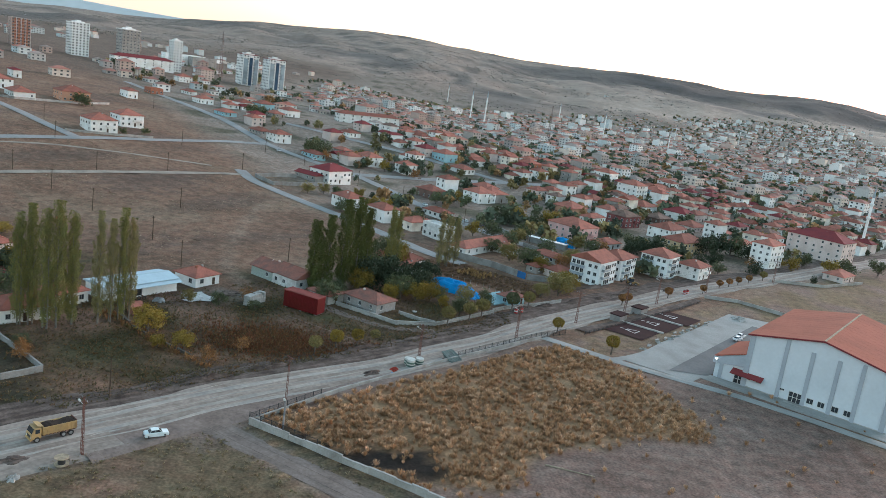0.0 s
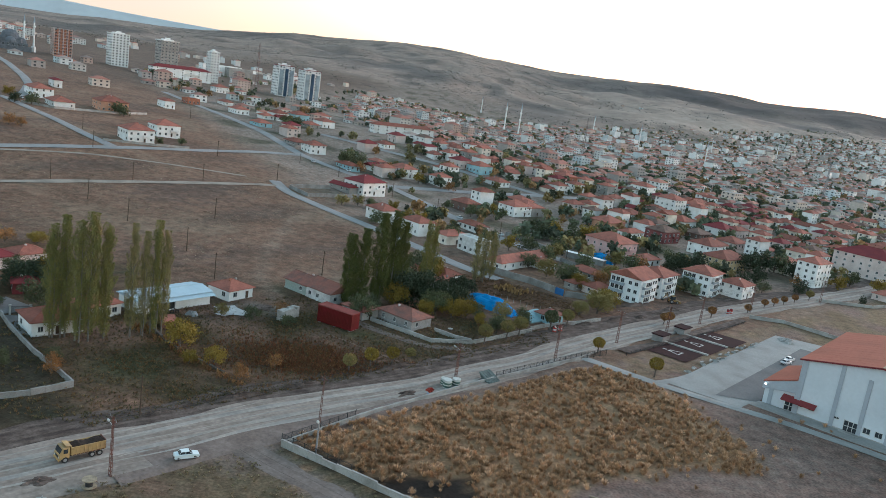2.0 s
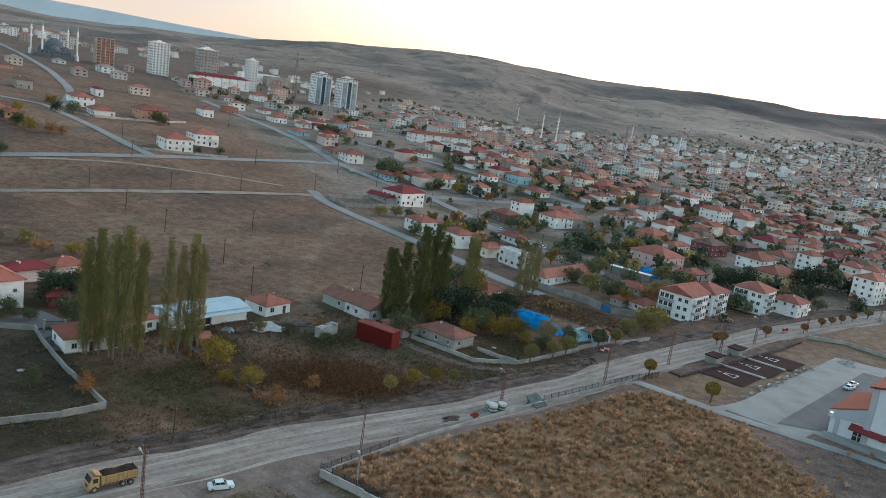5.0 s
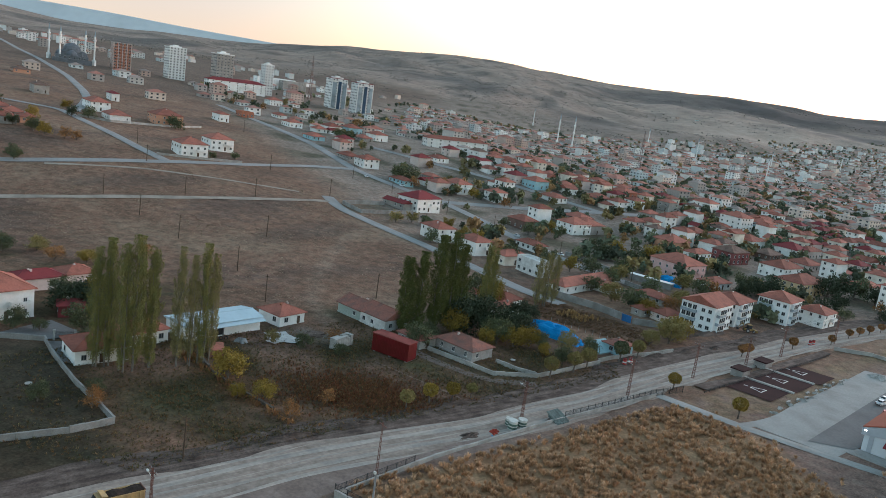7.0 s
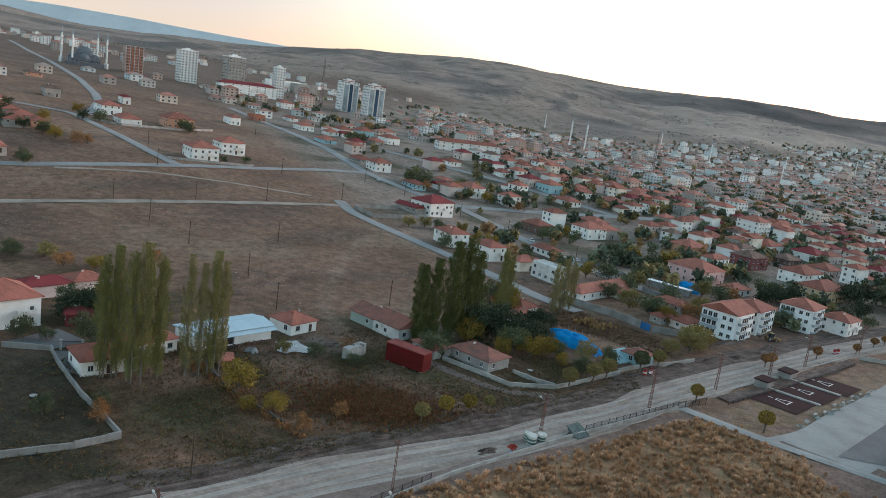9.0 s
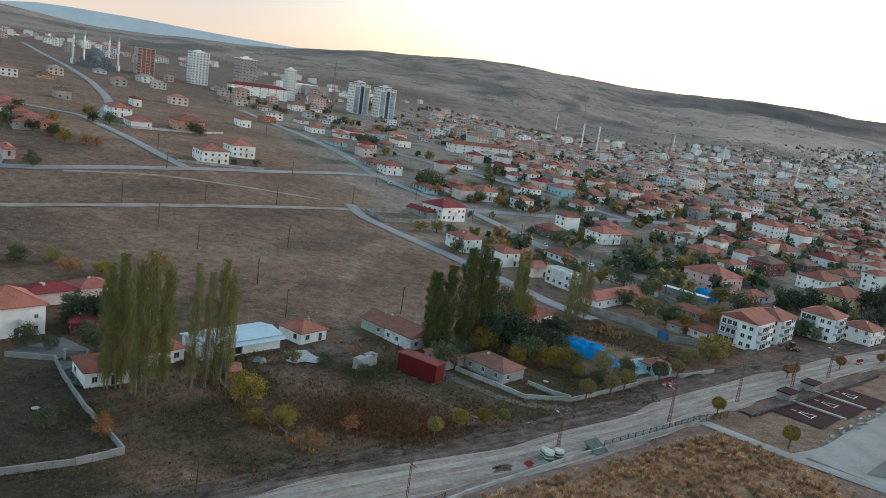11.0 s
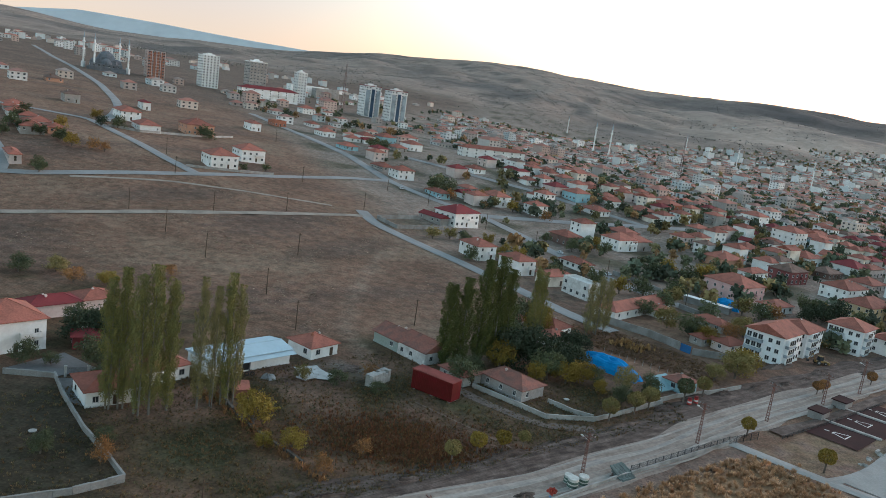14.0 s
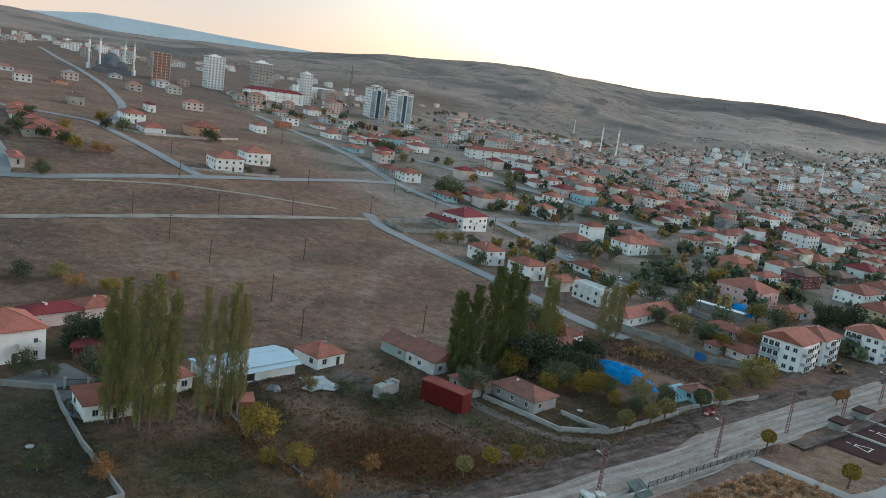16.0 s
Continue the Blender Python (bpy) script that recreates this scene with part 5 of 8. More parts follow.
for x, y in ((-106.1, 308.4), (-154.6, 338.8), (-155.5, 302.1), (-131, 285), (-99, 262), (-132.3, 363.7), (-80, 237), (-180, 317.8), (-51, 260), (-107.6, 402.3), (-59, 139), (-193.7, 378.3), (-149.5, 430), (-113.5, 472.6),
             (-217.5, 412.9), (-23.7, 413.7), (40, 350), (-19.8, 404.6), (9.9, 375.8), (-86.5, 458.4), (-50.8, 434.1), (-215.5, 557), (-227.1, 296.4), (-205, 250)):
    wood_pole(x, y)


# black iron yard gate by the farmhouse
yg = thing("yard_gate", pose(-110.5, 180.2, 0.1, rz=30), "black iron yard gate between pale posts", "gate")
for k in range(2):
    b = Build()
    for zz in (0.2, 1.9):
        b.box(0.3 + k * 2.0, 2.2 + k * 2.0, -0.04, 0.04, zz, zz + 0.1)
    for i in range(10):
        b.tube((0.35 + k * 2.0 + i * 0.2, 0, 0.2), (0.35 + k * 2.0 + i * 0.2, 0, 1.9), 0.03, n=4)
    piece("gate_leaf", b.mesh("gate_leaf", DARKMETAL), yg)
for x in (0.0, 4.5):
    b = Build()
    b.box(x - 0.25, x + 0.25, -0.25, 0.25, -0.3, 2.3)
    b.box(x - 0.32, x + 0.32, -0.32, 0.32, 2.3, 2.45)
    piece("gate_post", b.mesh("gate_post", CONCRETE), yg)


# ---- vehicles ----
def wheel(ob, x, y, r, w):
    def tyre():
        b = Build()
        b.tube((0, -w / 2, 0), (0, w / 2, 0), r, n=16)
        return b.mesh("tyre", DARKMETAL)
    def rim():
        b = Build()
        b.tube((0, -w / 2 - 0.02, 0), (0, w / 2 + 0.02, 0), r * 0.55, n=12)
        return b.mesh("rim", GALV)
    wh = piece("wheel", shared(("tyre", r, w), tyre), ob, pose(x, y, r))
    piece("rim", shared(("rim", r, w), rim), wh)


def loft(b, rows, mi=0):
    """A body from cross-sections (x, half width, low z, high z), rounded a little at the top."""
    for (xa, wa, la, ha), (xb, wb, lb, hb) in zip(rows, rows[1:]):
        ra = [(xa, -wa, la), (xa, wa, la), (xa, wa, ha - 0.08), (xa, wa - 0.08, ha), (xa, -wa + 0.08, ha), (xa, -wa, ha - 0.08)]
        rb = [(xb, -wb, lb), (xb, wb, lb), (xb, wb, hb - 0.08), (xb, wb - 0.08, hb), (xb, -wb + 0.08, hb), (xb, -wb, hb - 0.08)]
        b.solid(ra, rb, mi)


def car(x, y, yaw, color, label, scale=1.0, lift=0.0):
    paint = shared(("paint", color), lambda: mat("car_paint", color, 0.35, 0.03, 3, 0.5, tint=tuple(c * 0.92 for c in color), coat=0.3))
    ob = thing("car", pose(x, y, hz(x, y) + 0.3 + lift, rz=yaw), label, "car", "parked cars")
    b = Build()
    loft(b, [(-2.1, 0.72, 0.35, 0.75), (-1.95, 0.8, 0.25, 0.95), (-0.9, 0.82, 0.22, 0.97), (0.9, 0.82, 0.22, 0.95), (1.95, 0.78, 0.25, 0.85), (2.1, 0.7, 0.35, 0.7)])
    piece("body", b.mesh("body", paint), ob)
    b = Build()
    loft(b, [(-1.35, 0.72, 0.95, 0.98), (-0.95, 0.62, 0.95, 1.38), (0.35, 0.62, 0.95, 1.4), (0.95, 0.72, 0.93, 0.97)])
    cabin = piece("cabin", b.mesh("cabin", GLASS), ob, label="dark glazed cabin")
    b = Build()
    b.box(-0.98, 0.4, -0.6, 0.6, 1.37, 1.44, c=0.1)
    for sx, ex in ((-1.3, -0.95), (0.88, 0.38)):
        for sy in (-1, 1):
            b.tube((sx, sy * 0.71, 0.97), (ex, sy * 0.61, 1.4), 0.04, n=4)
    for sy in (-1, 1):
        b.tube((-0.25, sy * 0.71, 0.97), (-0.25, sy * 0.61, 1.4), 0.04, n=4)
    piece("roof", b.mesh("roof", paint), ob)
    for sx in (-1.3, 1.3):
        for sy in (-0.72, 0.72):
            wheel(ob, sx, sy, 0.3, 0.18)
    for sy in (-0.55, 0.55):
        b = Build()
        b.box(2.06, 2.13, sy - 0.16, sy + 0.16, 0.5, 0.66)
        piece("headlight", b.mesh("headlight", FRAME), ob)
        b = Build()
        b.box(-2.13, -2.06, sy - 0.16, sy + 0.16, 0.55, 0.7)
        piece("tail_light", b.mesh("tail_light", ROOF["darkred"]), ob)
    b = Build()
    b.box(2.08, 2.17, -0.75, 0.75, 0.3, 0.42, c=0.03)
    b.box(-2.17, -2.08, -0.75, 0.75, 0.3, 0.42, c=0.03)
    piece("bumper", b.mesh("bumper", DARKMETAL), ob)
    ob.scale = (scale, scale, scale)
    return ob


def dump_truck(x, y, yaw):
    YEL = mat("ochre_truck_paint", (0.44, 0.29, 0.12), 0.6, 0.12, 2, 0.4, tint=(0.33, 0.22, 0.11))
    ob = thing("dump_truck", pose(x, y, hz(x, y) + 0.34, rz=yaw), "ochre-yellow three-axle dump truck on the gravel road", "truck")
    b = Build()
    b.box(-3.9, 3.2, -0.45, 0.45, 0.7, 1.0)
    piece("chassis", b.mesh("chassis", DARKMETAL), ob)
    b = Build()
    loft(b, [(2.15, 1.2, 0.75, 2.75), (3.3, 1.22, 0.7, 2.8), (3.75, 1.2, 0.65, 1.75), (3.85, 1.15, 0.6, 1.6)])
    cab = piece("cab", b.mesh("cab", YEL), ob)
    b = Build()
    b.solid([(3.38, -1.05, 2.62), (3.38, 1.05, 2.62), (3.74, 1.05, 1.82), (3.74, -1.05, 1.82)], [(3.43, -1.05, 2.64), (3.43, 1.05, 2.64), (3.79, 1.05, 1.84), (3.79, -1.05, 1.84)])
    piece("windscreen", b.mesh("windscreen", GLASS), cab)
    for sy in (-1, 1):
        b = Build()
        b.box(2.45, 3.2, sy * 1.23 - 0.02, sy * 1.23 + 0.02, 1.75, 2.5)
        piece("side_window", b.mesh("side_window", GLASS), cab)
        b = Build()
        b.box(3.84, 3.9, sy * 0.85 - 0.18, sy * 0.85 + 0.18, 0.95, 1.15)
        piece("headlight", b.mesh("headlight", FRAME), cab)
    b = Build()
    b.box(3.83, 3.89, -0.6, 0.6, 0.95, 1.4)
    piece("grille", b.mesh("grille", DARKMETAL), cab)
    b = Build()
    b.box(3.84, 4.0, -1.2, 1.2, 0.5, 0.8, c=0.04)
    piece("bumper", b.mesh("bumper", YEL), cab)
    # tipping body
    b = Build()
    b.box(-4.0, 1.9, -1.22, 1.22, 1.05, 1.25)
    piece("bed_floor", b.mesh("bed_floor", RUST), ob)
    for sy in (-1, 1):
        b = Build()
        b.box(-4.0, 1.9, sy * 1.2 - 0.05, sy * 1.2 + 0.05, 1.25, 2.6)
        b.box(-4.05, 1.95, sy * 1.24 - 0.08, sy * 1.24 + 0.08, 2.5, 2.66)
        bs = piece("bed_side", b.mesh("bed_side", YEL), ob)
        for i in range(9):
            b = Build()
            b.box(-3.9 + i * 0.7, -3.8 + i * 0.7, sy * 1.31 - 0.05, sy * 1.31 + 0.05, 1.1, 2.5)
            piece("rib", b.mesh("rib", YEL), bs)
    b = Build()
    b.box(1.82, 1.95, -1.2, 1.2, 1.25, 2.95)
    b.solid([(1.9, -1.2, 2.85), (1.9, 1.2, 2.85), (2.8, 1.15, 3.05), (2.8, -1.15, 3.05)], [(1.9, -1.2, 2.95), (1.9, 1.2, 2.95), (2.8, 1.15, 3.15), (2.8, -1.15, 3.15)])
    piece("bed_front", b.mesh("bed_front", YEL), ob)
    b = Build()
    b.box(-4.1, -4.0, -1.2, 1.2, 1.2, 2.85)
    piece("tailgate", b.mesh("tailgate", RUST), ob)
    b = Build()
    for i in range(8):
        xa, xb = -3.9 + i * 0.71, -3.9 + (i + 1) * 0.71
        za, zb = 2.78 + 0.16 * math.sin(i * 1.3), 2.78 + 0.16 * math.sin((i + 1) * 1.3)
        b.solid([(xa, -1.14, 1.26), (xb, -1.14, 1.26), (xb, 1.14, 1.26), (xa, 1.14, 1.26)], [(xa, -1.14, za - 0.2), (xb, -1.14, zb - 0.2), (xb, 1.14, zb - 0.1), (xa, 1.14, za)])
    piece("earth_load", b.mesh("earth_load", mat("moist_dark_earth", (0.05, 0.034, 0.028), 0.97, 0.3, 1.0, 0.2, 0.04)), ob, label="dark brown earth in the bed")
    for sx in (2.9, -1.7, -3.0):
        for sy in (-1.08, 1.08):
            wheel(ob, sx, sy, 0.54, 0.42)
    ob.scale = (0.95, 0.95, 0.95)
    return ob


dump_truck(-61.2, 121.2, 229)
car(-45.0, 126.6, 33, (0.66, 0.72, 0.74), "small white old saloon car beside the road")
car(99.5, 242, 40, (0.65, 0.66, 0.68), "white car parked beside the sports hall")
car(97.0, 233, 60, (0.4, 0.03, 0.03), "red car parked beside the sports hall")
car(102.0, 246, 40, (0.62, 0.63, 0.65), "white car parked beside the sports hall")
car(-11.4, 412.0, 122, (0.6, 0.62, 0.64), "white car parked along the avenue")
car(10.4, 383.6, 128, (0.6, 0.62, 0.64), "white car parked along the avenue")
car(-85.8, 486.2, 130, (0.6, 0.62, 0.64), "white car parked along the avenue")
car(-108.6, 487.4, 125, (0.5, 0.52, 0.55), "silver car parked along the avenue")
car(-58.7, 405.5, 20, (0.05, 0.05, 0.06), "dark car parked before the cream house")
car(-286.3, 469.6, 130, (0.6, 0.62, 0.64), "white car parked by the white houses")
car(18.0, 379.0, 128, (0.08, 0.08, 0.1), "dark car parked along the avenue")
car(67.2, 546.2, 40, (0.6, 0.62, 0.64), "white van parked along the cross street", 1.3)


def excavator(x, y, yaw):
    Y = mat("digger_yellow", (0.26, 0.16, 0.045), 0.6, 0.1, 2, 0.4)
    ob = thing("backhoe", pose(x, y, 0.3, rz=yaw), "yellow backhoe digger working beside the road", "digger")
    b = Build(); b.box(-1.8, 2.0, -0.7, 0.7, 0.7, 1.3, c=0.1); piece("body", b.mesh("body", Y), ob)
    b = Build(); loft(b, [(-0.8, 0.7, 1.3, 2.7), (0.6, 0.7, 1.3, 2.75)]); piece("cab", b.mesh("cab", GLASS), ob)
    b = Build(); b.box(-0.9, 0.7, -0.75, 0.75, 2.7, 2.85, c=0.1); piece("cab_roof", b.mesh("cab_roof", Y), ob)
    b = Build(); b.tube((-1.8, 0, 1.2), (-3.2, 0, 3.6), 0.16, 0.13, 6); piece("boom", b.mesh("boom", Y), ob)
    b = Build(); b.tube((-3.2, 0, 3.6), (-4.6, 0, 1.6), 0.13, 0.1, 6); piece("dipper", b.mesh("dipper", Y), ob)
    b = Build(); b.box(-5.0, -4.3, -0.4, 0.4, 0.9, 1.6, c=0.1); piece("bucket", b.mesh("bucket", DARKMETAL), ob)
    b = Build(); b.box(2.4, 3.1, -1.1, 1.1, 0.2, 0.9, c=0.1); b.tube((1.4, 0.5, 1.1), (2.6, 0.6, 0.6), 0.1, n=5); b.tube((1.4, -0.5, 1.1), (2.6, -0.6, 0.6), 0.1, n=5); piece("loader", b.mesh("loader", Y), ob)
    for sx, r in ((-1.1, 0.75), (1.4, 0.5)):
        for sy in (-0.95, 0.95):
            wheel(ob, sx, sy, r, 0.4)


excavator(77.0, 300.5, 20)

# ---- things in the yards and along the road ----
reel = thing("cable_reel", pose(-55.3, 113.2, 0.15), "large empty wooden cable reel lying flat", "cable reel")
for z in (0.0, 1.25):
    b = Build(); b.tube((0, 0, z), (0, 0, z + 0.14), 1.35, n=24)
    piece("flange", b.mesh("flange", TIMBER), reel)
b = Build(); b.tube((0, 0, 0.14), (0, 0, 1.25), 0.7, n=18)
piece("drum", b.mesh("drum", DARKMETAL), reel)
reel.scale = (0.84, 0.84, 0.95)

con = thing("container", pose(-31.1, 207.0, 0.0, rz=66), "large red sheet-metal container with a pale red roof", "container")
CRED = mat("container_red", (0.1, 0.013, 0.011), 0.86, 0.1, 3, 0.5, tint=(0.13, 0.013, 0.015))
CTOP = mat("faded_red_sheet", (0.22, 0.064, 0.056), 0.86, 0.1, 3, 0.5)
b = Build(); b.box(0, 3.9, 0, 11.5, 0.35, 4.2, c=0.05); piece("body", b.mesh("body", CRED), con)
b = Build(); b.solid([(-0.12, -0.12, 4.2), (4.02, -0.12, 4.2), (4.02, 11.62, 4.2), (-0.12, 11.62, 4.2)], [(-0.12, -0.12, 4.3), (4.02, -0.12, 4.3), (4.02, 11.62, 4.45), (-0.12, 11.62, 4.45)])
piece("roof", b.mesh("roof", CTOP), con)
for i in range(24):
    b = Build(); b.box(-0.05, 0.0, 0.3 + i * 0.47, 0.45 + i * 0.47, 0.45, 4.1)
    piece("rib", b.mesh("rib", CRED), con)
con.scale = (1, 1, 1.18)
for i in range(3):
    b = Build(); b.box(0.2, 3.7, 0.5 + i * 5, 1.0 + i * 5, -0.2, 0.35)
    piece("footing", b.mesh("footing", GREYBLOCK), con)


def heap(name, x, y, rx, ry, h, material, label, category, seed=1, yaw=0, folds=0.12, n=20, flat=0.0):
    """A rounded heap or covered stack with a creased surface."""
    verts, faces = [(0, 0, h)], []
    rings = 7
    for j in range(1, rings + 1):
        f = j / rings
        for i in range(n):
            a = 2 * math.pi * i / n
            k = 1 + folds * float(wavy(math.cos(a) * 9 + seed, math.sin(a) * 9 + f * 3, 4, seed))
            z = h * (1 - f ** (2.2 + flat)) * (1 + folds * float(wavy(a * 5, f * 11, 3, seed))) - (0.15 if j == rings else 0)
            verts.append((rx * f * k * math.cos(a), ry * f * k * math.sin(a), z))
    faces = [(0, 1 + i, 1 + (i + 1) % n) for i in range(n)]
    for j in range(rings - 1):
        for i in range(n):
            faces.append((1 + j * n + i, 1 + (j + 1) * n + i, 1 + (j + 1) * n + (i + 1) % n, 1 + j * n + (i + 1) % n))
    me = bpy.data.meshes.new(name)
    me.from_pydata(verts, [], faces)
    me.materials.append(material)
    ob = tagged(new(name, me), label, category)
    ob.matrix_basis = pose(x, y, hz(x, y), rz=yaw)
    return ob


TARP = mat("blue_tarpaulin", (0.02, 0.24, 0.55), 0.85, 0.12, 2, 0.6, 0.02, tint=(0.015, 0.19, 0.46))
heap("tarpaulin", 6.5, 255.5, 11.5, 4.6, 3.3, TARP, "bright blue tarpaulin over a long stack", "tarpaulin", 2, -40, 0.16, 28, 0.8)
heap("tarpaulin", 58.0, 362.5, 6.5, 4.2, 3.4, TARP, "bright blue tarpaulin over a stack", "tarpaulin", 5, -45, 0.16, 24, 1.5)
PALEST = mat("pale_rubble", (0.34, 0.33, 0.315), 0.95, 0.25, 1.5, 0.3, 0.05, tint=(0.24, 0.225, 0.21))
for i, (x, y, rx, ry, h, m, lab) in enumerate((
        (-73.2, 201, 2.0, 1.2, 1.0, GALV, "grey heap of crumpled tin sheets"),
        (-58.5, 216.5, 3.6, 2.4, 0.6, SPOIL, "low grey heap of sand and rubble"),
        (-6.2, 174.8, 2.0, 1.1, 0.7, mat("red_scrap", (0.3, 0.045, 0.03), 0.86, 0.3), "small red heap of plastic pipes"), (-6.6, 172.6, 0.9, 0.5, 0.3, TARP, "small blue heap of sheeting"),
        (-11.0, 170.6, 3.4, 1.7, 0.7, SPOIL, "dark heap of dug earth"), (6.5, 188.0, 3.0, 1.0, 0.6, SPOIL, "dark heap of dug earth"),
        (-63, 112, 3.5, 2.0, 0.5, SPOIL, "dark heap of dug earth and rubble"), (-60, 107.5, 1.6, 1.0, 0.35, PALEST, "pale heap of broken concrete"),
        (62, 290, 9, 2.0, 0.8, SPOIL, "long dark ridge of dug earth"), (74, 290, 5, 1.8, 0.9, SPOIL, "long dark ridge of dug earth"),
        (92, 300, 6, 2, 0.8, SPOIL, "long dark ridge of dug earth"), (30, 246, 6, 1.3, 0.6, SPOIL, "long dark ridge of dug earth"),
        (9, 214.5, 6, 1.2, 0.6, SPOIL, "long dark ridge of dug earth"), (72, 262, 5, 2, 1.0, SPOIL, "dark heap of dug earth"),
        *[(64 + 3.6 * i + 0.8 * math.sin(i * 5), 219.5 + 4.6 * i + 0.8 * math.sin(i * 3), 1.3 + 0.4 * math.sin(i * 7), 0.8, 0.45 + 0.15 * math.sin(i * 11), PALEST, "pale heap of broken concrete") for i in range(10)],
        (110, 270, 4, 3, 1.0, PALEST, "pale heap of gravel"), (-57, 141, 4, 1.0, 0.5, SPOIL, "dark ridge of dug earth"), (-34, 166, 5, 1.3, 0.8, SPOIL, "dark ridge of dug earth"),
        (-45, 154.5, 6, 1.5, 0.9, SPOIL, "dark ridge of dug earth"), (-16, 186.5, 7, 1.5, 0.7, SPOIL, "dark ridge of dug earth"), (-2, 201, 6, 1.3, 0.6, SPOIL, "dark ridge of dug earth"),
        *[(20 + 9.5 * i + 1.5 * math.sin(i * 5), 231 + 10.0 * i + 1.5 * math.sin(i * 7), 4.2 + math.sin(i * 3), 1.5, 0.7 + 0.2 * math.sin(i * 11), SPOIL, "long dark ridge of dug earth") for i in range(7)])):
    heap("rubble_mound", x, y, rx, ry, h, m, lab, "heap", i + 3, 46 if m is SPOIL else i * 40  , 0.45)


def block_stack(x, y, yaw, nx, ny, nz, s, material, label, name="block_stack"):
    """A stack of blocks, each one set a little askew."""
    ob = thing(name, pose(x, y, hz(x, y) + 0.12, rz=yaw), label, "stack")
    rng = random.Random(int(x * 5))
    def make():
        b = Build()
        b.box(0.02, s[0] - 0.02, 0.02, s[1] - 0.02, 0.01, s[2] - 0.01, c=0.03)
        return b.mesh("block", material)
    me = shared((name, s, material.name), make)
    for k in range(nz):
        for j in range(ny):
            for i in range(nx):
                if k == nz - 1 and rng.random() < 0.25:
                    continue
                piece("block", me, ob, pose(i * s[0], j * s[1] + rng.uniform(-0.05, 0.05), k * s[2], rz=rng.uniform(-1, 1)))


block_stack(-49.9, 206.8, 68, 7, 2, 4, (1.05, 1.1, 0.72), CONCRETE, "long stack of white building blocks")
DRUMW = mat("chalky_white_plastic", (0.5, 0.51, 0.49), 0.85, 0.12, 1, 0.2, tint=(0.36, 0.37, 0.35))
DRUMG = mat("grey_green_band", (0.1, 0.15, 0.13), 0.85, 0.15, 1, 0.2)
for k, (x, y, r, h) in enumerate(((-2.6, 178.2, 1.05, 1.9), (-0.6, 180.2, 1.0, 1.7), (-3.4, 179.8, 0.9, 1.5))):
    drum = thing("drum", pose(x, y, 0.3, 2, 1, 40 * k), "chalky white drum with grey-green bands beside the wall", "drum", "drums beside the wall")
    b = Build(); b.tube((0, 0, 0), (0, 0, h), r, r * 0.97, 20); piece("body", b.mesh("body", DRUMW), drum)
    for z in (0.12, 0.5):
        b = Build(); b.tube((0, 0, h * z), (0, 0, h * (z + 0.24)), r * 1.03, r * 1.02, 20); piece("band", b.mesh("band", DRUMG), drum)
    b = Build(); b.tube((0, 0, h), (0, 0, h + 0.1), r * 1.06, r * 1.0, 20); piece("lid", b.mesh("lid", DRUMW), drum)
SHEETG = mat("dull_green_sheet", (0.13, 0.16, 0.155), 0.85, 0.2, 1, 0.2, tint=(0.09, 0.11, 0.108))
panels = thing("panel_stack", pose(7.4, 187.6, 0.3, rz=48), "leaning stack of dull grey-green metal panels", "stack")
for k in range(6):
    b = Build(); b.box(-2.1, 2.1, -1.3, 1.3, 0, 0.09, c=0.04)
    for q in range(5):
        b.box(-1.9 + q * 0.9, -1.75 + q * 0.9, -1.28, 1.28, 0.09, 0.15)
    piece("panel", b.mesh("panel", SHEETG), panels, pose(0.18 * math.sin(k * 2.2), 0.25 * k - 0.5, 0.12 + 0.2 * k, 10 + 3 * k, 2 * math.sin(k * 3), 5 * math.sin(k * 1.7)))
for x, y in ((27.0, 237.6), (28.9, 239.6), (97.0, 296.5), (98.6, 298)):
    bar = thing("road_barrel", pose(x, y, 0.3), "red and white road-work barrel", "barrel", "barrels on the road")
    for k in range(4):
        b = Build(); b.tube((0, 0, k * 0.45), (0, 0, k * 0.45 + 0.45), 0.6 - k * 0.03, 0.58 - k * 0.03, 14)
        piece("band", b.mesh("band", ROOF["darkred"] if k == 3 else mat("red_plastic", (0.42, 0.03, 0.025), 0.5, 0.05) if k % 2 == 0 else WHITEPAINT), bar)
# the slope-roofed aqua lean-to beside the hut
lean = thing("lean_to", pose(20.2, 242.0, 0, rz=48), "aqua sheet-metal lean-to beside the hut", "lean-to")
b = Build(); b.solid([(0, 0, 0.6), (9, 0, 0.6), (9, 5.5, 2.6), (0, 5.5, 2.6)], [(0, 0, 0.75), (9, 0, 0.75), (9, 5.5, 2.75), (0, 5.5, 2.75)])
piece("roof", b.mesh("roof", WALL["aqua"]), lean)
b = Build(); b.box(0.2, 8.8, 0.3, 5.3, -0.2, 0.6); b.solid([(0.2, 5.0, 0.6), (8.8, 5.0, 0.6), (8.8, 5.3, 0.6), (0.2, 5.3, 0.6)], [(0.2, 5.0, 2.5), (8.8, 5.0, 2.5), (8.8, 5.3, 2.5), (0.2, 5.3, 2.5)])
piece("wall", b.mesh("wall", WALL["stone"]), lean)
# the long pale roof of the bus shed along the avenue
long_shed = thing("bus_shed", pose(40.5, 359.5, 0, rz=-33), "long dark shed with a white roof edge", "shed")
b = Build(); b.box(0, 19, 0, 2.6, -0.2, 3.0); piece("wall", b.mesh("wall", GREYBLOCK), long_shed)
b = Build(); b.box(-0.2, 19.2, -0.3, 2.8, 3.0, 3.2); piece("roof", b.mesh("roof", WALL["white"]), long_shed)
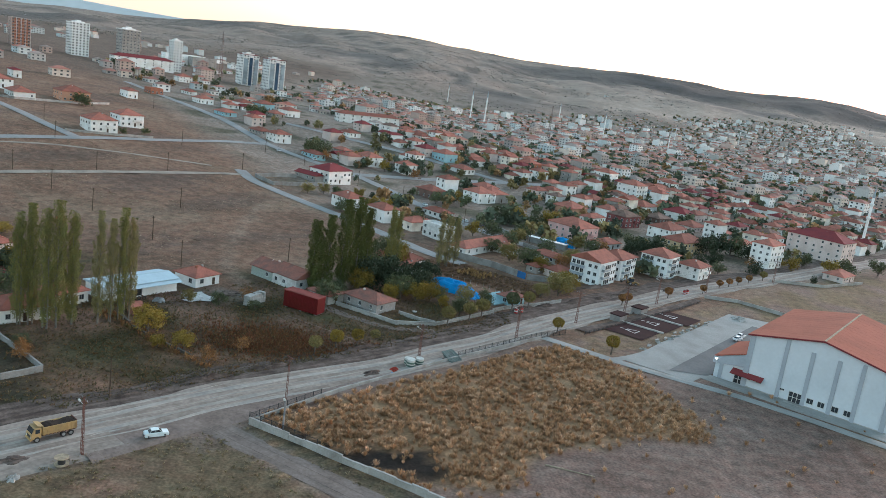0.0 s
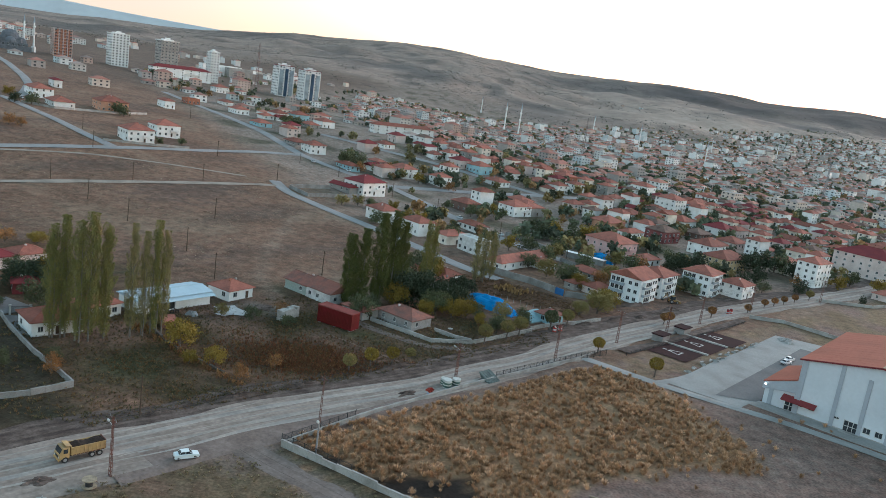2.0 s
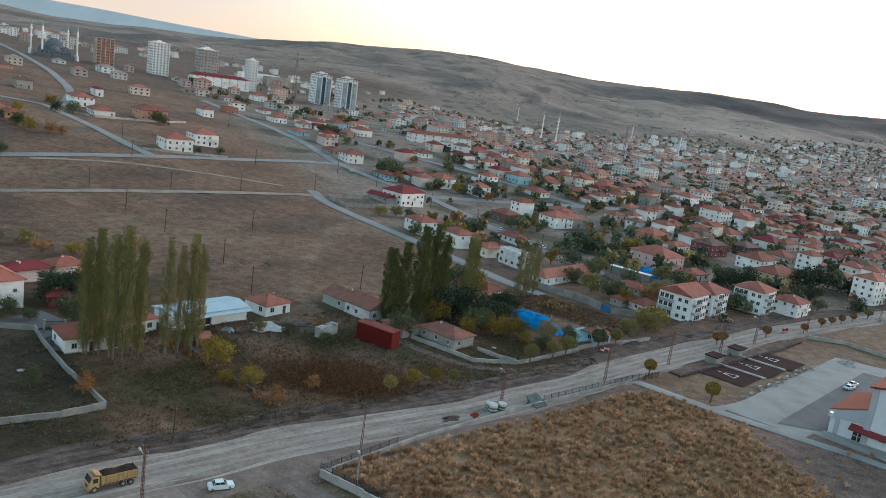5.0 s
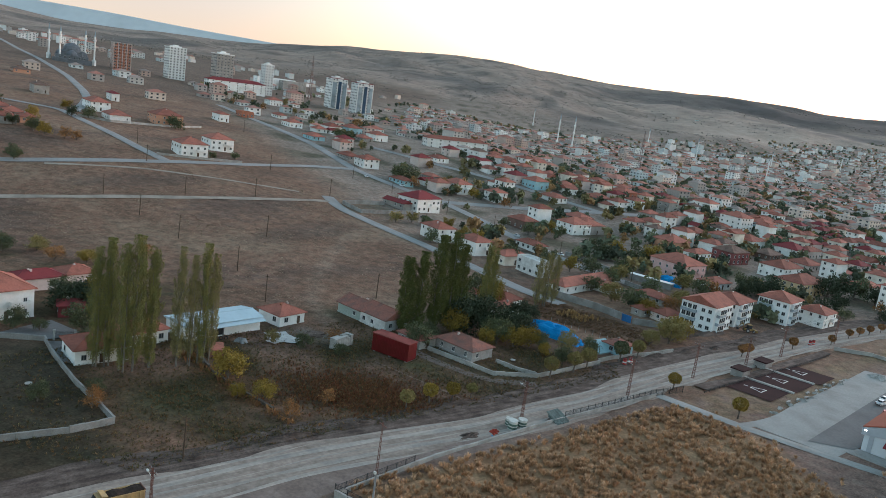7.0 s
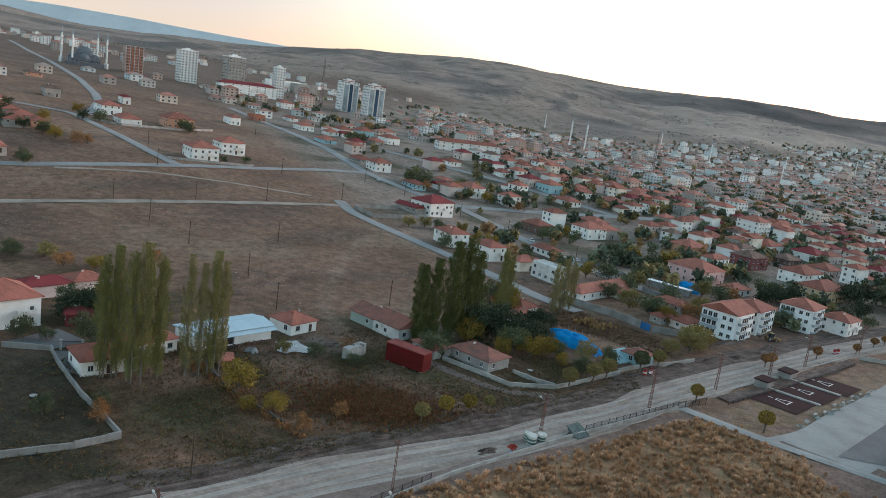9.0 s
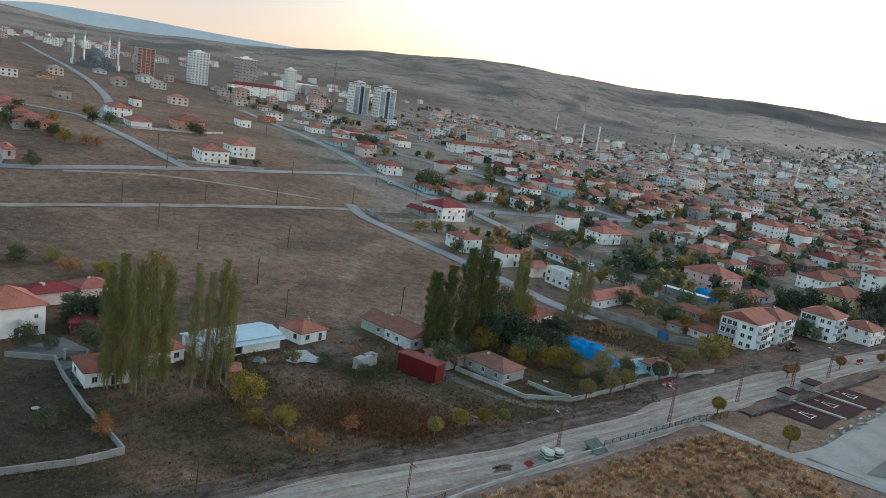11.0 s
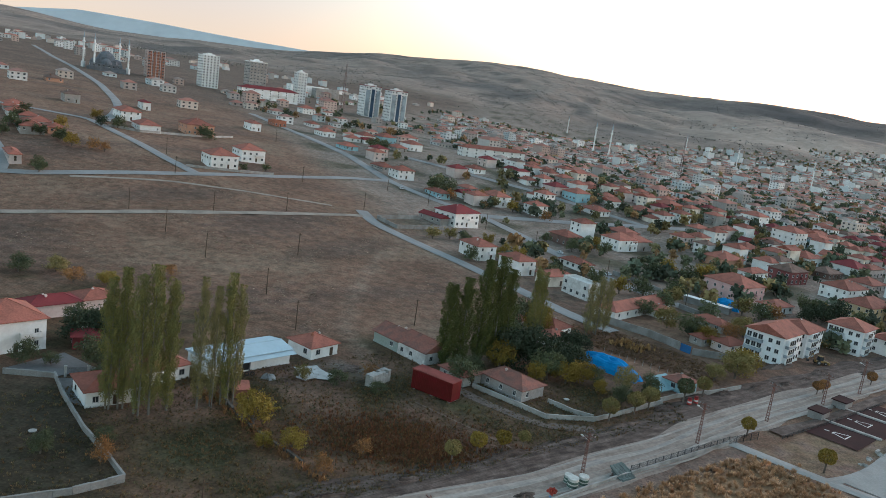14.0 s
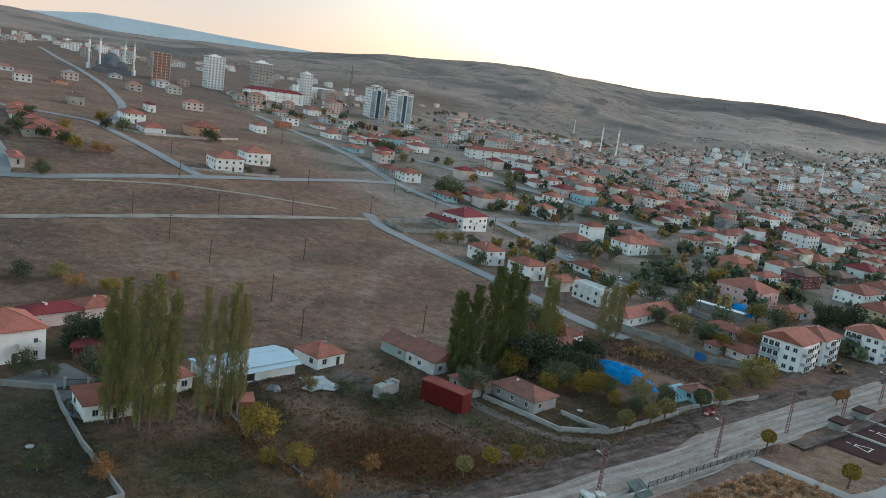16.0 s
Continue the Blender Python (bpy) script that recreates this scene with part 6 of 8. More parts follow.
dark_gate = thing("sliding_gate", pose(32.6, 367.6, 0, rz=-47), "black sheet-metal sliding gate by the avenue", "gate")
b = Build(); b.box(0, 10.2, -0.06, 0.06, 0.15, 2.7); piece("gate_leaf", b.mesh("gate_leaf", DARKMETAL), dark_gate)
for i in range(4):
    b = Build(); b.box(i * 3.35, i * 3.35 + 0.15, -0.16, -0.06, -0.2, 2.9); piece("post", b.mesh("post", GALV), dark_gate)
# log lying in the lot, with a stump
log = Build(); log.tube((0, 0, 0.18), (9.5, 0, 0.15), 0.18, 0.1, 8); log.tube((3, 0, 0.2), (3.6, 0.8, 0.3), 0.06, 0.03, 5)
tagged(new("log", log.mesh("log", TIMBER)), "long pale tree trunk lying on the bare lot", "log").matrix_basis = pose(26.5, 137.0, 0, rz=-12)
# pale sheets spread flat on the ground beside the small house
SHEET = mat("pale_sheeting", (0.42, 0.43, 0.43), 0.9, 0.1, 1.5, 0.4, 0.02, tint=(0.33, 0.335, 0.335))
for k, (x, y, yaw, w, d) in enumerate(((-66.5, 210.0, 40, 6.5, 5.0), (-62.5, 208.2, 10, 5.2, 4.4), (-65.6, 205.4, 65, 4.2, 3.2))):
    n = 8
    vs = [((i / n - 0.5) * w * (1 + 0.12 * float(wavy(j, k * 9, 3, k))), (j / n - 0.5) * d * (1 + 0.15 * float(wavy(i, k * 7, 3, k + 2))), 0.16 + 0.05 * k + 0.07 * float(wavy(i * 2, j * 2, 3, k))) for j in range(n + 1) for i in range(n + 1)]
    me = bpy.data.meshes.new("sheet")
    me.from_pydata(vs, [], [(j * 9 + i, j * 9 + i + 1, j * 9 + i + 10, j * 9 + i + 9) for j in range(n) for i in range(n)])
    me.materials.append(SHEET)
    tagged(new("ground_sheet", me), "pale plastic sheet spread flat on the ground", "sheet", "sheets on the ground").matrix_basis = pose(x, y, 0.1, rz=yaw)
# tyres by the shed
for x, y in ((-79.2, 198.8), (-78.0, 199.6), (-76.9, 200.3)):
    b = Build()
    for k in range(12):
        a0, a1 = k * math.pi / 6, (k + 1) * math.pi / 6
        b.tube((0.42 * math.cos(a0), 0, 0.55 + 0.42 * math.sin(a0)), (0.42 * math.cos(a1), 0, 0.55 + 0.42 * math.sin(a1)), 0.14, n=6)
    tagged(new("tyre", b.mesh("tyre", DARKMETAL)), "worn black tyre leaning by the shed", "tyre", "tyres by the shed").matrix_basis = pose(x, y, 0.0, -14, 0, 20)
# red tin hut behind the poplars
tin = thing("tin_hut", pose(-75.4, 186.8, 0, rz=30), "small red tin hut with a slanting roof", "hut")
b = Build(); b.box(0, 3.2, 0, 3, -0.3, 2.0); piece("wall", b.mesh("wall", ROOF["old"]), tin)
b = Build(); b.solid([(-0.3, -0.4, 1.95), (3.5, -0.4, 1.95), (3.5, 3.3, 2.7), (-0.3, 3.3, 2.7)], [(-0.3, -0.4, 2.05), (3.5, -0.4, 2.05), (3.5, 3.3, 2.8), (-0.3, 3.3, 2.8)])
piece("roof", b.mesh("roof", ROOF["terra"]), tin)
# water dish and small junk in the hut's yard
for x, y in ((-4.5, 224.0), (-100, 156)):
    b = Build(); b.tube((0, 0, 0), (0, 0, 0.25), 0.6, 0.75, 14)
    tagged(new("tub", b.mesh("tub", CONCRETE)), "shallow pale tub lying on the ground", "tub", "tubs in the yards").matrix_basis = pose(x, y, 0.1)
# fence stakes round the stubble plot
stakes = thing("stake_fence", pose(18, 256, 0), "row of pale stakes round the stubble plot", "fence")
for i in range(12):
    b = Build(); b.tube((0, 0, -0.2), (0.05, 0, 1.6), 0.07, 0.05, 6)
    piece("stake", b.mesh("stake", CONCRETE), stakes, pose(-12 + i * 2.2, 14 - i * 1.3, 0.1))


# ---- trees ----
def leaf_mesh(key, points, size, material, seed, tall=0.0):
    """A crown: one small bent leaf spray at each point, turned at random."""
    def make():
        rng = np.random.RandomState(seed)
        n = len(points)
        P = np.array(points)
        a, bq = rng.uniform(0, 2 * np.pi, n), rng.uniform(-0.9, 0.9, n)
        u = np.stack([np.cos(a), np.sin(a), bq * 0.7], -1)
        w = np.stack([-np.sin(a) * bq, np.cos(a) * bq, 0.6 + rng.uniform(-0.5, 0.6, n)], -1)
        u /= np.linalg.norm(u, axis=1)[:, None]
        w /= np.linalg.norm(w, axis=1)[:, None]
        s = (size * rng.uniform(0.6, 1.35, n))[:, None]
        if tall:
            w = w * 0.35 + np.array((0, 0, tall))
            u = u * np.array((0.62, 0.62, 0.3))
        V = np.stack([P - u * s * 0.5, P + w * s * 0.55, P + u * s * 0.5, P - w * s * 0.55], 1).reshape(-1, 3)
        me = bpy.data.meshes.new("crown")
        me.from_pydata(V.tolist(), [], np.arange(n * 4).reshape(-1, 4).tolist())
        me.materials.append(material)
        return me
    return shared(key, make)


def limbs_mesh(key, make_limbs, material):
    def make():
        b = Build()
        for p, q, r0, r1 in make_limbs():
            b.tube(p, q, r0, r1, 6)
        return b.mesh("trunk", material)
    return shared(key, make)


def poplar(x, y, h, width, leaf, variant, label="tall slender poplar with thinning autumn leaves", bare=0.16, thin=1.0):
    """A poplar: rising limbs round a leading stem, each with its own plume of leaves, so that the outline is ragged."""
    key = ("poplar", leaf, variant, bare)
    rng = np.random.RandomState(variant * 7 + 3)
    pts = []
    if key not in MESHES:
        plumes = []
        for k in range(54):
            f = (k + rng.uniform(0, 1)) / 54
            z = bare * 0.5 + (0.92 - bare * 0.5) * f ** 1.08
            reach = (0.5 + 0.75 * math.sin(math.pi * min(1.0, 0.18 + 0.86 * f)) ** 0.8) * rng.uniform(0.55, 1.15)
            a = k * 2.4 + rng.uniform(-0.5, 0.5)
            plumes.append((a, z, 0.74 * reach, rng.uniform(0.07, 0.15), rng.uniform(0.2, 0.36)))
        for a, z, reach, rise, fat in plumes:
            n = int(17000 / 54 * rng.uniform(0.5, 1.4) * thin)
            t = rng.beta(1.7, 1.1, n)
            off = rng.normal(0, 1, (n, 3))
            off /= np.linalg.norm(off, axis=1)[:, None]
            off *= (rng.uniform(0.15, 1.0, n) ** 0.5 * fat * (0.55 + 0.6 * np.sin(np.pi * t)))[:, None]
            px = (reach * t * math.cos(a) + off[:, 0]) * 2.3
            py = (reach * t * math.sin(a) + off[:, 1]) * 2.3
            pz = np.minimum((z + rise * t) * 25 + off[:, 2] * 5.5, 25.2 + off[:, 2])
            pts += np.stack([px, py, pz], -1).tolist()
    crown = leaf_mesh(key, pts, 0.25, LEAF[leaf], variant + 11, 0.5)

    ob = thing("poplar", pose(x, y, hz(x, y), rz=variant * 77 + x * 31), label, "tree", "poplars")
    r = random.Random(variant)
    for k in range(2):
        ox, oy = r.uniform(-0.5, 0.5), r.uniform(-0.5, 0.5)
        stem = [((ox, oy, -0.4), (ox * 1.3, oy * 1.3, 9), 0.2, 0.14), ((ox * 1.3, oy * 1.3, 8.9), (ox * 0.6, oy * 0.6, 23), 0.14, 0.03)]
        piece("trunk", limbs_mesh(("poplar_trunk", variant, k), lambda: stem, PALEBARK), ob)
    for k in range(12):
        z, a, up = 2.5 + 1.3 * k + r.uniform(-0.6, 0.6), k * 2.4, r.uniform(2.4, 4.2)
        limb = [((0.2 * math.cos(a), 0.2 * math.sin(a), z), (1.5 * math.cos(a), 1.5 * math.sin(a), z + up), 0.07, 0.02)]
        piece("branch", limbs_mesh(("poplar_branch", variant, k), lambda: limb, PALEBARK), ob)
    piece("crown", crown, ob)
    ob.scale = (width / 4.3, width / 4.3, h / 25)


LA, LB, LD = "tall slender poplar with green and yellow leaves", "dark green dense poplar beside the old house", "tall thin poplar with turning leaves"
for i, (x, y, h, w, leaf, lab) in enumerate((
        (-94.6, 170.4, 26.5, 4.6, "poplar", LA), (-92.4, 171.6, 28.5, 4.6, "poplar", LA), (-88.4, 170.4, 28, 4.6, "poplar", LA), (-86.2, 171.8, 30, 5.2, "poplar", LA), (-84.2, 174.4, 27.5, 4.4, "poplar", LA),
        (-79.6, 178.2, 27.5, 3.8, "poplar_thin", LD), (-77.6, 180.4, 25.5, 3.6, "poplar_thin", LD), (-75.8, 182.6, 28, 4.4, "poplar", LA), (-74.4, 184.6, 25.5, 3.8, "poplar_thin", LD),
        (-37.2, 232.0, 22, 6.2, "poplar_dark", LB), (-33.6, 234.4, 23.5, 6.4, "poplar_dark", LB), (-29.2, 239.0, 28, 6.8, "poplar_dark", LB), (-26.0, 244.0, 28.5, 6.4, "poplar_dark", LB), (-23.2, 247.4, 25, 5.6, "poplar_dark", LB),
        (-16.6, 261.0, 24, 4.4, "poplar", LA), (-14.6, 265.0, 22, 4.0, "poplar", LA),
        (0.4, 283.0, 18, 4.2, "poplar_thin", LD), (3.2, 287.0, 19, 4.6, "poplar_thin", LD), (6.2, 291.0, 18, 4.2, "poplar_thin", LD))):
    poplar(x, y, h, w, leaf, i % 5, lab, 0.14 if leaf == "poplar_thin" else 0.1 if leaf == "poplar" else 0.02, 0.75 if leaf == "poplar_thin" else 1.0 if leaf == "poplar" else 1.5)


def crown_points(seed, n, clumps=11, low=0.32, wide=0.5):
    rng = np.random.RandomState(seed)
    cs = [(rng.uniform(-1, 1) * wide * 0.7, rng.uniform(-1, 1) * wide * 0.7, rng.uniform(low + 0.08, 0.84), rng.uniform(0.13, 0.24)) for _ in range(clumps)]
    pts = []
    for _ in range(n):
        cx, cy, cz, r = cs[rng.randint(clumps)]
        d = rng.normal(0, 1, 3)
        d = d / np.linalg.norm(d) * r * rng.uniform(0.4, 1.2)
        pts.append((cx + d[0], cy + d[1], cz + d[2] * 0.85))
    return pts


def ball_points(seed, n):
    rng = np.random.RandomState(seed)
    d = rng.normal(0, 1, (n, 3))
    d /= np.linalg.norm(d, axis=1)[:, None]
    d *= (0.3 * rng.uniform(0.5, 1.0, (n, 1)) ** 0.5) * (1 + 0.12 * np.sin(5 * d[:, :1] + seed) * np.sin(4 * d[:, 1:2]))
    return (d * np.array((1, 1, 0.95)) + np.array((0, 0, 0.66))).tolist()


def tree_kind(leaf, variant, n, wide, low, name, label, group, size):
    """One broad tree a metre high, to be copied and scaled."""
    ob = thing(name, pose(0, 0, -500), label, "tree", group)

    def limbs():
        r = random.Random(variant * 3 + 1)
        out = [((0, 0, -0.05), (0.02, 0.01, low + 0.1), 0.035, 0.025), ((0.02, 0.01, low + 0.1), (0, 0.02, 0.75), 0.025, 0.008)]
        for k in range(7):
            a = k * 0.9 + r.random()
            z = low * r.uniform(0.7, 1.3)
            out.append(((0.01, 0.01, z), (wide * 0.6 * math.cos(a), wide * 0.6 * math.sin(a), z + r.uniform(0.2, 0.4)), 0.015, 0.005))
        return out
    piece("trunk", limbs_mesh(("trunk", leaf, variant), limbs, BARK), ob)
    piece("crown", leaf_mesh(("crown", leaf, variant), ball_points(variant, n) if wide < 0.4 else crown_points(variant * 5 + 2, n, 22, low, wide), size, LEAF[leaf], variant), ob)
    return ob


KINDS = {}
for leaf, words in (("green", "broad garden tree with dull green leaves"), ("yellow", "garden tree with yellow autumn leaves"), ("rust", "small tree with rusty autumn leaves"),
                    ("pine", "dark evergreen tree among the houses"), ("sparse", "thin-leaved olive-brown garden tree")):
    KINDS[leaf] = [tree_kind(leaf, v, 1150 if leaf != "rust" else 750, 0.48, 0.14 if leaf != "pine" else 0.08, "tree", words, "garden trees", 0.062) for v in range(3)]
    KINDS[leaf + "_round"] = [tree_kind(leaf, v + 5, 2200, 0.33, 0.34, "tree", "small round-clipped tree with " + words.split(" with ")[-1] if " with " in words else "small dark round tree", "trees along the road", 0.042) for v in range(2)]
    KINDS[leaf + "_near"] = [tree_kind(leaf, v + 9, 3000 if leaf != "rust" else 1800, 0.48, 0.14 if leaf != "pine" else 0.06, "tree", words, "garden trees", 0.04) for v in range(2)]
USED = set()


def tree(x, y, h, leaf, k=0, flat=1.0):
    if y < 330 and leaf + "_near" in KINDS:
        leaf += "_near"
    src = KINDS[leaf][k % len(KINDS[leaf])]
    m = pose(x, y, hz(x, y), rz=(x * 37 + y * 11) % 360)
    if src not in USED:
        USED.add(src)
        src.matrix_basis = m
        ob = src
    else:
        ob = copy_thing(src, m)
    ob.scale = (h * flat, h * flat, h)
    return ob


# round-clipped trees along the road
for i, (x, y, h, leaf) in enumerate(((-26.2, 178.2, 5.0, "sparse_round"), (-21.8, 183.6, 5.4, "yellow_round"), (-17.1, 187.6, 5.0, "yellow_round"), (-13.0, 191.8, 4.0, "sparse_round"),
                                     (5.6, 215.6, 6.2, "sparse_round"), (12.0, 223.4, 6.2, "sparse_round"), (15.8, 228.2, 6.4, "sparse_round"), (25.6, 238.8, 7.0, "green_round"), (38.6, 223.4, 5.2, "yellow_round"),
                                     (52.6, 210.4, 6.0, "yellow_round"), (31.5, 246.0, 6.0, "sparse_round"), (66.6, 266.6, 4.6, "rust_round"), (69.0, 268.8, 4.6, "rust_round"), (88, 286.5, 4.8, "rust_round"),
                                     (106, 302, 4.2, "rust_round"), (117, 316, 4.2, "rust_round"), (123, 322, 4.2, "rust_round"), (129, 328, 4.2, "rust_round"), (136, 335, 4.2, "rust_round"), (146, 345, 5, "sparse_round"))):
    tree(x, y, h, leaf, i, 1.15)
# trees of the near gardens
for i, (x, y, h, leaf, flat) in enumerate((
        (-66.5, 176.8, 7.5, "yellow", 1.1), (-47.6, 162.8, 4.5, "rust", 1.0), (-55.5, 170, 4.5, "yellow", 1.3), (-43, 174, 3.5, "rust", 1.2), (-61, 168, 3.5, "yellow", 1.2),
        (-83.5, 151.2, 5.0, "rust", 1.0), (-86.5, 157, 3.6, "green", 1.2), (-94, 150, 4.5, "green", 1.1), (-107, 187, 8.5, "green", 1.2), (-120, 201.5, 9, "pine", 1.3), (-113, 203.5, 8.5, "green", 1.1), (-116, 207, 9, "yellow", 1.0), (-123.5, 205, 8, "green", 1.2),
        (-122.4, 182.6, 5.5, "green", 1.3), (-117, 184.5, 3.2, "green", 1.3), (-102, 178, 5, "green", 1.0), (-52, 212, 4.5, "rust", 0.9), (-58, 205, 4, "green", 1.3), (-66, 204, 3.8, "sparse", 1.2), (-48, 205, 3, "green", 1.6),
        (-31, 221, 7.5, "green", 1.1), (-19.5, 241, 12, "pine", 1.1), (-14, 243, 12.5, "pine", 1.1), (-23, 238, 9, "yellow", 1.0), (-10, 236, 8.5, "green", 1.1), (-5, 236, 7, "yellow", 1.1), (-0.5, 238, 6.5, "yellow", 1.1),
        (2.5, 240, 5.5, "green", 1.1), (-7, 243, 10, "pine", 1.1), (-3, 247, 8, "green", 1.1), (-13, 232, 6, "yellow", 1.0), (4, 233, 4.5, "yellow", 0.9), (10.5, 238.5, 7.5, "sparse", 0.9), (16.5, 238.5, 6.5, "green", 1.0), (9, 228, 5.5, "green", 1.1),
        (-4, 260, 9, "pine", 1.1), (-1.5, 262, 7, "pine", 1.1), (-18, 251, 10, "pine", 1.0), (-22, 255, 10, "green", 1.0), (-29, 228, 6, "green", 1.0), (44, 268, 9, "sparse", 1.3), (48, 274, 8.5, "yellow", 1.2), (37, 262, 5.5, "sparse", 1.2),
        (-15, 274, 10.5, "yellow", 1.0), (-19.5, 283, 9.5, "green", 1.0), (-24, 268, 11, "green", 0.9), (22, 322, 7, "green", 1.1), (29, 312, 8.5, "sparse", 1.2), (36, 306, 8.5, "green", 1.2), (41, 300, 7, "yellow", 1.2),
        (50, 310, 7, "rust", 1.1), (56, 318, 8.5, "sparse", 1.2), (61, 306, 7.5, "sparse", 1.2), (46, 334, 8, "green", 1.2), (68, 345, 8.5, "green", 1.2), (62, 352, 8.5, "sparse", 1.3), (74, 352, 8, "rust", 1.2),
        (88, 358, 9, "pine", 1.1), (95, 362, 10, "pine", 1.1), (102, 370, 10.5, "pine", 1.1), (92, 372, 9.5, "green", 1.1), (108, 362, 8.5, "green", 1.1), (118, 352, 8, "pine", 1.1), (128, 362, 8.5, "pine", 1.1),
        (126, 346, 6, "green", 1.2), (146, 356, 7.5, "pine", 1.1), (133, 388, 11, "pine", 1.2), (141, 396, 12, "pine", 1.3), (150, 402, 11.5, "green", 1.2), (156, 392, 10, "pine", 1.2),
        (172, 352, 5, "pine", 0.7), (174, 384, 7.5, "yellow", 1.2), (185, 395, 8.5, "green", 1.2), (196, 388, 8, "yellow", 1.2), (207, 392, 9, "green", 1.2), (228, 402, 9, "green", 1.2), (150, 371, 6.5, "rust", 1.1),
        (-48, 356.1, 6.9, "green", 1.1), (-29.7, 371.9, 7.9, "yellow", 1.0), (-12, 349.8, 8.4, "green", 1.2), (-36.6, 379, 6.4, "yellow", 1.2), (4, 358, 8, "green", 1.1), (14, 352, 8, "yellow", 1.1), (24, 356, 9, "green", 1.2), (34, 348, 8.5, "sparse", 1.2),
        (30, 338, 8, "green", 1.2), (38, 366, 8, "green", 1.2), (30, 396, 8.5, "green", 1.2), (38, 406, 9, "yellow", 1.2), (46, 398, 9, "green", 1.2), (54, 408, 9.5, "yellow", 1.2), (25.8, 409.3, 7.9, "green", 1.1), (60, 392, 8.5, "green", 1.2),
        (-61.9, 387.5, 5.9, "sparse", 1.3), (-68.7, 380.7, 5.9, "sparse", 1.3), (-55, 392.4, 5.4, "green", 1.3), (-45.3, 395.1, 5.9, "yellow", 1.2), (-6, 424.9, 7.4, "green", 1.2), (3.9, 438.8, 7.9, "yellow", 1.2), (9.8, 431.6, 7.4, "green", 1.2), (-19.8, 434.8, 5.9, "green", 1.2),
        (-131, 262, 4, "rust", 1.4), (-150, 240, 5, "rust", 1.5), (-160, 246, 5, "sparse", 1.6), (-141, 243, 4.5, "yellow", 1.6), (-168, 240, 6, "green", 1.4), (-176, 236, 6, "green", 1.4))):
    tree(x, y, h, leaf, i, flat)
# trees near the white houses on the rise
for i, (x, y, h, leaf) in enumerate(((-177.3, 417.7, 4.6, "green"), (-171.8, 434.4, 4.6, "green"), (-272, 455.9, 7.8, "green"), (-277.2, 447.5, 7, "pine"), (-240.3, 499, 8, "green"), (-233.9, 493.4, 7.1, "green"), (-293.7, 467.7, 6.9, "yellow"), (-257.5, 384.4, 7.3, "green"), (-292.6, 393.2, 7.1, "green"), (-280.6, 387.8, 7.2, "green"), (-299.6, 409.5, 6.9, "green"), (-278.6, 413, 7, "yellow"), (-270.9, 387.5, 6.3, "green"), (-263.2, 392.2, 6.3, "rust"), (-260.7, 390.1, 6.3, "green"), (-311.1, 428.8, 6.8, "green"),
                                     (-249.9, 382.1, 7.3, "yellow"), (-240.8, 385, 6.4, "rust"), (-235.3, 386.7, 5.5, "rust"), (-280.6, 373.5, 6.4, "green"), (-237.6, 340.3, 5.8, "green"), (-232.6, 335.7, 5.8, "green"), (-166, 628.6, 8.9, "green"), (-158.3, 621.8, 9.7, "green"),
                                     (-152.7, 613.3, 8.8, "green"), (-90.6, 503.1, 10.3, "green"), (-84.7, 511.7, 10.3, "green"), (-93.8, 512.6, 9.3, "green"), (-80, 493.9, 7.6, "rust"), (-66.4, 510.2, 8.5, "rust"), (-60.3, 521.4, 7.5, "green"), (-43.2, 504.2, 7.6, "yellow"), (-23.3, 500.5, 6.7, "rust"))):
    tree(x, y, h, leaf, i, 1.2)


# ---- dry grass and weeds, beyond counting ----
def tufts(name, label, spots, blades, h, spread, tints, seed, wide=0.07):
    """Tufts of bent blades in one mesh; each tuft has its own tint."""
    rng = np.random.RandomState(seed)
    n = len(spots)
    S = np.repeat(np.array(spots), blades, axis=0)
    m = len(S)
    a = rng.uniform(0, 2 * np.pi, m)
    size = np.repeat(rng.uniform(0.55, 1.35, n), blades)
    lean = rng.uniform(0.1, 1.0, m) * spread * size
    hh = h * size * rng.uniform(0.6, 1.15, m)
    r0 = rng.uniform(0, 0.35, m) * spread * size
    Z = height(S[:, 0], S[:, 1]) + 0.02
    base = np.stack([S[:, 0] + np.cos(a) * r0, S[:, 1] + np.sin(a) * r0, Z], -1)
    w = wide * (1 + 1.1 * rng.rand(m)) * size
    side_v = np.stack([-np.sin(a) * w, np.cos(a) * w, np.zeros(m)], -1)
    tip = base + np.stack([np.cos(a) * lean, np.sin(a) * lean, hh * (1 - 0.35 * (lean / (spread * 1.4 + 1e-6)))], -1)
    mid = (base + tip) / 2 + np.array((0, 0, 1)) * (0.18 * hh)[:, None]
    V = np.stack([base, mid + side_v, tip, mid - side_v], 1).reshape(-1, 3)
    me = bpy.data.meshes.new(name)
    me.from_pydata(V.tolist(), [], np.arange(m * 4).reshape(-1, 4).tolist())
    tn = np.array(tints)[rng.randint(len(tints), size=n)] * rng.uniform(0.8, 1.2, (n, 1))
    C = np.concatenate([np.repeat(np.repeat(tn, blades, axis=0), 4, axis=0), np.ones((m * 4, 1))], -1)
    lay = me.color_attributes.new("tint", "FLOAT_COLOR", "POINT")
    lay.data.foreach_set("color", C.astype(np.float32).ravel())
    me.materials.append(DRYGRASS)
    return tagged(new(name, me), label, "grass", kind="stuff")


def scatter(n, x0, x1, y0, y1, keep, seed):
    rng = np.random.RandomState(seed)
    P = np.stack([rng.uniform(x0, x1, n), rng.uniform(y0, y1, n)], -1)
    return P[keep(P[:, 0], P[:, 1]) > rng.rand(n)]


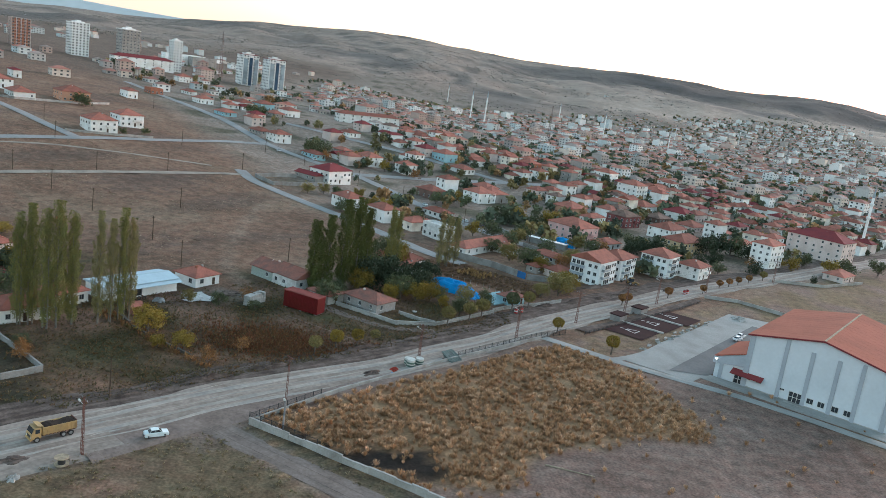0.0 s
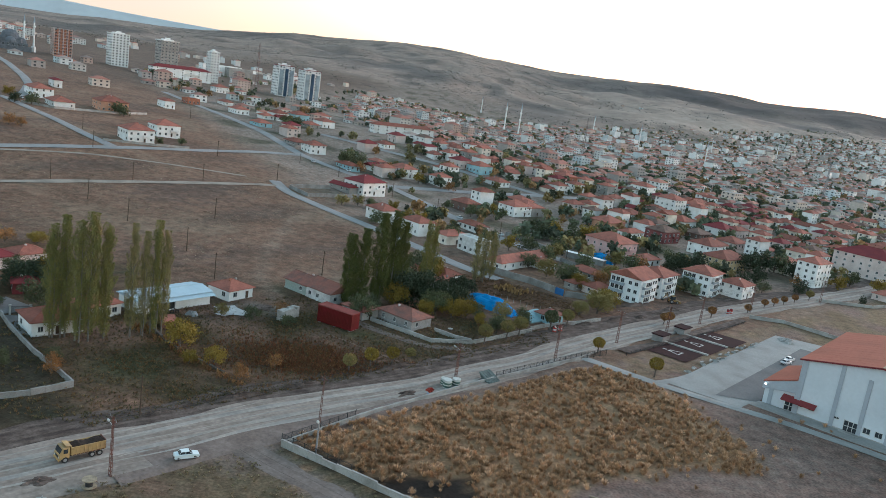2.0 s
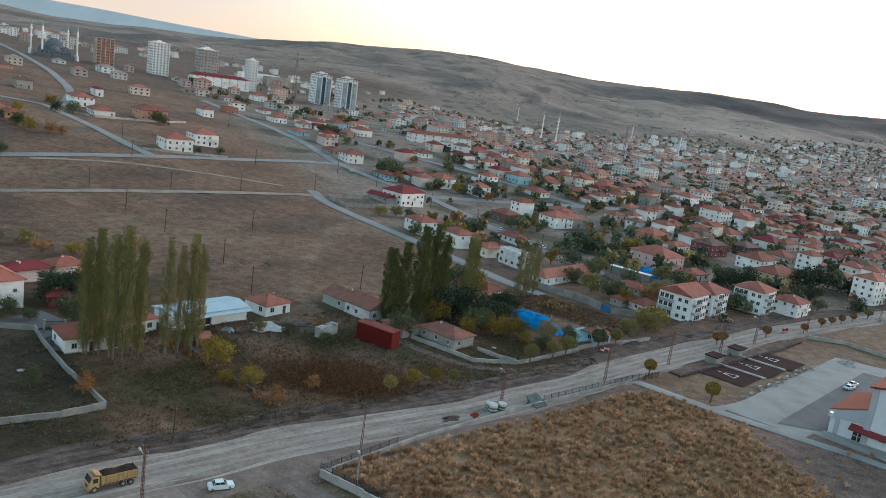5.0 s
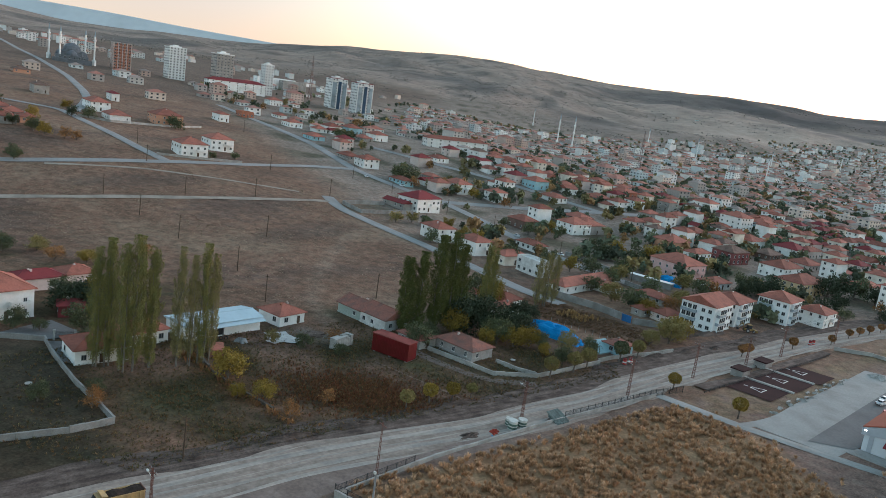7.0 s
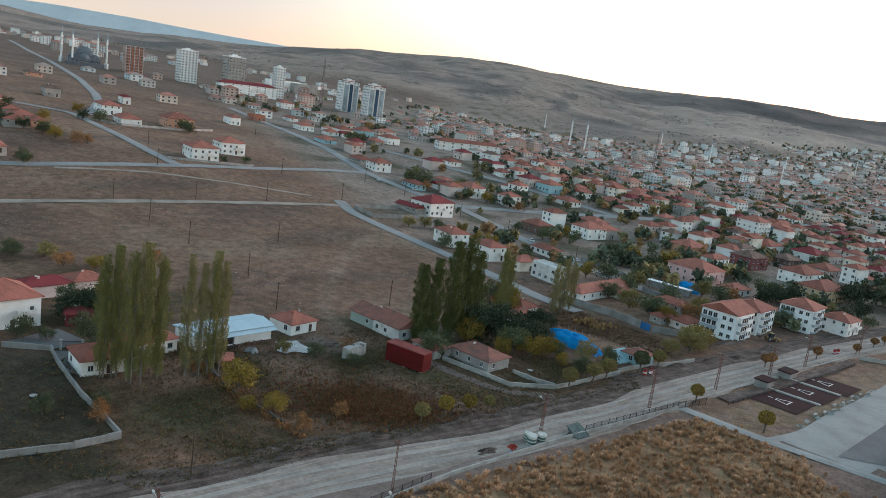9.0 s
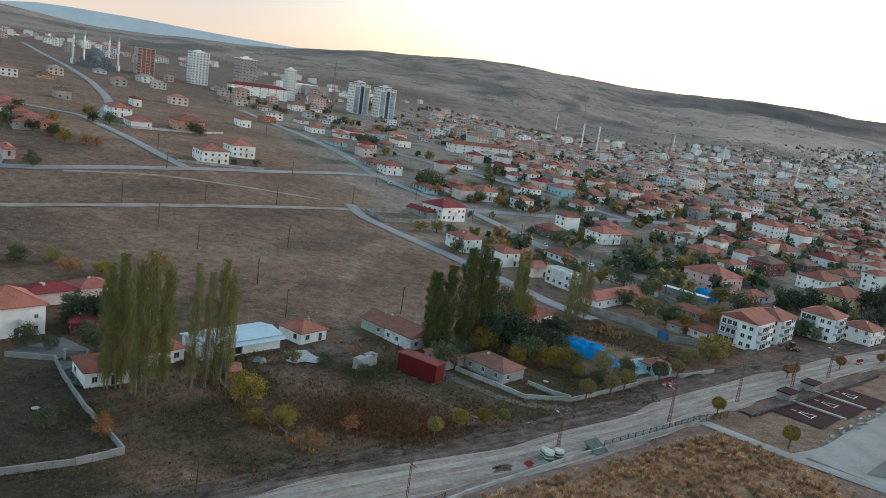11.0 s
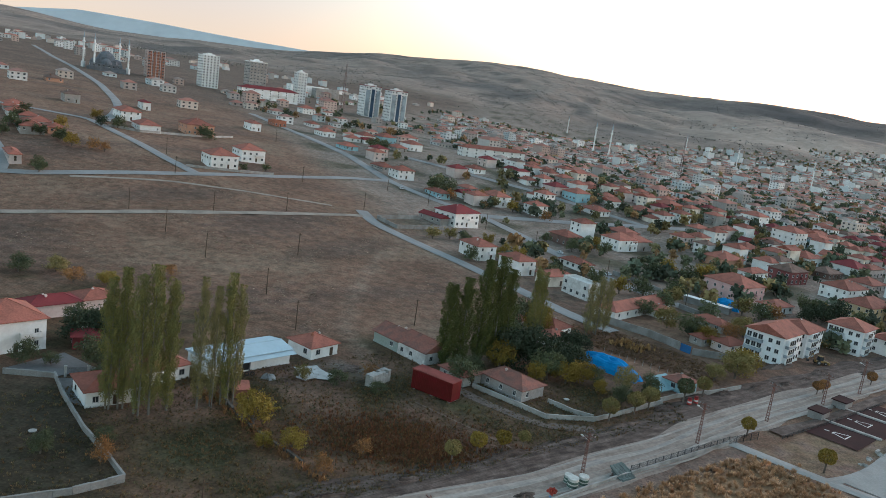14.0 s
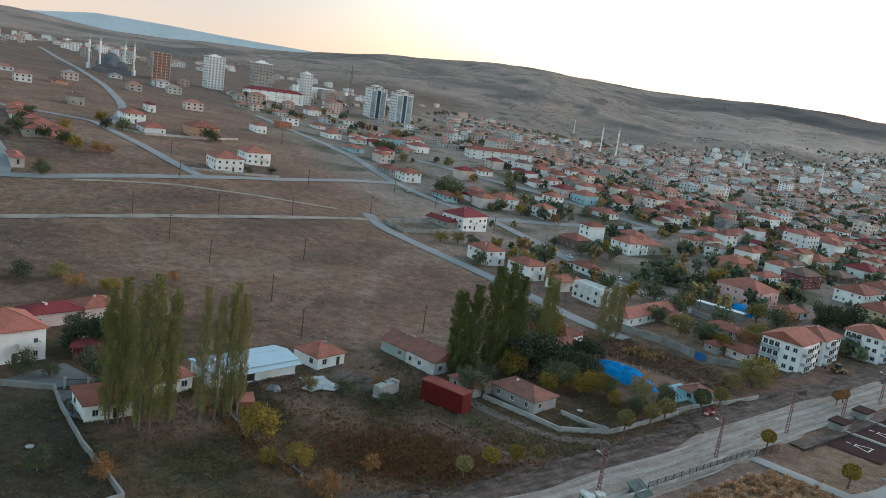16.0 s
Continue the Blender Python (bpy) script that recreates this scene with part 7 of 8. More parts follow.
def in_lot(x, y):
    g, burnt = grass_plot(x, y), burnt_patch(x, y)
    return (along_road(x, y) < -9.5) * (y - 137 + 0.51 * (x + 31) > 1.5) * (x + 0.5 * (y - 137) + 31 > 2) * (g * (0.45 + 0.55 * smooth(wavy(x, y, 6, 8), -0.5, 0.4)) + 0.012 * (1 - (x > 52) * (y > 194))) * (1 - 0.85 * burnt)


tufts("dry_grass", "tall straw-coloured tufts of dry grass", scatter(17000, -30, 110, 95, 215, in_lot, 5), 46, 1.0, 0.72,
      [(0.52, 0.315, 0.18), (0.58, 0.375, 0.235), (0.46, 0.265, 0.145), (0.4, 0.24, 0.135), (0.34, 0.2, 0.115)], 6, 0.032)


def in_gardens(x, y):
    s = along_road(x, y)
    return (1 - 0.6 * (x + (y - 150) * 0.9 < -82) * (y < 180)) * (s > 9) * (s < 70) * (y < 236) * (0.22 + 0.5 * smooth(wavy(x, y, 14, 2), 0.0, 0.6)) * (1 - smooth(np.hypot(x + 58, y - 214), 3, 14) * 0 - 0.8 * (np.hypot(x + 58, y - 214) < 10))


tufts("garden_weeds", "rank brown and green weeds of the gardens", scatter(95000, -125, 25, 132, 236, in_gardens, 8), 7, 0.45, 0.42,
      [(0.15, 0.1, 0.052), (0.125, 0.1, 0.05), (0.175, 0.097, 0.045), (0.1, 0.088, 0.046), (0.19, 0.13, 0.065), (0.085, 0.082, 0.045)], 9, 0.032)
tufts("rust_weeds", "rust-red dry weeds beside the road", scatter(17000, -62, -10, 160, 206, lambda x, y: (along_road(x, y) > 11) * np.exp(-(((x + 37) / 15) ** 2 + ((y - 182) / 9) ** 2)), 10), 9, 0.75, 0.4,
      [(0.19, 0.078, 0.04), (0.15, 0.07, 0.038), (0.2, 0.11, 0.05)], 11, 0.03)
tufts("hedge_weeds", "rusty brown weeds along the field-stone wall", scatter(1600, -82, -46, 160, 190, lambda x, y: np.exp(-((((x + 64) * 0.6 + (y - 174.5) * 0.8) + 1.2) / 1.3) ** 2) * 1.0, 21), 14, 1.1, 0.7,
      [(0.26, 0.125, 0.06), (0.22, 0.12, 0.06), (0.17, 0.13, 0.06), (0.3, 0.16, 0.07)], 22, 0.05)
tufts("plot_weeds", "dark rusty weeds on the dug plot", scatter(2600, -4, 38, 258, 294, lambda x, y: (y + 0.5 * (x - 15) > 267) * (y + 0.6 * (x - 15) < 292) * 0.7, 31), 9, 0.45, 0.7,
      [(0.16, 0.095, 0.055), (0.13, 0.085, 0.05), (0.19, 0.12, 0.065)], 32, 0.05)
tufts("scrub_grass", "low dry scrub on the waste ground", scatter(9000, -85, 40, 60, 140, lambda x, y: (along_road(x, y) < -9) * (((x + 18) * 0.557 + (y - 122.4) * 0.83 < -3) + ((x + 18) * 0.557 + (y - 122.4) * 0.83 > 3) * (y - 137 + 0.51 * (x + 31) < -0.8)) * (0.15 + 0.8 * smooth(wavy(x, y, 9, 4), -0.3, 0.5)), 12), 9, 0.3, 0.45,
      [(0.27, 0.2, 0.125), (0.23, 0.17, 0.1), (0.2, 0.16, 0.09)], 13, 0.04)
tufts("corn_stubble", "pale dry maize stalks on a plot", scatter(420, 4, 26, 272, 292, lambda x, y: smooth(6 - np.hypot((x - 15) * 0.9 + (y - 281) * 0.5, (y - 281) * 1.1 - (x - 15) * 0.4) - 2.5 * wavy(x, y, 4, 6), -1, 1.5), 14), 10, 1.5, 0.5, [(0.4, 0.26, 0.12), (0.33, 0.2, 0.09)], 15)
tufts("field_scrub", "sparse dry scrub over the open field", scatter(9000, -230, -20, 240, 400, lambda x, y: (x * 0.75 + (y - 330) < -8) * smooth(wavy(x, y, 25, 5), -0.2, 0.6) * 0.8, 16), 7, 0.25, 0.6,
      [(0.3, 0.22, 0.16), (0.27, 0.195, 0.14), (0.33, 0.25, 0.18)], 17, 0.06)


# ---- landmarks of the far town ----
def tower(x, y, w, d, floors, wall, band, label, yaw=45, fh=3.6, name="apartment_tower", crown=True, unfinished=False):
    """A tower block with a window in each bay of each floor, and a stepped head."""
    z0 = hz(x, y)
    ob = thing(name, pose(x, y, z0, rz=yaw), label, "tower block", "tower blocks")
    H = floors * fh
    b = Build()
    if unfinished:
        for f in range(floors + 1):
            b.box(-w / 2, w / 2, -d / 2, d / 2, f * fh - 0.3, f * fh)
        for i in range(5):
            for j in range(5):
                if i in (0, 4) or j in (0, 4):
                    cx, cy = -w / 2 + i * (w - 0.6) / 4 + 0.3, -d / 2 + j * (d - 0.6) / 4 + 0.3
                    b.box(cx - 0.3, cx + 0.3, cy - 0.3, cy + 0.3, -4, H)
        piece("frame", b.mesh("frame", WALL["rose"]), ob)
        b = Build()
        b.box(-w / 2 + 0.5, w / 2 - 0.5, -d / 2 + 0.5, d / 2 - 0.5, -4, H - 1)
        piece("wall", b.mesh("wall", WALL[wall]), ob)
    else:
        b.box(-w / 2, w / 2, -d / 2, d / 2, -5, H, c=0.2)
        piece("wall", b.mesh("wall", WALL[wall]), ob)
    n = max(3, int(w / 4))
    for f in range(floors):
        for face in range(2):
            for i in range(n):
                s = -w / 2 + (i + 0.5) * w / n
                m = pose(s, -d / 2 + (0.45 if unfinished else 0), f * fh + 1.0) if face == 0 else pose(-w / 2 + (0.45 if unfinished else 0), s * d / w, f * fh + 1.0, rz=-90)
                if band and face == 0 and abs(i - (n - 1) / 2) < 0.6:
                    continue
                piece("window", window_mesh(1.9, 1.6), ob, m)
    if band:
        b = Build()
        b.box(-w * 0.1, w * 0.1, -d / 2 - 0.4, -d / 2, 0, H - fh)
        piece("glass_band", b.mesh("glass_band", GLASSBLUE), ob, label="dark blue glazed band")
        for sx in (-0.33, 0.33):
            b = Build()
            b.box(w * (sx - 0.12), w * (sx + 0.12), -d / 2 - 0.3, -d / 2, 1, H - fh * 1.4)
            piece("panel", b.mesh("panel", WALL["bluegrey"]), ob, label="pale blue facade panel")
        for f in range(floors):
            b = Build()
            b.box(w / 2, w / 2 + 1.3, -d * 0.4, d * 0.4, f * fh + 0.2, f * fh + 1.2)
            piece("balcony", b.mesh("balcony", WALL["white"]), ob)
    if crown and not unfinished:
        b = Build()
        b.box(-w * 0.28, w * 0.28, -d * 0.28, d * 0.28, H, H + fh * 0.55)
        b.box(-w * 0.12, w * 0.12, -d * 0.12, d * 0.12, H + fh * 0.55, H + fh * 0.95)
        piece("head", b.mesh("head", WALL["white"]), ob)
        b = Build()
        b.box(-w * 0.52, w * 0.52, -d * 0.52, d * 0.52, H - 0.2, H + 0.5)
        piece("cornice", b.mesh("cornice", ROOF["darkred"] if band else WALL["white"]), ob)
    return ob


GLASSBLUE = mat("blue_glazing", (0.07, 0.11, 0.17), 0.85, 0.1, 4, 1)
tower(-513, 915, 20, 19, 9, "brick", False, "unfinished red brick tower block with concrete floors", 40, 3.43, unfinished=True)
tower(-458, 940, 20, 19.5, 12, "white", False, "white tower block with a stepped head", 45, 3.1)
tower(-408, 963, 21.5, 18.7, 11, "stone", False, "pale grey tower block behind the school", 45, 3.64)
tower(-364, 1001, 11.6, 13.5, 11, "white", False, "slim white tower block", 45, 3.4)
tower(-282, 1035, 21.4, 21.4, 11, "white", True, "white and blue tower block with a dark red head", 38, 3.5)
tower(-246, 1028, 21.8, 21.8, 11, "white", True, "white and blue tower block with a dark red head", 38, 3.6)
house(-400.4, 910.6, 45, 71, 15, 3.9, "white", "darkred", name="school", label="long white school building with a dark red roof")
house(-448.1, 1191.9, 45, 57.2, 15.2, 4.76, "white", "none", name="apartment_block", label="long pale apartment block far off", far=True)
house(-410.9, 1203.2, 45, 39.1, 15.6, 4.89, "stone", "none", name="apartment_block", label="long grey apartment block far off", far=True)


def minaret(x, y, h, label="slender white minaret with a grey spire", parent=None, m=None):
    def shaft():
        b = Build()
        b.box(-2.0, 2.0, -2.0, 2.0, -4, 7)
        b.tube((0, 0, 7), (0, 0, 36), 1.25, 1.0, 10)
        return b.mesh("shaft", WALL["white"])
    def gallery():
        b = Build()
        b.tube((0, 0, -0.9), (0, 0, 0), 1.2, 2.0, 12)
        b.tube((0, 0, 0), (0, 0, 1), 2.0, 2.0, 12)
        return b.mesh("gallery", WALL["white"])
    def spire():
        b = Build()
        b.tube((0, 0, 36), (0, 0, 44), 1.25, 0.06, 10)
        return b.mesh("spire", WALL["bluegrey"])
    ob = thing("minaret", m if m is not None else pose(x, y, hz(x, y)), label, "minaret", "minarets")
    if parent:
        ob.parent = parent
    piece("shaft", shared(("minaret", "shaft"), shaft), ob)
    for z in (22, 31):
        piece("gallery", shared(("minaret", "gallery"), gallery), ob, pose(0, 0, z))
    piece("spire", shared(("minaret", "spire"), spire), ob)
    ob.scale = (h / 58, h / 58, h / 44)
    return ob


minaret(262, 489, 41)
minaret(40, 1312, 56)
minaret(17, 1395, 56)
for x, y, h in ((280, 1550, 49), (238, 1945, 49), (511, 1894, 45), (712, 2039, 47), (332, 1256, 40), (-599, 1404, 39), (-568, 1351, 39), (-39, 2045, 43)):
    minaret(x, y, h)


def dome(b, cx, cy, z, r, n=16):
    for k in range(5):
        a0, a1 = math.pi / 2 * k / 5, math.pi / 2 * (k + 1) / 5
        b.tube((cx, cy, z + r * math.sin(a0)), (cx, cy, z + r * math.sin(a1)), r * math.cos(a0), max(0.05, r * math.cos(a1)), n)


SLATE = mat("dark_slate_stone", (0.15, 0.16, 0.18), 0.9, 0.2, 3, 0.5, tint=(0.1, 0.108, 0.12))


def mosque(x, y, yaw):
    ob = thing("mosque", pose(x, y, hz(x, y), rz=yaw), "dark slate-grey unfinished mosque with domes between four minarets", "mosque")
    ob.scale = (0.84, 0.84, 0.84)
    b = Build(); b.box(-20, 20, -20, 20, -6, 9, c=0.5); b.box(-24, 24, -26, -20, -6, 5)
    piece("wall", b.mesh("wall", SLATE), ob)
    b = Build(); b.box(-14, 14, -14, 14, 9, 14, c=2)
    piece("upper_wall", b.mesh("upper_wall", SLATE), ob)
    b = Build(); dome(b, 0, 0, 14, 11.5)
    piece("dome", b.mesh("dome", SLATE), ob, label="dark slate main dome")
    for sx, sy in ((-1, 0), (1, 0), (0, -1), (0, 1)):
        b = Build(); dome(b, sx * 13, sy * 13, 9, 7)
        piece("half_dome", b.mesh("half_dome", SLATE), ob)
    for i in range(6):
        for st in range(2):
            piece("window", window_mesh(2.2, 2.6), ob, pose(-15 + i * 6, -20, 1 + st * 4))
            piece("window", window_mesh(2.2, 2.6), ob, pose(-20, -15 + i * 6, 1 + st * 4, rz=-90))


mosque(-548, 872, 35)
for side_m, deep_m in ((-23.5, 3), (-12, -14), (14, 14), (23.5, -3)):
    minaret(-548 + 0.84 * side_m - 0.54 * deep_m, 872 + 0.54 * side_m + 0.84 * deep_m, 50, "tall white minaret beside the mosque").scale = (0.85, 0.85, 0.9)


def mast(x, y, h):
    ob = thing("lattice_mast", pose(x, y, hz(x, y)), "tall thin steel lattice mast among the houses", "mast", "masts over the town")
    w = h * 0.035
    for sx in (-1, 1):
        for sy in (-1, 1):
            b = Build(); b.tube((sx * w, sy * w, -3), (sx * 0.3, sy * 0.3, h), 0.28, 0.14, 4)
            piece("leg", b.mesh("leg", RUST if h > 50 else GALV), ob)
    for i in range(14):
        z, z2 = h * i / 14, h * (i + 1) / 14
        k, k2 = w + (0.3 - w) * i / 14, w + (0.3 - w) * (i + 1) / 14
        b = Build()
        for a, c in (((-1, -1), (1, -1)), ((1, -1), (1, 1)), ((1, 1), (-1, 1)), ((-1, 1), (-1, -1))):
            b.tube((a[0] * k, a[1] * k, z), (c[0] * k2, c[1] * k2, z2), 0.13, n=4)
        piece("brace", b.mesh("brace", GALV), ob)


mast(119, 1049, 52)
mast(-330, 1080, 60)
mast(368, 888, 45)


# ---- houses filling the town ----
def clear_of(x, y, taken, r):
    return all((x - a) ** 2 + (y - b) ** 2 > (r + c) ** 2 for a, b, c in taken)


taken = []
for ob in list(scene.objects):
    if ob.parent is None and ob.type == "EMPTY" and ob.get("category") in ("house", "apartment house", "tower block"):
        w = next((c for c in ob.children if c.name.startswith("wall")), None)
        if w:
            c = ob.matrix_basis @ (sum((Vector(q) for q in w.bound_box), Vector()) / 8)
            taken.append((c.x, c.y, max(w.dimensions.x, w.dimensions.y) * 0.55))
for line, gap in ((AVENUE, 6), (CROSS, 6), (STREET, 6), (BOULEVARD, 9), (MAIN, 13)):
    for (ax, ay), (bx, by) in zip(line, line[1:]):
        n = int(math.hypot(bx - ax, by - ay) / 7) + 1
        taken += [(ax + (bx - ax) * i / n, ay + (by - ay) * i / n, gap) for i in range(n)]
AVE_Y, AVE_X = [p[1] for p in reversed(AVENUE)] + [889], [p[0] for p in reversed(AVENUE)] + [-435]


def town_at(x, y):
    """How likely a house stands on this plot."""
    right = (x - float(np.interp(y, AVE_Y, AVE_X))) * 0.72
    if y < 450:
        return 0.7 if x > 150 and along_road(x, y) > 14 else 0.0
    if right < 8:
        return 0.0
    if x < 60 and y < 560:
        return 0.25
    if x < -80 and 540 < y < 880 and right < 150:
        return 0.12
    if y < 700 and right < 125:
        return 0.5
    end = 1650 + 0.95 * max(x, -100)
    if x < -0.17 * y - 10 and y > 780:
        return 0.14 if y < 1300 else 0.0
    if y < 1000:
        return 0.8
    return 0.72 * min(1.0, max(0.0, (end + 250 - y) / 400))


rng = random.Random(11)
variants = []
for i in range(14):
    st = rng.choice((1, 1, 1, 1.2, 2, 2, 2, 2.3, 3))
    wl = rng.choice(("white", "white", "white", "white", "cream", "stone", "white", "rose", "white", "salmon", "cream", "brick"))
    rf = rng.choice(("terra", "terra", "terra", "terra", "terra", "darkred", "brown"))
    variants.append([house(0, 0, 45, rng.uniform(8.5, 12.5), rng.uniform(7.5, 11), st, wl, rf, rng.choice(("hip", "hip", "hip", "gable")), far=True), False, st])
A, B = Vector((-0.7071, 0.7071)), Vector((0.7071, 0.7071))
count, far_spots = 0, []
spots = []
for i in range(-95, 120):
    for j in range(-20, 205):
        base = Vector((60, 330)) + A * (i * 17.5 + (j % 2) * 3) + B * (j * 16.5 + (6 if j % 2 else 0))
        x, y = base.x + rng.uniform(-2.5, 2.5), base.y + rng.uniform(-2.5, 2.5)
        if y < 300 or y > 2700 or x > y * 0.62 + 90 or x < -700:
            continue
        if rng.random() > town_at(x, y):
            continue
        spots.append((x, y))
spots.sort(key=lambda p: p[1])
for x, y in spots:
    if y < 1100 and not clear_of(x, y, taken, 6.5):
        continue
    if count < 235 and y < 760:
        v = rng.choice(variants)
        m = pose(x, y, hz(x, y), rz=45 + rng.choice((0, 90, 180, 270)) + rng.uniform(-5, 5))
        w = next(c for c in v[0].children if c.name.startswith("wall"))
        off = m.to_3x3() @ Vector((w.bound_box[6][0] / 2, w.bound_box[6][1] / 2, 0))
        m = Matrix.Translation(-off) @ m
        if v[1]:
            copy_thing(v[0], m)
        else:
            v[0].matrix_basis, v[1] = m, True
        count += 1
    else:
        far_spots.append((x, y))
for v in variants:
    if not v[1]:
        v[0].matrix_basis = pose(420, 700, hz(420, 700), rz=45)

# the rest of the town, beyond counting, in one mesh
TV, TF, TC = [], [], []
WHITES = [(0.8, 0.8, 0.8), (0.7, 0.7, 0.7), (0.8, 0.8, 0.8), (0.76, 0.75, 0.74), (0.52, 0.5, 0.48), (0.66, 0.57, 0.51), (0.58, 0.63, 0.65), (0.42, 0.38, 0.36), (0.55, 0.42, 0.37)]
# roof reds greyed: distance haze is put into these colours
HAZED_REDS = [(0.36, 0.17, 0.135), (0.33, 0.165, 0.135), (0.4, 0.19, 0.145), (0.3, 0.17, 0.145), (0.27, 0.22, 0.2), (0.34, 0.28, 0.255)]


def add(pts, col):
    n = len(TV)
    TV.extend(pts)
    TF.append(tuple(range(n, n + len(pts))))
    TC.extend([(*col, 1.0)] * len(pts))


def far_house(x, y, w, d, h, flat, yaw):
    c, s = math.cos(yaw), math.sin(yaw)
    z = hz(x, y)
    P = lambda a, b, k: (x + a * c - b * s, y + a * s + b * c, z + k)
    shade = rng.uniform(0.8, 1.05)
    wall = tuple(v * shade for v in rng.choice(WHITES))
    roof = rng.choice(HAZED_REDS)
    R = [(-w / 2, -d / 2), (w / 2, -d / 2), (w / 2, d / 2), (-w / 2, d / 2)]
    for i in range(4):
        a, b = R[i], R[(i + 1) % 4]
        add([P(*a, -3), P(*b, -3), P(*b, h), P(*a, h)], wall)
    for face in (0, 3, 1) if y < 1500 else ():
        a, b = R[face], R[(face + 1) % 4]
        nx, ny = (b[1] - a[1]), -(b[0] - a[0])
        ln = math.hypot(nx, ny)
        nx, ny = nx / ln * 0.06, ny / ln * 0.06
        k = max(2, int(ln / 4))
        for st in range(max(1, int(h / 2.9))):
            for i in range(k):
                t0, t1 = (i + 0.32) / k, (i + 0.68) / k
                q = [(a[0] + (b[0] - a[0]) * t + nx, a[1] + (b[1] - a[1]) * t + ny) for t in (t0, t1)]
                zz = st * 2.9 + 1.0
                add([P(*q[0], zz), P(*q[1], zz), P(*q[1], zz + 1.3), P(*q[0], zz + 1.3)], (0.06, 0.065, 0.075))
    if flat:
        add([P(*q, h) for q in R], (0.3, 0.29, 0.28))
        add([P(a * 0.3, b * 0.3, h + 1.8) for a, b in R], (0.35, 0.33, 0.32))
        for i in range(4):
            a, b = R[i], R[(i + 1) % 4]
            add([P(a[0] * 0.3, a[1] * 0.3, h), P(b[0] * 0.3, b[1] * 0.3, h), P(b[0] * 0.3, b[1] * 0.3, h + 1.8), P(a[0] * 0.3, a[1] * 0.3, h + 1.8)], wall)
    else:
        e = 0.5
        E = [P(a + math.copysign(e, a), b + math.copysign(e, b), h) for a, b in R]
        r = min(w, d) / 2
        rise = r * 0.45
        if w >= d:
            q0, q1 = P(-w / 2 + r, 0, h + rise), P(w / 2 - r, 0, h + rise)
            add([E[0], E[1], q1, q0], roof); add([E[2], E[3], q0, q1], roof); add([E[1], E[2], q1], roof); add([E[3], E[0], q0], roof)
        else:
            q0, q1 = P(0, -d / 2 + r, h + rise), P(0, d / 2 - r, h + rise)
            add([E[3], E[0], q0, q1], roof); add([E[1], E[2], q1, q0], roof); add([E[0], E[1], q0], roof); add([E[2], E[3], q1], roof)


for x, y in far_spots:
    tall = rng.random() < (0.1 if y < 900 else 0.045)
    block = 1150 < y < 2050 and x > 150 and rng.random() < 0.014
    if block:
        far_house(x, y, rng.uniform(16, 26), rng.uniform(12, 15), rng.uniform(12, 19), True, 0.785 + rng.choice((0, 1.57)))
    elif tall:
        far_house(x, y, rng.uniform(12, 18), rng.uniform(11, 14), rng.choice((8.7, 11.6, 11.6, 14.5)), rng.random() < 0.3, 0.785 + rng.uniform(-0.1, 0.1) + rng.choice((0, 1.57)))
    else:
        far_house(x, y, rng.uniform(8, 13), rng.uniform(7.5, 11), rng.choice((3, 3.2, 3.2, 5.8, 6)), False, 0.785 + rng.uniform(-0.15, 0.15) + rng.choice((0, 1.57)))
# scattered houses on the western plain and up the slope
for i in range(190):
    x, y = rng.uniform(-1500, -330), rng.uniform(1120, 1900)
    if not clear_of(x, y, taken, 14):
        continue
    far_house(x, y, rng.uniform(10, 22), rng.uniform(9, 13), rng.choice((3, 6, 6, 9, 12)), rng.random() < 0.25, 0.785 + rng.choice((0, 1.57)) + rng.uniform(-0.2, 0.2))
for i in range(60):
    x, y = rng.uniform(-500, -300), rng.uniform(560, 900)
    if clear_of(x, y, taken, 12) and rng.random() < 0.35:
        far_house(x, y, rng.uniform(10, 15), rng.uniform(9, 12), rng.choice((3, 6, 6)), False, 0.785 + rng.choice((0, 1.57)))
for i in range(110):
    x, y = rng.uniform(300, 1900), rng.uniform(2500, 2950)
    if wavy(x, y, 300, 2) > 0.1:
        far_house(x, y, rng.uniform(9, 13), rng.uniform(8, 11), rng.choice((3, 3, 6)), False, rng.uniform(0, 3))
me = bpy.data.meshes.new("far_houses")
me.from_pydata(TV, [], TF)
lay = me.color_attributes.new("tint", "FLOAT_COLOR", "POINT")
lay.data.foreach_set("color", np.array(TC, np.float32).ravel())
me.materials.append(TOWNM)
tagged(new("far_houses", me), "dense far town of pale houses with haze-greyed red roofs", "houses", kind="stuff")

# scrub and rocks over the hillsides, beyond counting
rh = np.random.RandomState(21)
HP = np.stack([rh.uniform(-1500, 2000, 26000), rh.uniform(2050, 3750, 26000)], -1)
HP = HP[(np.abs(HP[:, 0]) < 0.62 * HP[:, 1]) & (wavy(HP[:, 0], HP[:, 1], 240, 2) + 0.5 * wavy(HP[:, 0], HP[:, 1], 80, 5) - 0.6 * smooth(HP[:, 0], 200, 700) > rh.uniform(-0.6, 0.7, len(HP)))]
n, k = len(HP), 3
P = np.repeat(np.stack([HP[:, 0], HP[:, 1], height(HP[:, 0], HP[:, 1]) + 1.0], -1), k, axis=0) + rh.uniform(-6, 6, (n * k, 3)) * np.array((1, 1, 0.3))
P[:, 2] += (15 * wavy(P[:, 0], P[:, 1], 360, 3) + 9 * wavy(P[:, 0], P[:, 1], 130, 5) + 3 * wavy(P[:, 0], P[:, 1], 55, 9)) * smooth(P[:, 1], 2050, 2700) * (1 - 0.65 * smooth(P[:, 1], 3200, 3800))
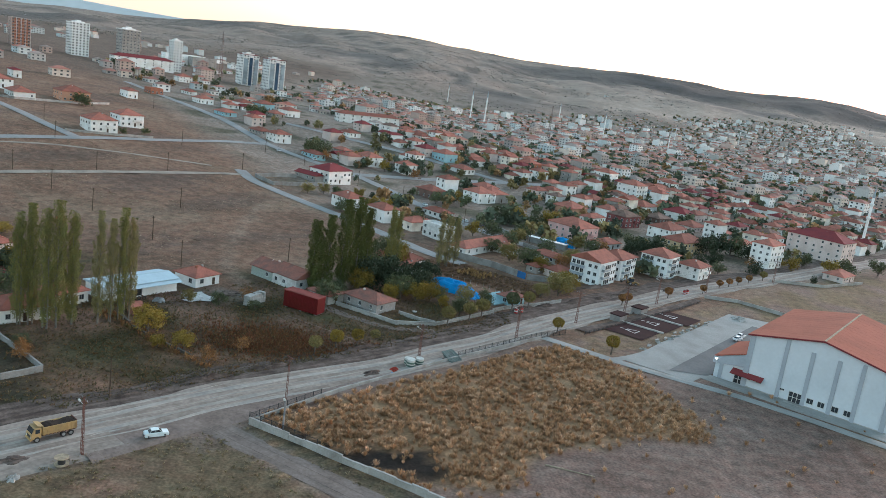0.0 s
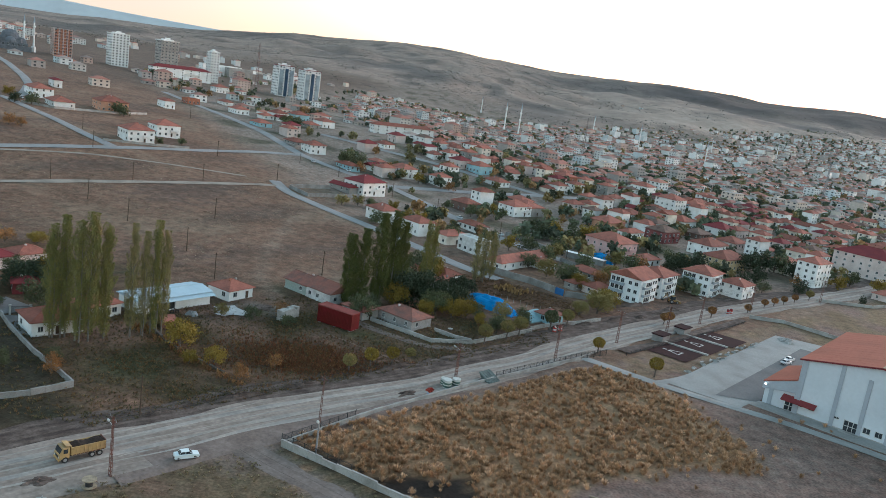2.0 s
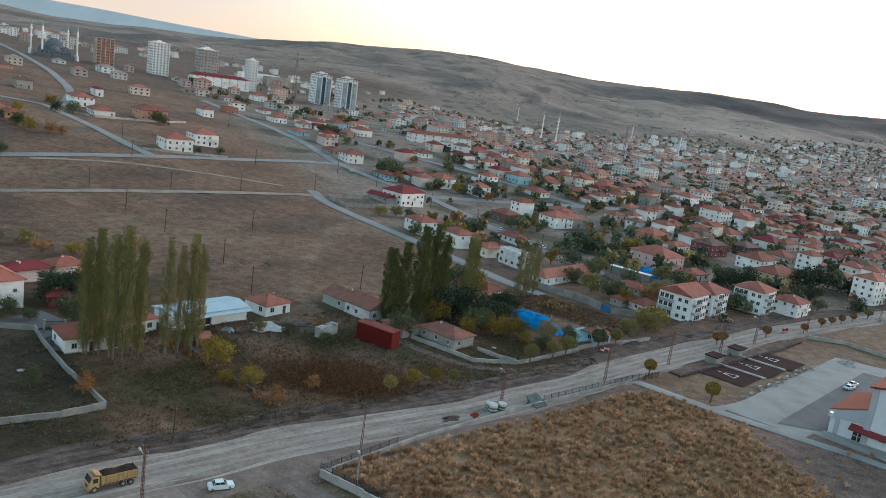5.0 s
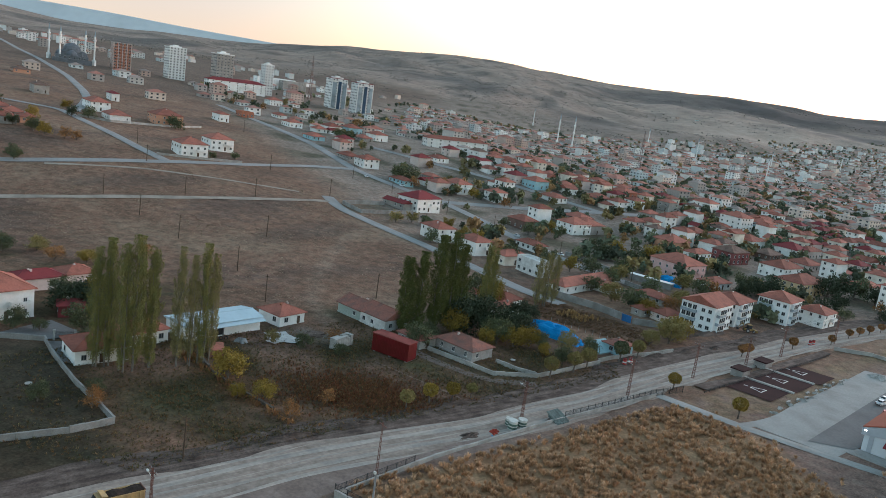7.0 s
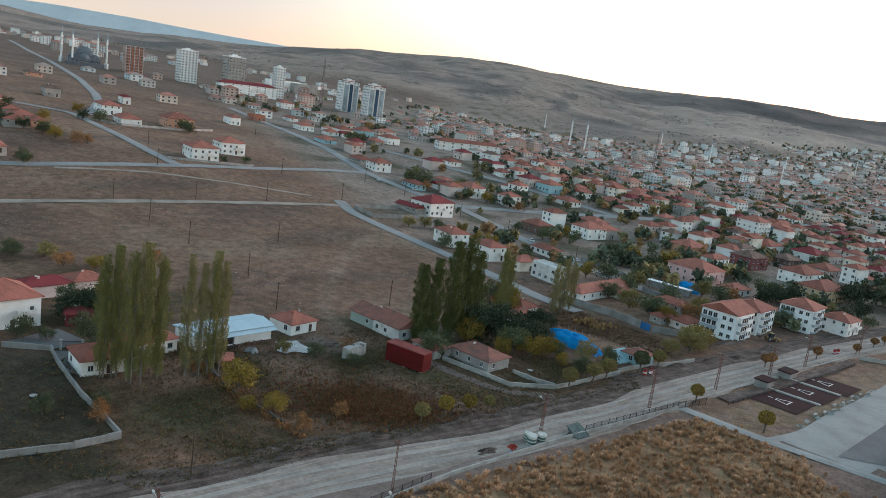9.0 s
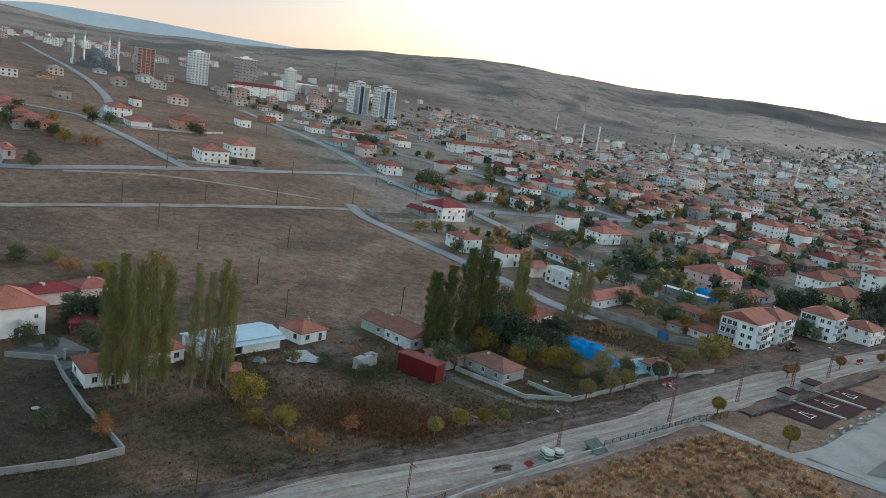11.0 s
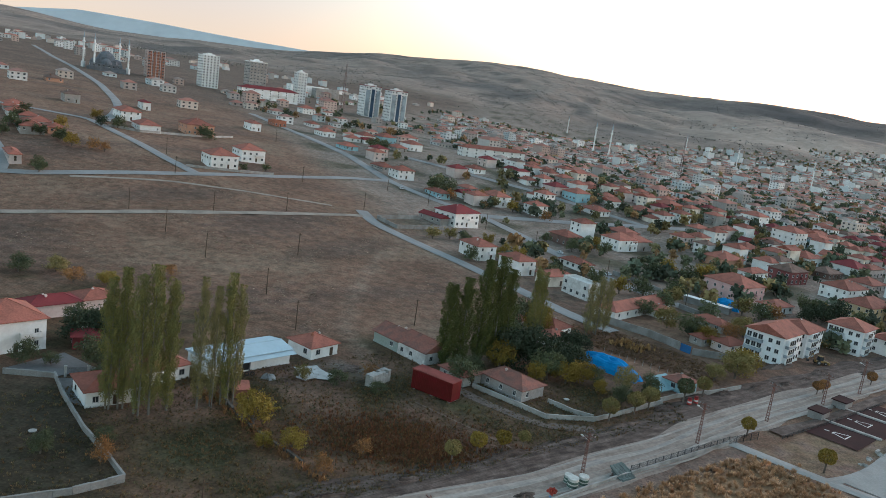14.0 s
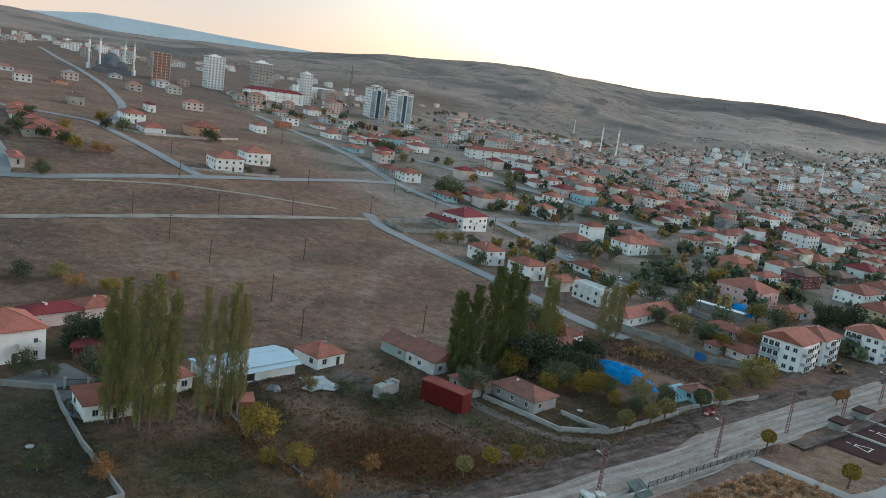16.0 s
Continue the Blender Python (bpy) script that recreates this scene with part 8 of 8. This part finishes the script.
u = rh.normal(0, 1, (n * k, 3)) * np.array((1, 1, 0.3)); u /= np.linalg.norm(u, axis=1)[:, None]
w = np.cross(u, rh.normal(0, 1, (n * k, 3))); w /= np.linalg.norm(w, axis=1)[:, None]
sz = rh.uniform(0.7, 2.3, (n * k, 1))
V = np.stack([P - u * sz, P + w * sz * 0.7, P + u * sz, P - w * sz * 0.7], 1).reshape(-1, 3)
tints = np.array([(0.16, 0.145, 0.13), (0.19, 0.17, 0.155), (0.14, 0.14, 0.12), (0.36, 0.33, 0.31)])
tc = np.repeat(tints[rh.choice(4, size=n * k, p=[0.35, 0.3, 0.28, 0.07])], 4, axis=0)
me = bpy.data.meshes.new("hill_scrub")
me.from_pydata(V.tolist(), [], np.arange(n * k * 4).reshape(-1, 4).tolist())
lay = me.color_attributes.new("tint", "FLOAT_COLOR", "POINT")
lay.data.foreach_set("color", np.concatenate([tc, np.ones((n * k * 4, 1))], -1).astype(np.float32).ravel())
me.materials.append(TOWNM)
tagged(new("hill_scrub", me), "dark low scrub and pale rocks over the hillsides", "scrub", kind="stuff")

# greenery between the far houses, in one mesh
rng2 = np.random.RandomState(4)
TP = np.array([s for s in spots])
TP = TP[rng2.rand(len(TP)) < 0.95] + np.array((9.5, 1.5)) + rng2.uniform(-4, 4, (1, 2))
TP = TP + rng2.uniform(-4.5, 4.5, TP.shape)
GAR = np.stack([rng2.uniform(-60, 150, 120), rng2.uniform(300, 620, 120)], -1)
GAR = GAR[((GAR[:, 0] - 12) + (GAR[:, 1] - 292) * 0.95 > 8) & (along_road(GAR[:, 0], GAR[:, 1]) > 22)]
BELT = np.stack([rng2.uniform(-300, 1700, 4000), rng2.uniform(1400, 2900, 4000)], -1)
BELT = BELT[(wavy(BELT[:, 0], BELT[:, 1], 220, 3) > -0.1) & (np.abs(BELT[:, 1] - 1700 - 0.95 * np.maximum(BELT[:, 0], -100)) < 190)]
TP = np.concatenate([TP, GAR, BELT])
NEAR = TP[TP[:, 1] < 1000]
TP = np.concatenate([TP, TP[::3] + rng2.uniform(-5, 5, TP[::3].shape), NEAR + rng2.uniform(-8, 8, NEAR.shape), NEAR + rng2.uniform(-10, 10, NEAR.shape)])
ok = np.array([y > 1100 or clear_of(x, y, taken, 1.0) for x, y in TP])
TP = TP[ok]
# leaf colours paler than near trees, standing in for distance haze
greens = np.array([(0.1, 0.12, 0.08), (0.12, 0.13, 0.08), (0.09, 0.105, 0.075), (0.15, 0.135, 0.07), (0.2, 0.155, 0.07), (0.26, 0.16, 0.08), (0.075, 0.085, 0.06), (0.06, 0.072, 0.048), (0.07, 0.08, 0.055)])
VS, TS = [], []
for spot, k, leafy in ((TP[TP[:, 1] < 900], 60, 1.0), (TP[TP[:, 1] >= 900], 16, 1.7)):
    n = len(spot)
    hh = rng2.uniform(2.8, 7.8, n)
    ww = hh * rng2.uniform(0.35, 0.55, n)
    d = rng2.normal(0, 1, (n, k, 3))
    d /= np.linalg.norm(d, axis=2)[..., None]
    d *= rng2.uniform(0.35, 1.12, (n, k, 1))
    cz = height(spot[:, 0], spot[:, 1]) + hh * 0.58
    P = np.stack([spot[:, 0, None] + d[..., 0] * ww[:, None], spot[:, 1, None] + d[..., 1] * ww[:, None], cz[:, None] + d[..., 2] * (hh * 0.45)[:, None]], -1).reshape(-1, 3)
    m = len(P)
    u = rng2.normal(0, 1, (m, 3)); u /= np.linalg.norm(u, axis=1)[:, None]
    w = np.cross(u, rng2.normal(0, 1, (m, 3))); w /= np.linalg.norm(w, axis=1)[:, None]
    s = (np.repeat(ww, k) * rng2.uniform(0.24, 0.44, m) * leafy)[:, None]
    VS.append(np.stack([P - u * s, P + w * s, P + u * s, P - w * s], 1).reshape(-1, 3))
    TS.append(np.repeat(np.repeat(greens[rng2.randint(len(greens), size=n)] * rng2.uniform(0.9, 1.6, (n, 1)), k, axis=0), 4, axis=0))
V, tc = np.concatenate(VS), np.concatenate(TS)
m = len(V) // 4
me = bpy.data.meshes.new("far_trees")
me.from_pydata(V.tolist(), [], np.arange(m * 4).reshape(-1, 4).tolist())
lay = me.color_attributes.new("tint", "FLOAT_COLOR", "POINT")
lay.data.foreach_set("color", np.concatenate([tc, np.ones((m * 4, 1))], -1).astype(np.float32).ravel())
me.materials.append(TOWNM)
tagged(new("far_trees", me), "dull green and rusty garden trees between the far houses", "trees", kind="stuff")
